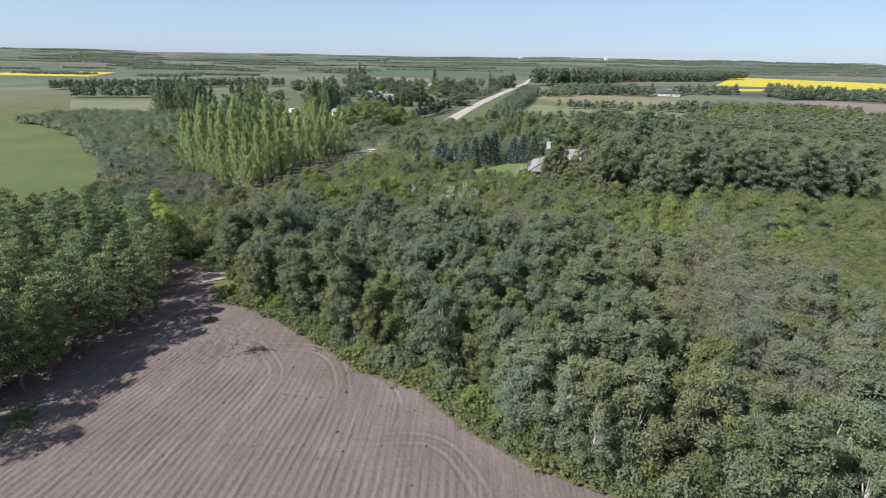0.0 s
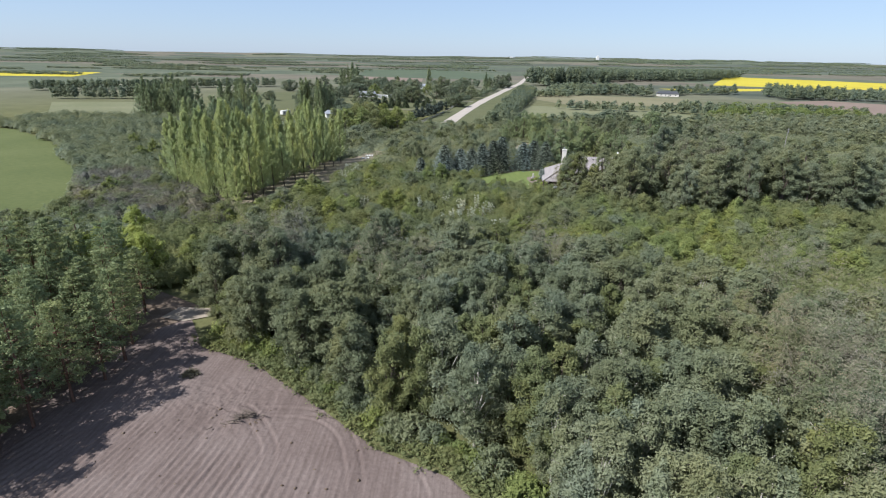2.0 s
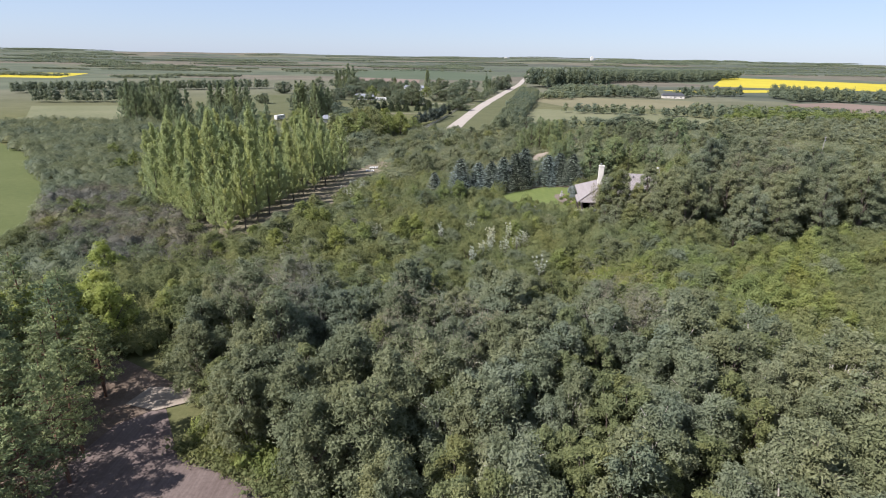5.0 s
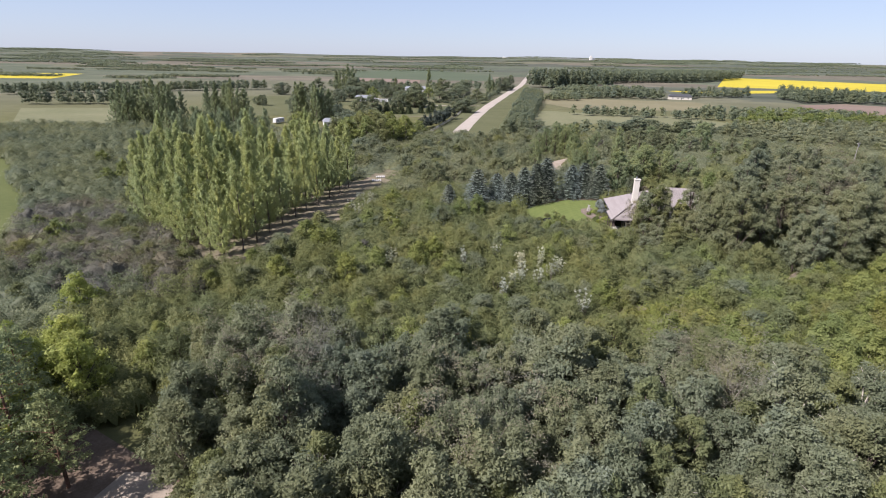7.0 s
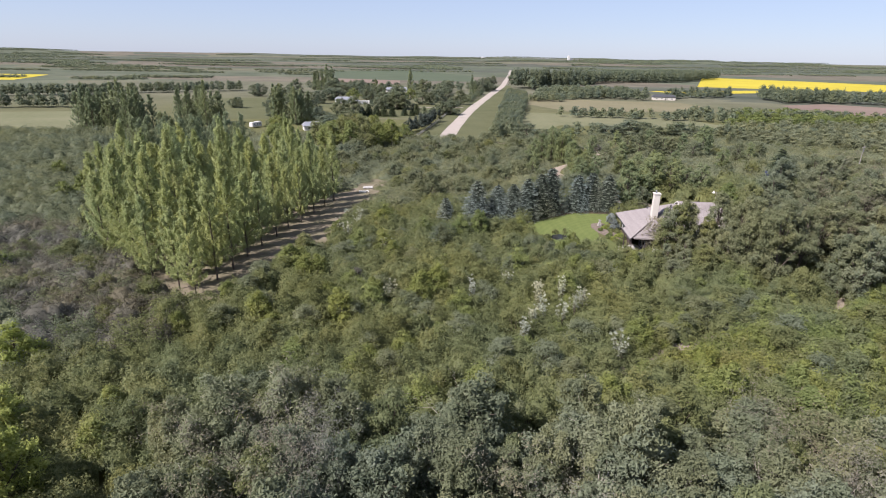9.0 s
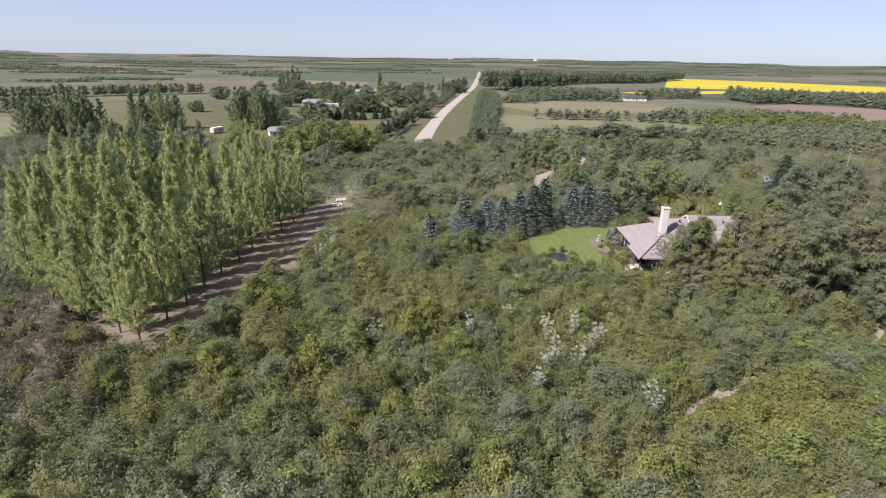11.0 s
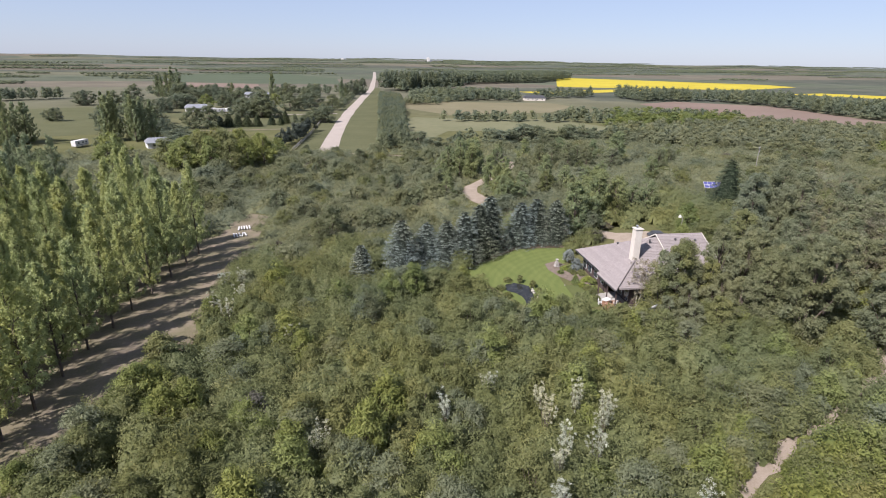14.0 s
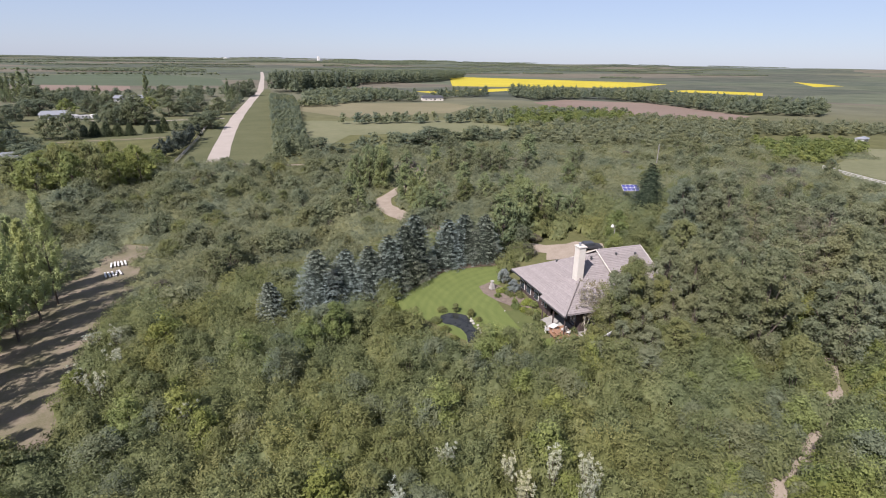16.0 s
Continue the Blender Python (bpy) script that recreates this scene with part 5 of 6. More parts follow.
def main_house():
    z0 = 2.5
    h = thing("house", "low house with a pale grey shingled hip roof and brown siding", "house", (21.2, 161.7, z0), -7.4)
    ez, rz, D, L, ry, ax = 3.8, 8.7, 18.2, 18.2, 9.4, 9.2      # eave, ridge, depth, length, ridge line, apex
    part("foundation", boxed((1.2, 1.2, -1.5), (L - 1.0, D - 1.2, 0.05)), STONE, h)
    for lo, hi in (((1.2, 7.0, 0), (1.5, D - 1.2, ez - 0.1)), ((2.9, 1.2, 0), (3.2, 7.0, ez - 0.1)), ((3.2, 1.2, 0), (L - 1.0, 1.5, ez - 0.1)),
                   ((1.5, D - 1.5, 0), (L - 1.0, D - 1.2, ez - 0.1)), ((L - 1.3, 1.5, 0), (L - 1.0, D - 1.5, ez - 0.1))):
        part("wall", boxed(lo, hi), SIDING, h)
    part("gable_wall", slab([(L - 1.0, 1.2, ez - 0.1), (L - 1.0, ry, rz - 0.5), (L - 1.0, D - 1.2, ez - 0.1), (L - 1.3, D - 1.2, ez - 0.1), (L - 1.3, ry, rz - 0.5), (L - 1.3, 1.2, ez - 0.1)], 0.05), SIDING, h)
    A = (ax, ry, rz)
    B = (L, ry, rz)
    c00, c01, c10, c11 = (0, 0, ez), (0, D, ez), (L, 0, ez), (L, D, ez)
    for corners, e0, e1, t0, t1, n in (((c00, c01, A), c01, c00, A, A, 30), ((c00, c10, B, A), c00, c10, A, B, 30), ((c11, c01, A, B), c11, c01, B, A, 30)):
        r = part("roof", slab(corners, 0.22), SHINGLE, h)
        shingles(r, e0, e1, t0, t1, n)
    # porch roof over the near corner, a hand higher than the slope
    p0, p1, p2 = (-0.75, -0.3, ez - 0.12), (-0.75, 6.9, ez - 0.12), (6.6, 6.9, ez + 3.75)
    r = part("porch_roof", slab([p0, p1, p2], 0.16), SHINGLE, h)
    shingles(r, p1, p0, p2, p2, 22)
    part("hip_cap", rod(bmesh.new(), (p0[0], p0[1], p0[2] + 0.03), (p2[0], p2[1], p2[2] + 0.05), 0.13, 0.13, 8), SHINGLE, h)
    # raised right-hand roof with white bargeboards
    u0, u1, v0, v1 = (10.2, 0.6, ez + 0.95), (L + 0.3, 0.6, ez + 0.95), (10.2, ry, rz + 0.62), (L + 0.3, ry, rz + 0.62)
    w0, w1 = (10.2, D - 0.6, ez + 0.95), (L + 0.3, D - 0.6, ez + 0.95)
    r = part("upper_roof", slab([u0, u1, v1, v0], 0.2), SHINGLE, h)
    shingles(r, u0, u1, v0, v1, 30)
    r = part("upper_roof", slab([v0, v1, w1, w0], 0.2), SHINGLE, h)
    shingles(r, w1, w0, v1, v0, 30)
    for x in (10.12, L + 0.3):
        for a, b in ((u0, v0), (w0, v0)):
            part("bargeboard", slab([(x, a[1], a[2] + 0.06), (x + 0.08, a[1], a[2] + 0.06), (x + 0.08, b[1], b[2] + 0.06), (x, b[1], b[2] + 0.06)], 0.22), STUCCO, h, "pale bargeboard")
    part("upper_wall", slab([(10.5, 1.2, ez + 0.85), (10.5, ry, rz + 0.3), (10.5, D - 1.2, ez + 0.85), (10.8, D - 1.2, ez + 0.85), (10.8, ry, rz + 0.3), (10.8, 1.2, ez + 0.85)], 0.9), STUCCO, h)
    for a, b in (((-0.05, 0, 0), (0.0, D, 0)),):
        part("fascia", boxed((a[0] - 0.04, 6.9, ez - 0.24), (0.02, D, ez + 0.03), 0.01), DARKMETAL, h)
    part("gutter", boxed((-0.86, -0.3, ez - 0.36), (-0.74, 6.9, ez - 0.16), 0.02), DARKMETAL, h)
    # chimney
    c = part("chimney", boxed((4.2, 5.1, ez + 0.6), (5.35, 6.3, 11.5), 0.03), STUCCO, h, "tall cream stucco chimney")
    part("chimney_cap", boxed((4.08, 4.98, 11.5), (5.47, 6.42, 11.68), 0.03), STUCCO, c)
    bm = bmesh.new()
    rod(bm, (4.6, 5.7, 11.66), (4.6, 5.7, 12.1), 0.13)
    rod(bm, (4.6, 5.7, 12.1), (4.6, 5.7, 12.22), 0.24, 0.05)
    part("flue", bm, GREYMETAL, c, "small metal flue cowl")
    for x, y in ((5.2, 12.6), (8.6, 8.2), (13.0, 8.0), (16.4, 7.7)):
        f = (y / ry if x > 10 else 0)
        zz = (ez + 0.95 + (rz - ez - 0.33) * (y - 0.6) / (ry - 0.6)) if x > 10 else ez + (rz - ez) * min(x / ax, (D - y) / (D - ry))
        bm = bmesh.new()
        rod(bm, (x, y, zz - 0.1), (x, y, zz + 0.3), 0.14, 0.14)
        rod(bm, (x, y, zz + 0.3), (x, y, zz + 0.42), 0.24, 0.1)
        part("roof_vent", bm, DARKMETAL, h)
    for y in (8.6, 11.2, 13.8, 16.0):
        window_in(h, 1.2, y, 1.0, 1.5, 1.4, 'x')
    for y in (3.0, 5.2):
        window_in(h, 2.9, y, 0.5, 1.3, 1.9, 'x')
    for x in (5, 8.5, 12, 15):
        window_in(h, x, 1.2, 1.0, 1.6, 1.4, 'y')
    for y in (0.3, 3.4, 6.5):
        part("porch_post", boxed((-0.35, y - 0.08, -0.3), (-0.19, y + 0.08, ez - 0.25), 0.01), SIDING, h)
    part("porch_floor", boxed((-0.6, -0.1, -0.6), (2.9, 6.8, 0.02)), GREYWOOD, h)


main_house()


def deck():
    d = thing("deck", "reddish wooden terrace of planks", "terrace", (20.7, 162.4, 2.62), -7.4)
    for i in range(16):
        w = 0.2
        part("plank", boxed((-0.9 + RNG.uniform(-0.05, 0.05), -0.6 + i * 0.215, 0.0), (2.6 + RNG.uniform(-0.05, 0.05), -0.6 + i * 0.215 + w, 0.06)), TERRACOTTA, d)
    for y in (1.0, 2.6, 4.1):
        part("joist", boxed((-0.8, y - 1.4, -0.9), (2.5, y - 1.3, 0.0)), GREYWOOD, d)


deck()


def patio_table(x, y, z):
    t = thing("patio_table", "white square patio table on the terrace", "table", (x, y, z), 20)
    part("tabletop", boxed((-0.75, -0.5, 0.70), (0.75, 0.5, 0.76), 0.02), WHITE, t)
    for i in (-0.65, 0.65):
        for j in (-0.4, 0.4):
            part("leg", rod(bmesh.new(), (i, j, 0), (i, j, 0.70), 0.035), WHITE, t)


def patio_chair(x, y, z, turn):
    t = thing("patio_chair", "white patio armchair on the terrace", "chair", (x, y, z), turn, "patio chairs")
    part("seat", boxed((-0.27, -0.27, 0.40), (0.27, 0.27, 0.46), 0.02), WHITE, t)
    part("backrest", boxed((-0.27, 0.22, 0.46), (0.27, 0.29, 0.98), 0.02), WHITE, t)
    for i in (-0.25, 0.25):
        part("armrest", boxed((i - 0.04, -0.25, 0.62), (i + 0.04, 0.26, 0.66), 0.01), WHITE, t)
        for j in (-0.24, 0.24):
            part("leg", rod(bmesh.new(), (i, j, 0), (i, j, 0.62 if j < 0 else 0.42), 0.03), WHITE, t)
    return t


patio_table(20.9, 164.3, 2.68)
patio_chair(21.9, 163.2, 2.68, 200)
patio_chair(19.7, 164.2, 2.68, 70)
patio_chair(22.0, 162.3, 2.68, 30)


def bench():
    t = thing("wooden_bench", "reddish wooden picnic bench on the terrace", "bench", (20.2, 162.6, 2.68), 75)
    part("tabletop", boxed((-0.9, -0.35, 0.68), (0.9, 0.35, 0.74), 0.01), TERRACOTTA, t)
    for s in (-0.7, 0.7):
        part("seat", boxed((-0.9, s - 0.13, 0.40), (0.9, s + 0.13, 0.45), 0.01), TERRACOTTA, t)
        part("trestle", boxed((s - 0.04, -0.75, 0.0), (s + 0.04, 0.75, 0.40)), TERRACOTTA, t)
        part("post", boxed((s - 0.05, -0.06, 0.40), (s + 0.05, 0.06, 0.68)), TERRACOTTA, t)


bench()


# ---- garden ----
# Dark brown sheet laid where the lawn's edge lies in the spruces' shade.
sheet("ground_spruce_shade", [(-10, 186.5), (0, 185), (2, 184.7), (6.6, 187.1), (11.9, 189.4), (17, 191.4), (23, 189.4), (27, 188), (30, 194), (26, 199), (12, 200), (-10, 196)], LITTER, 0.045, 2, "dark litter-coloured ground standing in for shade under the spruces", "litter")
sheet("ground_bed", [(18.9, 182.5), (21.5, 183), (22.6, 179.5), (24.0, 173), (23.2, 171.5), (20.5, 173), (19.0, 176.5), (18.4, 180)], MULCH, 0.08, 2, "mulched garden bed beside the house", "garden bed")
sheet("ground_bed", [(18.2, 173), (20.4, 172.5), (22.0, 168.2), (21.0, 164.6), (18.6, 164.6), (17.5, 168)], MEADOW, 0.085, 2, "grassy mound edged with pale stones", "garden bed")
sheet("water", [(8.0, 175.6), (8.8, 176.9), (10.3, 177.0), (11.3, 176.3), (12.3, 175.0), (12.1, 173.2), (11.6, 171.4), (11.7, 169.4), (11.2, 167.6), (10.9, 166), (9.9, 165.2), (8.8, 166.2), (8.9, 168.2), (9.6, 170), (9.7, 171.8), (9.1, 173.4), (8.2, 174.4)], WATER, 0.10, 0, "small dark garden pond", "pond")


def stone(x, y, s, label="pale rounded edging stone"):
    bm = bmesh.new()
    bmesh.ops.create_icosphere(bm, subdivisions=2, radius=s)
    for v in bm.verts:
        v.co *= 1 + 0.25 * noise.noise(v.co * 2.2 / s + Vector((x, y, 0)))
        v.co.z *= 0.65
    me = bpy.data.meshes.new("edging_stone")
    bm.to_mesh(me)
    bm.free()
    me.materials.append(STONE)
    ob = tagged(new("edging_stone", me), label, "stone", "edging stones")
    ob.matrix_basis = pose(x, y, gz(x, y) + 0.08 + s * 0.3, 0, 0, RNG.uniform(0, 360))


for x, y in dense([(12.3, 174.5), (12.1, 171.5), (11.7, 168), (10.7, 165.3)], 0.7):
    stone(x + RNG.normal() * 0.15, y, RNG.uniform(0.15, 0.32))
for x, y in dense([(18.1, 173.2), (17.4, 168), (18.3, 165.5)], 2.2):
    stone(x + RNG.normal() * 0.15, y + RNG.normal() * 0.3, RNG.uniform(0.06, 0.12))


def stone_planter():
    t = thing("stone_planter", "stacked stone garden ornament with a pale basin", "ornament", (20.4, 180.6, gz(20.4, 180.6) + 0.1))
    for i in range(5):
        part("block", boxed((-0.42 + 0.06 * i, -0.42 + 0.05 * i, i * 0.24), (0.42 - 0.06 * i, 0.42 - 0.05 * i, i * 0.24 + 0.23), 0.03), STONE, t)
    bm = bmesh.new()
    rod(bm, (0, 0, 1.2), (0, 0, 1.45), 0.12, 0.36, 12)
    part("basin", bm, STONE, t, "pale basin")


stone_planter()
for x, y, H, W in ((23.3, 181.6, 3.0, 2.2), (23.0, 177.8, 2.6, 2.3)):
    b = bush("blue_shrub", "clipped blue-grey conifer shrub beside the house", H, W, LEAF_BLUESHRUB, 0.5, "blue shrubs", 260, 0.11)
    b.matrix_basis = at_ground(x, y)
for k in range(30):
    b = bush("garden_plant", "bright green leafy garden plant in mulch", RNG.uniform(0.5, 1.3), RNG.uniform(0.9, 1.9), (LEAF_LIME, LEAF_BRIGHT, LEAF_BUSH)[k % 3], 0.45, "garden plants", 70, 0.11)
    b.matrix_basis = at_ground(RNG.uniform(19.8, 23.2), RNG.uniform(170.0, 179.8))
for x, y, H, W in ((19.0, 159.4, 1.0, 1.8), (22.8, 159.0, 2.2, 2.6), (28.8, 160.2, 2.4, 2.8), (21.2, 158.4, 1.4, 2.2), (23.0, 162.4, 1.6, 1.6), (21.0, 168.6, 1.3, 1.6), (20.6, 166.6, 1.0, 1.3), (12.8, 174.4, 1.5, 1.3), (11.4, 176.8, 1.8, 1.1), (9.6, 178, 1.0, 1.6), (13.2, 172.6, 0.8, 1.0), (7.4, 175.5, 1.0, 1.8), (7.4, 172.5, 0.9, 1.8), (7.2, 169.5, 1.0, 1.6), (7.4, 166.5, 0.8, 1.6)):
    b = bush("pond_shrub", "dark green shrub beside the pond", H, W, LEAF_BUSH, 0.3, "pond shrubs", 90, 0.11)
    b.matrix_basis = at_ground(x, y)
def birch(x, y, H, W):
    """A birch with two leaning white stems and a loose crown of thin beige-green sprays."""
    t = thing("birch_tree", "white-stemmed birch with loose beige foliage beside the house", "tree", group="birches")
    segs, cen, rad, tn = [], [], [], []
    for lean in (-0.35, 1.3):
        p, r = np.array([0.0, 0.0, -0.2]), 0.13
        for i in range(5):
            q = np.array([lean * (i + 1) / 5 + RNG.normal() * 0.12, RNG.normal() * 0.2, H * 0.85 * (i + 1) / 5])
            segs.append((*p, r, *q, r * 0.75))
            p, r = q, r * 0.75
            if i == 0:
                continue
            for k in range(6):
                a, L = k * 1.05 + i * 0.5 + RNG.uniform(-0.3, 0.3), W * RNG.uniform(0.22, 0.48) * (1.1 - 0.11 * i)
                tip = q + np.array([math.cos(a) * L, math.sin(a) * L, RNG.uniform(0.1, 0.9)])
                segs.append((*q, 0.045, *tip, 0.012))
                for f, drop in ((0.5, 0.0), (0.8, 0.1), (1.0, 0.5), (1.08, 1.0)):
                    cen.append(q + (tip - q) * f + np.array([0, 0, -drop]) + RNG.normal(size=3) * 0.12)
                    rad.append((0.34, 0.34, 0.5))
                    tn.append(0.5 + RNG.normal() * 0.2)
    V, F = stems(segs, 5)
    add_mesh("trunk", V, [F], PALEBARK, t)
    V, T, tv = foliage(cen, rad, 30, 0.085, tn, core=0, inner=0.2, spiky=1.0)
    add_mesh("crown", V, [T], BEIGE, t, tone=tv)
    t.matrix_basis = at_ground(x, y, 0)


birch(25.0, 162.0, 8.8, 5.4)


def dish(x, y):
    t = thing("satellite_dish", "white satellite dish on a tall dark post", "dish", (x, y, gz(x, y)), 200)
    part("post", rod(bmesh.new(), (0, 0, -0.2), (0, 0, 3.9), 0.06), DARKMETAL, t)
    bm = bmesh.new()
    bmesh.ops.create_uvsphere(bm, u_segments=24, v_segments=12, radius=0.95)
    bmesh.ops.bisect_plane(bm, geom=bm.verts[:] + bm.edges[:] + bm.faces[:], plane_co=(0, 0, -0.62), plane_no=(0, 0, 1), clear_outer=True)
    bmesh.ops.solidify(bm, geom=bm.faces[:], thickness=0.03)
    bmesh.ops.rotate(bm, verts=bm.verts, cent=(0, 0, -1.1), matrix=Matrix.Rotation(radians(48), 3, 'X'))
    bmesh.ops.translate(bm, verts=bm.verts, vec=(0, 0, 4.8))
    part("reflector", bm, WHITE, t)
    part("feed_arm", rod(bmesh.new(), (0, 0.1, 4.0), (0, -0.7, 4.6), 0.025), DARKMETAL, t)


dish(23.0, 155.4)


def yard_light(x, y):
    t = thing("yard_light", "white yard light on a slim pole", "light", (x, y, gz(x, y)))
    part("pole", rod(bmesh.new(), (0, 0, -0.3), (0, 0, 6.6), 0.07, 0.05), GREYWOOD, t)
    part("arm", rod(bmesh.new(), (0, 0, 6.5), (-0.6, 0, 6.7), 0.035), GREYMETAL, t)
    bm = bmesh.new()
    rod(bm, (-0.65, 0, 6.35), (-0.65, 0, 6.85), 0.32, 0.12, 12)
    part("lamp_head", bm, WHITE, t)


yard_light(45.8, 179.5)


def car(x, y, turn, paint, label, name="car"):
    t = thing(name, label, "car", (x, y, gz(x, y) + 0.09), turn)
    prof = [(-2.25, 0.35), (-2.25, 0.85), (-1.9, 0.98), (-1.35, 1.45), (0.35, 1.48), (1.0, 1.0), (2.0, 0.88), (2.25, 0.6), (2.25, 0.35)]
    bm = bmesh.new()
    a = [bm.verts.new((px, -0.88, pz)) for px, pz in prof]
    b = [bm.verts.new((px, 0.88, pz)) for px, pz in prof]
    bm.faces.new(a)
    bm.faces.new(b[::-1])
    for i in range(len(prof)):
        j = (i + 1) % len(prof)
        bm.faces.new((a[j], a[i], b[i], b[j]))
    bmesh.ops.recalc_face_normals(bm, faces=bm.faces[:])
    bmesh.ops.bevel(bm, geom=bm.edges[:], offset=0.06, segments=2, affect='EDGES')
    part("body", bm, paint, t)
    for s in (-0.895, 0.895):
        part("side_window", boxed((-1.2, s - 0.01, 1.02), (0.4, s + 0.01, 1.36)), GLASS, t)
    for wx in (-1.4, 1.4):
        for s in (-0.85, 0.85):
            w = part("wheel", rod(bmesh.new(), (wx, s - 0.11, 0.33), (wx, s + 0.11, 0.33), 0.33, 0.33, 16), DARKMETAL, t)
            part("rim", rod(bmesh.new(), (wx, s - 0.12, 0.33), (wx, s + 0.12, 0.33), 0.19, 0.19, 12), GREYMETAL, w)


CARPAINT = wall_paint("dark_car_paint", [(0.3, C(.03, .032, .038)), (0.7, C(.05, .052, .06))], 1, 30, 0.3, 0.6)
car(45.2, 184.6, -20, CARPAINT, "dark car parked on the gravel yard")
sheet("road_yard", [(35, 185), (38, 189), (45, 189), (49, 185.5), (46.5, 181.5), (40, 183)], SAND, 0.085, 3, "pale gravel yard behind the house", "yard")


# ---- things in the scrub and beyond ----
def solar_array(x, y):
    t = thing("solar_array", "tilted blue solar panels on a steel frame", "solar panels", (x, y, gz(x, y)), -20)
    for i in (-2.4, 2.4):
        part("post", rod(bmesh.new(), (i * 0.6, 0, -0.3), (i * 0.6, 0, 2.85), 0.08), GREYMETAL, t)
    tilt = Matrix.Translation((0, 0, 2.9)) @ Matrix.Rotation(radians(32), 4, 'X') @ Matrix.Diagonal((0.62, 0.62, 1, 1))
    for i in range(4):
        for j in range(2):
            bm = boxed((-3.4 + i * 1.7 + 0.04, -1.75 + j * 1.75 + 0.04, 0), (-3.4 + i * 1.7 + 1.66, -1.75 + j * 1.75 + 1.71, 0.05))
            bm.transform(tilt)
            p = part("panel", bm, PANEL, t)
            bm = bmesh.new()
            for lo, hi in (((0, 0), (1.7, 0.05)), ((0, 1.70), (1.7, 1.75)), ((0, 0), (0.05, 1.75)), ((1.65, 0), (1.7, 1.75))):
                box(bm, (-3.4 + i * 1.7 + lo[0], -1.75 + j * 1.75 + lo[1], -0.01), (-3.4 + i * 1.7 + hi[0], -1.75 + j * 1.75 + hi[1], 0.07))
            bm.transform(tilt)
            part("panel_frame", bm, WHITE, p, "pale metal frame")


solar_array(74.5, 204.5)


def power_pole(x, y):
    t = thing("power_pole", "pale wooden power pole with a crossarm", "pole", (x, y, gz(x, y)), 30)
    part("pole", rod(bmesh.new(), (0, 0, -0.5), (0, 0, 9.5), 0.16, 0.11), GREYWOOD, t)
    part("crossarm", boxed((-1.1, -0.06, 8.7), (1.1, 0.06, 8.85)), GREYWOOD, t)
    for i in (-1.0, 0.0, 1.0):
        part("insulator", rod(bmesh.new(), (i, 0, 8.85), (i, 0, 9.1), 0.06, 0.04), WHITE, t)
    part("transformer", rod(bmesh.new(), (0.32, 0, 7.4), (0.32, 0, 8.3), 0.22, 0.22, 12), GREYMETAL, t)


power_pole(138, 254)


def board_fence(line, label, H=1.3, post=3.0, mat=None, rails=3):
    """A fence of posts and rails along a line."""
    p = dense(line, post)
    t = thing("fence", label, "fence")
    for (x0, y0), (x1, y1) in zip(p[:-1], p[1:]):
        part("post", boxed((x0 - 0.07, y0 - 0.07, gz(x0, y0) - 0.2), (x0 + 0.07, y0 + 0.07, gz(x0, y0) + H + 0.1)), mat, t)
        for k in range(rails):
            z = H * (k + 0.7) / rails
            a, b = Vector((x0, y0, gz(x0, y0) + z)), Vector((x1, y1, gz(x1, y1) + z))
            d = (b - a).normalized()
            n = Vector((-d.y, d.x, 0)) * 0.03
            h = Vector((0, 0, 0.11))
            bm = bmesh.new()
            q = [bm.verts.new(v) for v in (a - n - h, b - n - h, b - n + h, a - n + h, a + n - h, b + n - h, b + n + h, a + n + h)]
            for f in ((0, 1, 2, 3), (7, 6, 5, 4), (0, 4, 5, 1), (3, 2, 6, 7), (1, 5, 6, 2), (0, 3, 7, 4)):
                bm.faces.new([q[i] for i in f])
            part("rail", bm, mat, t)


board_fence([(214, 236), (207, 222.5), (199.7, 206), (192, 188)], "white board fence beside a pasture", 1.5, 3.0, WHITE)
board_fence([(-26, 340), (-15.5, 400), (-6, 466)], "grey weathered board fence along the road", 1.6, 3.2, GREYWOOD)
board_fence([(28, 350), (40, 420), (63, 540), (80, 650)], "grey post fence beside a pasture", 1.4, 9.0, GREYWOOD, 2)
sheet("ground_field", [(219, 236), (207, 205), (196, 180), (260, 170), (330, 230), (300, 262)], PASTURE, 0.06, 20, "pale pasture behind a white fence", "field")


def box_row(x, y, n):
    for k in range(n):
        px, py = x + k * 0.6, y + k * 0.1 + RNG.normal() * 0.08
        t = thing("white_crate", "white wooden box standing in a short row on dry grass", "crate", (px, py, gz(px, py) + 0.05), 8 + RNG.normal() * 5, "white crates")
        part("box", boxed((-0.13, -1.3, 0), (0.13, 1.3, 0.3), 0.02), GREYWOOD, t)
        part("lid", boxed((-0.16, -1.35, 0.3), (0.16, 1.35, 0.35), 0.02), WHITE, t)


box_row(-40.0, 220.6, 5)
box_row(-39.4, 226.0, 5)


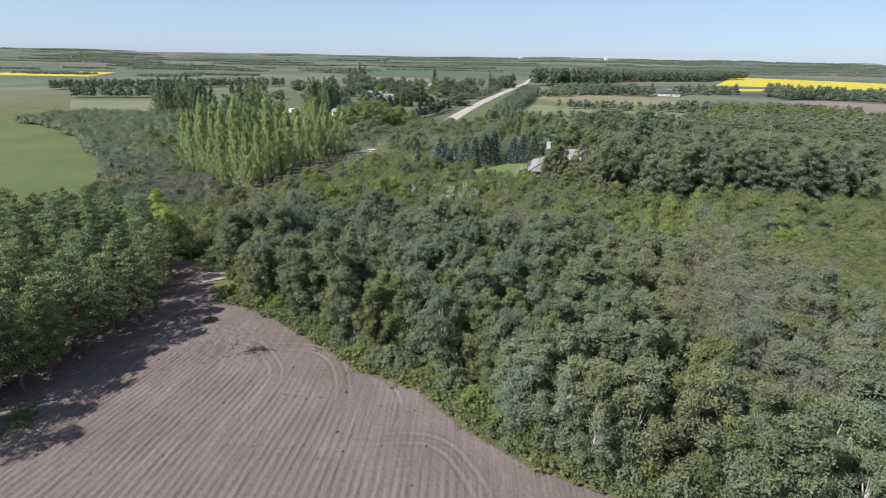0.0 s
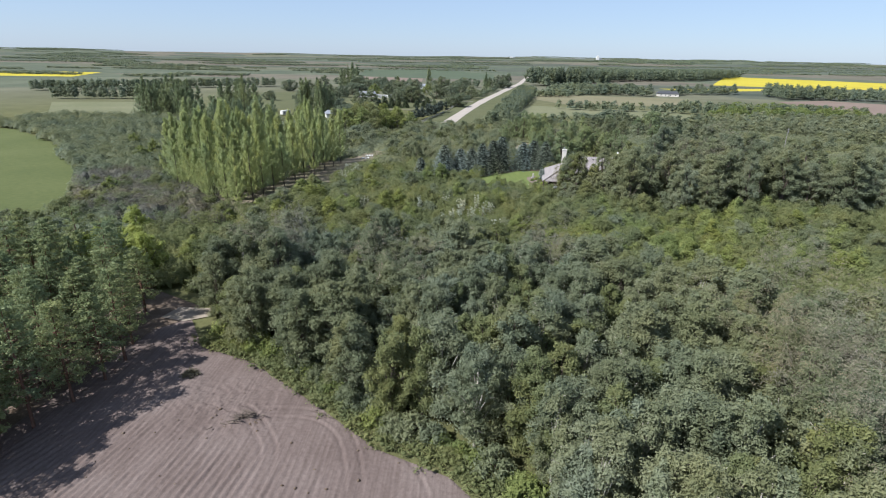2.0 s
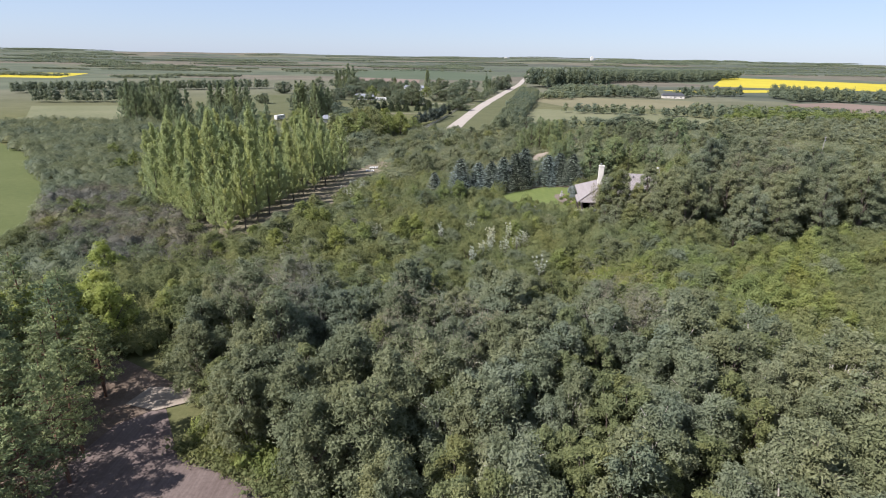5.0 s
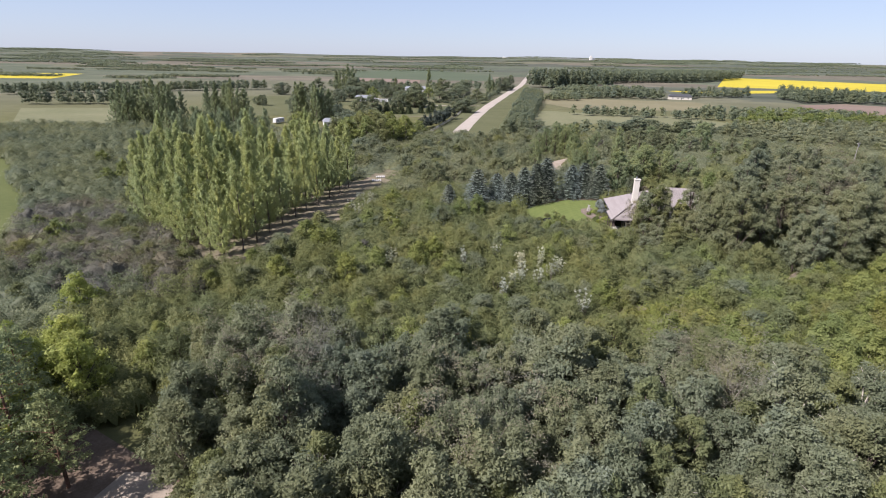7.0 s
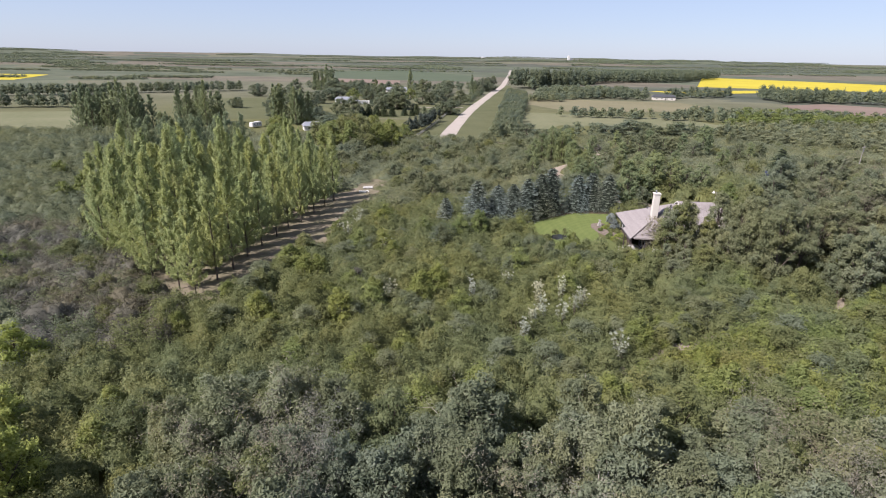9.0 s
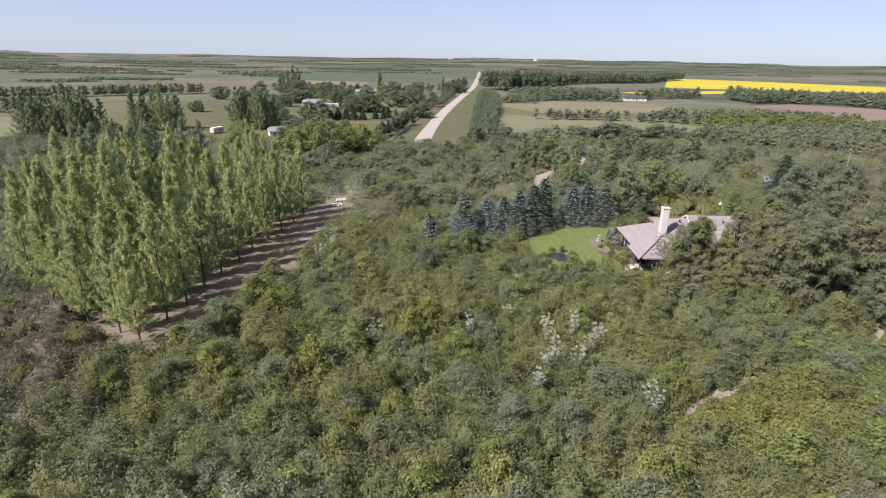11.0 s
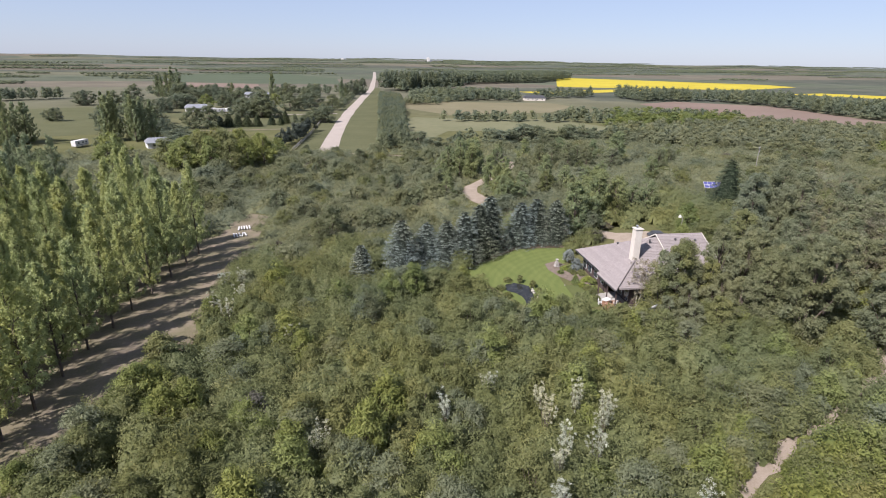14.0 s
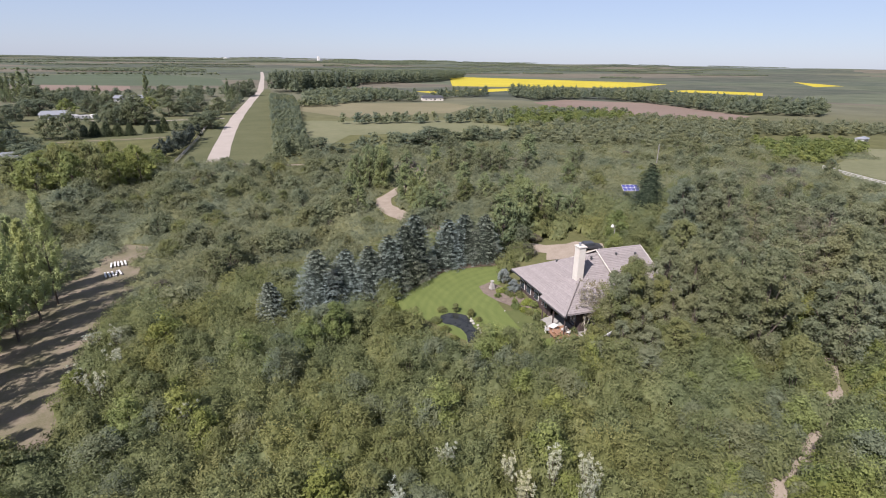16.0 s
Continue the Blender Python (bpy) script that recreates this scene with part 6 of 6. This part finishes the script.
def farm_house(x, y, turn, w, d, h, roofmat, wallmat, label, name="house", rise=2.2, windows=4):
    t = thing(name, label, "house" if name == "house" else "shed", (x, y, gz(x, y)), turn)
    for lo, hi in (((-w / 2, -d / 2, -0.3), (w / 2, -d / 2 + 0.2, h)), ((-w / 2, d / 2 - 0.2, -0.3), (w / 2, d / 2, h)), ((-w / 2, -d / 2 + 0.2, -0.3), (-w / 2 + 0.2, d / 2 - 0.2, h)), ((w / 2 - 0.2, -d / 2 + 0.2, -0.3), (w / 2, d / 2 - 0.2, h))):
        part("wall", boxed(lo, hi), wallmat, t)
    for s in (-1, 1):
        o = 0.5
        part("roof", slab([(-w / 2 - o, s * (d / 2 + o), h - 0.1), (w / 2 + o, s * (d / 2 + o), h - 0.1), (w / 2 + o - d * 0.18, 0, h + rise), (-w / 2 - o + d * 0.18, 0, h + rise)], 0.15), roofmat, t)
    for s in (-1, 1):
        part("roof_end", slab([(s * (w / 2 + 0.5), -d / 2 - 0.5, h - 0.1), (s * (w / 2 + 0.5), d / 2 + 0.5, h - 0.1), (s * (w / 2 + 0.5 - d * 0.18), 0, h + rise - 0.01)], 0.15), roofmat, t)
    for i in range(windows):
        window_in(t, -w / 2 + w * (i + 0.7) / (windows + 0.4), -d / 2, 0.9, 1.3, 1.2, 'y')
    part("door", boxed((w * 0.02, -d / 2 - 0.05, 0), (w * 0.02 + 0.95, -d / 2 + 0.02, 2.05), 0.01), DARKMETAL, t)


farm_house(-92, 540, 12, 17, 10, 3.0, GREYMETAL, WHITE, "farmhouse with a pale grey roof among trees")
farm_house(-84, 363, 20, 9, 7, 2.6, GREYMETAL, WHITE, "small shed with a pale grey metal roof", "shed", 1.8, 2)
farm_house(-57, 690, 8, 24, 10, 3.4, GREYMETAL, WHITE, "long white farm building behind trees", "shed", 2.2, 6)
farm_house(226, 640, -12, 22, 11, 3.2, DARKMETAL, STUCCO, "distant brown-roofed farmhouse in a garden")
farm_house(150, 700, 0, 12, 8, 3.0, GREYMETAL, STUCCO, "distant grey farm shed", "shed", 1.8, 2)
farm_house(325, 278, 10, 7, 4.5, 2.2, GREYMETAL, WHITE, "small white shed at a pasture's edge", "shed", 1.0, 2)


def trailer(x, y, turn, L=7.5, label="white camping trailer parked on grass"):
    t = thing("camping_trailer", label, "trailer", (x, y, gz(x, y)), turn, "camping trailers")
    part("body", boxed((-L / 2, -1.2, 0.6), (L / 2, 1.2, 3.1), 0.18), WHITE, t)
    for k in (-0.28, 0.05, 0.3):
        part("window", boxed((L * k - 0.5, -1.225, 1.7), (L * k + 0.5, -1.19, 2.4)), GLASS, t)
    part("stripe", boxed((-L / 2 + 0.2, -1.22, 1.15), (L / 2 - 0.2, -1.195, 1.35)), DARKMETAL, t)
    part("drawbar", boxed((L / 2 - 0.05, -0.08, 0.5), (L / 2 + 1.2, 0.08, 0.62)), DARKMETAL, t)
    for s in (-1.05, 1.05):
        part("wheel", rod(bmesh.new(), (-0.3, s - 0.12, 0.36), (-0.3, s + 0.12, 0.36), 0.36, 0.36, 14), DARKMETAL, t)


trailer(-76, 527, 15)
trailer(-82, 532, 25, 6.5)
trailer(-70, 530, 60, 6)
trailer(-116.5, 369, 70, 8, "tall white trailer parked by dark poplars")
sheet("road_lane", ribbon(dense([(-78, 522), (-45, 509), (-19, 508), (8, 512)], 8), 3.4, 0.2), GRAVEL, 0.08, 0, "pale gravel farm lane", "lane")
sheet("road_lane", ribbon(dense([(-75, 420), (-40, 421), (-11, 425)], 8), 3.0, 0.2), DRYGRASS, 0.08, 0, "dry grass farm lane", "lane")
sheet("ground_field", [(-187, 1043), (-258, 1477), (-74, 1644), (71, 1270), (54, 990), (-70, 1000)], CROP, 0.09, 0, "green crop field on the plain", "field")
sheet("ground_field", [(-187, 1030), (-70, 992), (-63, 860), (-157, 895)], SOIL_FAR, 0.09, 0, "bare pinkish field on the plain", "field")
sheet("ground_field", [(-110, 500), (-60, 480), (-20, 440), (-16, 500), (-40, 560), (-90, 580)], VERGE, 0.06, 0, "mown green lawn of a farmyard", "lawn")
sheet("ground_field", [(-120, 430), (-60, 412), (-22, 420), (-26, 470), (-70, 480)], VERGE, 0.055, 0, "pale grass of a farmyard", "grass")
belt("spruce_row", "row of spruces behind a board fence", [[(-34, 348), (-29, 346), (-12, 412), (-18, 414)]], 4.6, 6, 9, LEAF_SPRUCE, 0.3, 110, 0.42, 0.4)


def elevator(x, y, w, h, label):
    t = thing("grain_elevator", label, "elevator", (x, y, 28))
    part("tower", boxed((-w / 2, -w / 2, -10), (w / 2, w / 2, h), 0.3), WHITE, t)
    part("headhouse", boxed((-w / 4, -w / 3, h), (w / 4, w / 3, h + h * 0.25), 0.2), WHITE, t)
    part("annex", boxed((w / 2, -w / 2, -10), (w * 1.6, w / 2, h * 0.55), 0.2), GREYMETAL, t)


elevator(844, 3600, 16, 22, "far white grain elevator on the horizon")
elevator(330, 3900, 20, 10, "far pale farm buildings on the horizon")

# trees that rise out of the scrub
scrub = [crown_tree("scrub_tree", "rounded grey-green tree rising from scrub", RNG.uniform(5.5, 8.5), RNG.uniform(4.6, 6.4), 0.06, 22, 210, 0.15, (LEAF_WOOD, LEAF_BUSH)[k % 2], BARK, RNG.uniform(0.3, 0.55), "scrub trees") for k in range(6)]
places = [(-32, 259), (-18, 248), (14.6, 246), (0, 259), (-48, 276), (-44, 244), (31.5, 233), (34, 284), (40, 226), (40, 201), (43, 197), (34, 192.5), (70, 223), (31, 268), (36, 276), (28, 258), (30, 246), (44, 207)]
while len(places) < 90:
    x, y = RNG.uniform(-60, 220), RNG.uniform(200, 335)
    if not off_limits(np.array([x]), np.array([y]))[0] and not (12 < x < 31 and 200 < y < 250) and not (-50 < x < -31 and 200 < y < 241):
        places.append((x, y))
plant(scrub, places, 0.6, 1.2)
round_shrubs = [bush("round_shrub", ("dark olive rounded shrub in scrub", "grey-green rounded shrub in scrub")[k % 2], RNG.uniform(3.2, 4.4), RNG.uniform(4.5, 6.5), (LEAF_BUSH, LEAF_SCRUB, LEAF_SCRUB, LEAF_WOOD)[k], RNG.uniform(0.35, 0.55), "rounded shrubs", 300, 0.145) for k in range(4)]
spots = [(26.5, 209), (24.5, 213.5), (27.5, 213), (23, 218), (26, 219), (29, 204), (31.5, 199), (27, 204), (33.5, 195)]
while len(spots) < 210:
    x, y = RNG.uniform(-58, 230), RNG.uniform(196, 335)
    if not off_limits(np.array([x]), np.array([y]))[0] and not (14 < x < 31 and 222 < y < 246) and not (-50 < x < -31 and 200 < y < 241):
        spots.append((x, y))
while len(spots) < 330:
    x, y = RNG.uniform(-58, 32), RNG.uniform(202, 338)
    if not off_limits(np.array([x]), np.array([y]))[0] and not (14 < x < 31 and 222 < y < 246) and not (-50 < x < -31 and 200 < y < 241):
        spots.append((x, y))
plant(round_shrubs, spots, 0.6, 1.45)
twiggy = [bush("twiggy_bush", "grey-brown twiggy bush in the scrub", RNG.uniform(3, 4), RNG.uniform(4, 6), LEAF_PURPLE, 0.4, "twiggy bushes", 340, 0.11) for _ in range(2)]
twigs = [(33, 189), (38.5, 193.5), (29, 197), (52, 290), (46, 296), (-4, 198), (-10, 197)]
while len(twigs) < 34:
    x, y = RNG.uniform(-50, 190), RNG.uniform(196, 320)
    if not off_limits(np.array([x]), np.array([y]))[0]:
        twigs.append((x, y))
plant(twiggy, twigs, 0.6, 1.3)
dark = [crown_tree("driveway_tree", "dark green bushy tree beside the driveway", RNG.uniform(7.5, 9), RNG.uniform(4.8, 5.8), 0.05, 24, 230, 0.14, LEAF_PINE, BARK, RNG.uniform(0.35, 0.5), "driveway trees") for _ in range(3)]
plant(dark, [(27.5, 236), (31, 238), (34.5, 243), (31, 263), (27, 266), (33.5, 272), (37, 279), (29, 258), (41, 229), (45, 225), (49, 222), (43, 205), (47, 203), (70, 223), (39, 199), (36, 195), (52, 199), (16, 248), (58, 229), (31, 194), (35, 197), (24, 265.5), (30.6, 271), (34.8, 266.7), (48, 284), (15, 237), (29.5, 229.5), (55.5, 277), (61, 275), (66, 270), (72, 268), (78, 268), (80, 256.5), (94.6, 251), (64, 262), (84, 262)], 0.8, 1.15)
stand([crown_tree("driveway_tree", "tall dark tree beside the driveway", 12, 6, 0.06, 28, 300, 0.14, LEAF_PINE, BARK, RNG.uniform(0.35, 0.5), "driveway trees") for _ in range(3)],
      [(22.9, 263, 11, 5), (26, 260.5, 13.5, 5.5), (29, 263.5, 12, 5), (32.5, 265.5, 11.5, 5.5), (25.6, 223, 8.5, 4.6), (25.8, 227.5, 9, 4.4), (18.6, 254, 10, 5), (27.5, 226.5, 8, 5), (31, 222.5, 7.5, 5.5), (26.8, 221.5, 6.5, 4.6), (39.8, 201.5, 10.5, 6), (44.2, 199.5, 9.5, 6), (40.1, 206, 8.5, 5.6), (48.2, 199.2, 7, 5), (36.8, 203, 7.5, 5)], 12.0, 6.0)
stand([crown_tree("scrub_tree", "grey-green tree standing tall in the scrub", 10, 6, 0.06, 26, 260, 0.15, LEAF_WOOD, BARK, 0.5, "scrub trees") for _ in range(2)],
      [(55, 263, 8.5, 6), (58.7, 261, 9.5, 6.5), (61.8, 255.5, 10.5, 6), (66, 257, 8, 6), (68.2, 254.8, 9, 5.5), (71.9, 246, 7.5, 6), (81.2, 235, 9, 4.6), (76, 251, 7, 5.5)], 10.0, 6.0)
near_house = [crown_tree("yard_tree", "leafy grey-green tree in front of the house", 12, RNG.uniform(5.8, 6.4), 0.05, 30, 420, 0.14, (LEAF_WOOD, LEAF_BUSH, LEAF_WOOD)[_], BARK, 0.72, "trees in front of the house") for _ in range(3)]
for k, (x, y, top, wide) in enumerate(((25.8, 157.8, 11.8, 5.2), (27.4, 157.3, 12.9, 6.0), (29.4, 158.2, 12.9, 5.8), (38.5, 156, 13, 6.6), (41.5, 158.5, 13.5, 6.6), (44, 163, 13, 6.6), (37, 150.5, 12, 6.6), (25.6, 155.6, 5.6, 4.0), (20.2, 154.4, 4.6, 3.4), (17.8, 155.6, 5.0, 3.8),
                                 (23.8, 149.6, 4.6, 4.6), (27.0, 152.0, 6.0, 4.6), (31.6, 157.4, 8.6, 4.6), (33.2, 157.0, 9.0, 5.0), (35.6, 158.4, 13.2, 6.2), (31.5, 154.2, 7.2, 5.0), (33.8, 155.0, 8.4, 5.6), (30, 150.5, 6.6, 5.0), (34.5, 152.0, 8.4, 5.4), (28.2, 155.0, 7.6, 4.8))):
    m = at_ground(x, y, None, wide / 6.1, top / 12.0)
    if k < 3:
        near_house[k].matrix_basis = m
    else:
        copy_thing(near_house[(0, 1, 2, 0)[k % 4]], m)

low = spread([(165, 168), (222, 248), (208, 205), (190, 172)], 3.0)
V, T, t = foliage(np.stack([low[:, 0], low[:, 1], ground(low[:, 0], low[:, 1]) + 0.4], 1), np.tile([1.6, 1.6, 0.5], (len(low), 1)), 70, 0.2, np.clip(0.5 + RNG.normal(size=len(low)) * 0.2, 0, 1), core=0)
tagged(add_mesh("low_scrub", V, [T], LEAF_SCRUB, tone=t), "knee-high scrub before a white fence", "shrubs", kind="stuff")

# weeds along the field's edge
def weeds(line, width, n, hmin, hmax, label):
    p = np.array(dense(line, 0.5))
    i = RNG.integers(len(p), size=n)
    x, y = p[i, 0] + RNG.normal(size=n) * width, p[i, 1] + RNG.normal(size=n) * width
    h = RNG.uniform(hmin, hmax, n)
    V, T, t = foliage(np.stack([x, y, h * 0.5], 1), np.stack([h * 0.6, h * 0.6, h * 0.5], 1), 26, 0.13, np.clip(RNG.normal(size=n) * 0.2 + 0.45, 0, 1), core=0.4)
    tagged(add_mesh("weeds", V, [T], LEAF_BUSH, tone=t), label, "weeds", kind="stuff")


weeds([(-37.5, 81), (-28.5, 77), (-17.2, 68.4), (-9.6, 62), (-2, 58.6), (4, 52), (10.3, 46.6), (18, 43), (26, 36)], 0.9, 900, 0.4, 1.7, "bright green weeds along the field's edge")
edge = [bush("edge_bush", "bright green leafy bush at the edge of the woodland", RNG.uniform(2.0, 3.2), RNG.uniform(2.4, 3.4), (LEAF_LIME, LEAF_BUSH, LEAF_WOOD)[k], 0.4, "woodland edge bushes", 130, 0.14) for k in range(3)]
rim = []
for x, y in dense([(-36, 82.2), (-28, 78.2), (-16.6, 69.6), (-9, 63.2), (-1.2, 60), (5, 53.2), (11.3, 48), (19, 44.2), (27, 37.5)], 1.25):
    rim += [(x + 0.6 + RNG.normal() * 0.4, y + 0.4 + RNG.normal() * 0.4)]
plant(edge, rim, 0.55, 1.2)
weeds([(-45.5, 50), (-44.5, 47)], 0.7, 40, 0.4, 1.1, "bright green weeds under pines")
sheet("ground_litter", [(-46, 84), (-40, 90), (-58, 100), (-96, 97), (-101, 60), (-76, 34), (-57, 40), (-53, 50), (-49.5, 62), (-47.5, 76)], LITTER, 0.10, 0, "brown needle litter under pines", "litter")


# furrowed soil with a smooth headland
def furrows():
    step = 0.17
    xs, ys = np.arange(-47, 21, step), np.arange(33, 80, step)
    X, Y = np.meshgrid(xs, ys)
    edge = np.array([(-37, 79.5), (-28.5, 76), (-17.7, 67.2), (-10.1, 60.7), (-2.6, 57.2), (3.0, 50.7), (9.7, 45.3), (17, 42), (24, 36)])
    far = np.full(X.shape, 1e9)
    for (x0, y0), (x1, y1) in zip(edge[:-1], edge[1:]):
        k = np.clip(((X - x0) * (x1 - x0) + (Y - y0) * (y1 - y0)) / ((x1 - x0) ** 2 + (y1 - y0) ** 2), 0, 1)
        far = np.minimum(far, np.hypot(X - x0 - k * (x1 - x0), Y - y0 - k * (y1 - y0)))
    amp = np.clip((far - 5.5 + 1.5 * np.sin(X * 0.3)) / 4.0, 0, 1) * np.clip((69 - Y) / 12, 0.08, 1) * (0.7 + 0.3 * np.sin(X * 0.4 + Y * 0.15) * np.sin(Y * 0.31))
    aim = np.radians(np.interp(X, (-42, -30, -18, -4), (17, 7, 3, -3.5)))
    u = X - (Y - 46) * np.tan(aim) + 0.5 * np.sin(Y * 0.07 + X * 0.03) + 0.18 * np.sin(Y * 0.23 + X * 0.1)
    lane = np.floor(u / 0.86)
    Z = 0.075 + amp * (0.075 + 0.035 * np.sin(lane * 2.7) * np.sin(lane * 1.3 + Y * 0.2)) * np.sin(u * 2 * math.pi / 0.86) + 0.022 * RNG.normal(size=X.shape) + 0.05 * np.sin(X * 0.21 + 1) * np.sin(Y * 0.17)
    rr = np.hypot(X + 25.8, Y - 64.5)
    Z += 0.35 * np.exp(-(rr / 1.6) ** 2) + 0.25 * np.exp(-(np.hypot(X + 34.3, Y - 70) / 2.2) ** 2)
    for cx, cy, r0 in ((-22, 56, 9.6), (-22, 56, 11.2), (-30, 58, 8.2), (-30, 58, 9.7), (-18, 52, 13.5), (-4, 40, 8.0), (-4, 40, 9.5)):
        turn = np.arctan2(Y - cy, X - cx)
        r = np.hypot(X - cx, Y - cy) - r0 - 0.3 * np.sin(turn * 5 + cx)
        Z += np.clip(np.sin(turn * 1.3 + 0.4), 0, 1) * (0.07 * np.exp(-((r - 0.3) / 0.16) ** 2) - 0.11 * np.exp(-(r / 0.2) ** 2))
    rough = np.exp(-(np.hypot(X + 29, (Y - 67) * 1.2) / 6.0) ** 2)
    Z += rough * 0.10 * (np.sin(X * 3.1 + 2 * np.sin(Y * 1.7)) * np.sin(Y * 2.7 + 1.5 * np.sin(X * 1.3)) + 0.5 * RNG.normal(size=X.shape))
    Z += 0.05
    n, m = X.shape
    I = np.arange(n * m).reshape(n, m)
    keep = inside(FIELD, X, Y)
    q = keep[:-1, :-1] & keep[1:, :-1] & keep[:-1, 1:] & keep[1:, 1:]
    Q = np.stack([I[:-1, :-1][q], I[:-1, 1:][q], I[1:, 1:][q], I[1:, :-1][q]], 1)
    V = np.stack([X.ravel(), Y.ravel(), Z.ravel()], 1)
    used = np.unique(Q)
    back = np.zeros(len(V), int)
    back[used] = np.arange(len(used))
    tagged(add_mesh("ground_furrows", V[used], [back[Q]], SOIL, smooth=True), "furrowed brown soil of a ploughed field", "field", kind="structure")


furrows()


def clods():
    V, T, k = [], [], 0
    for i in range(260):
        x, y = RNG.uniform(-44, 14), RNG.uniform(36, 74)
        if i < 90:
            x, y = -25.8 + RNG.normal() * 1.3, 64.5 + RNG.normal() * 0.8
        if not inside(FIELD, x, y):
            continue
        s = RNG.uniform(0.05, 0.2)
        V.append(ICO_V * s * RNG.uniform(0.6, 1.3, (len(ICO_V), 1)) * np.array([1, 1, 0.7]) + np.array([x, y, 0.16]))
        T.append(ICO_F + len(ICO_V) * k)
        k += 1
    tagged(add_mesh("soil_clods", np.concatenate(V), [np.concatenate(T)], LITTER), "dark clods of earth on ploughed soil", "clods", kind="stuff")
    t = thing("brush_pile", "heap of dark dead branches on bare soil", "brush")
    for _ in range(60):
        a = RNG.uniform(0, 6.28)
        f = RNG.normal() * 0.8
        p = np.array([-25.6 + f, 64.4 + f * 0.55 + RNG.normal() * 0.3, 0.3 + RNG.uniform(0, 0.45) * math.exp(-f * f)])
        q = p + np.array([math.cos(a), math.sin(a) * 0.6, RNG.uniform(-0.1, 0.4)]) * RNG.uniform(0.5, 1.3)
        V, F = stems([(*p, 0.07, *q, 0.025)], 5)
        add_mesh("branch", V, [F], BARK, t)


clods()
heap = bush("twig_heap", "brown heap of dry twigs on bare soil", 0.9, 2.4, BEIGE, 0.1, "", 60, 0.1)
heap.matrix_basis = pose(-35.2, 72.6, 0.1)
sheet("ground_sand", [(-47, 87.5), (-43, 86.5), (-39.5, 88.5), (-41, 91), (-46, 91)], SAND, 0.14, 0, "pale sandy patch at the field's tip", "sand")
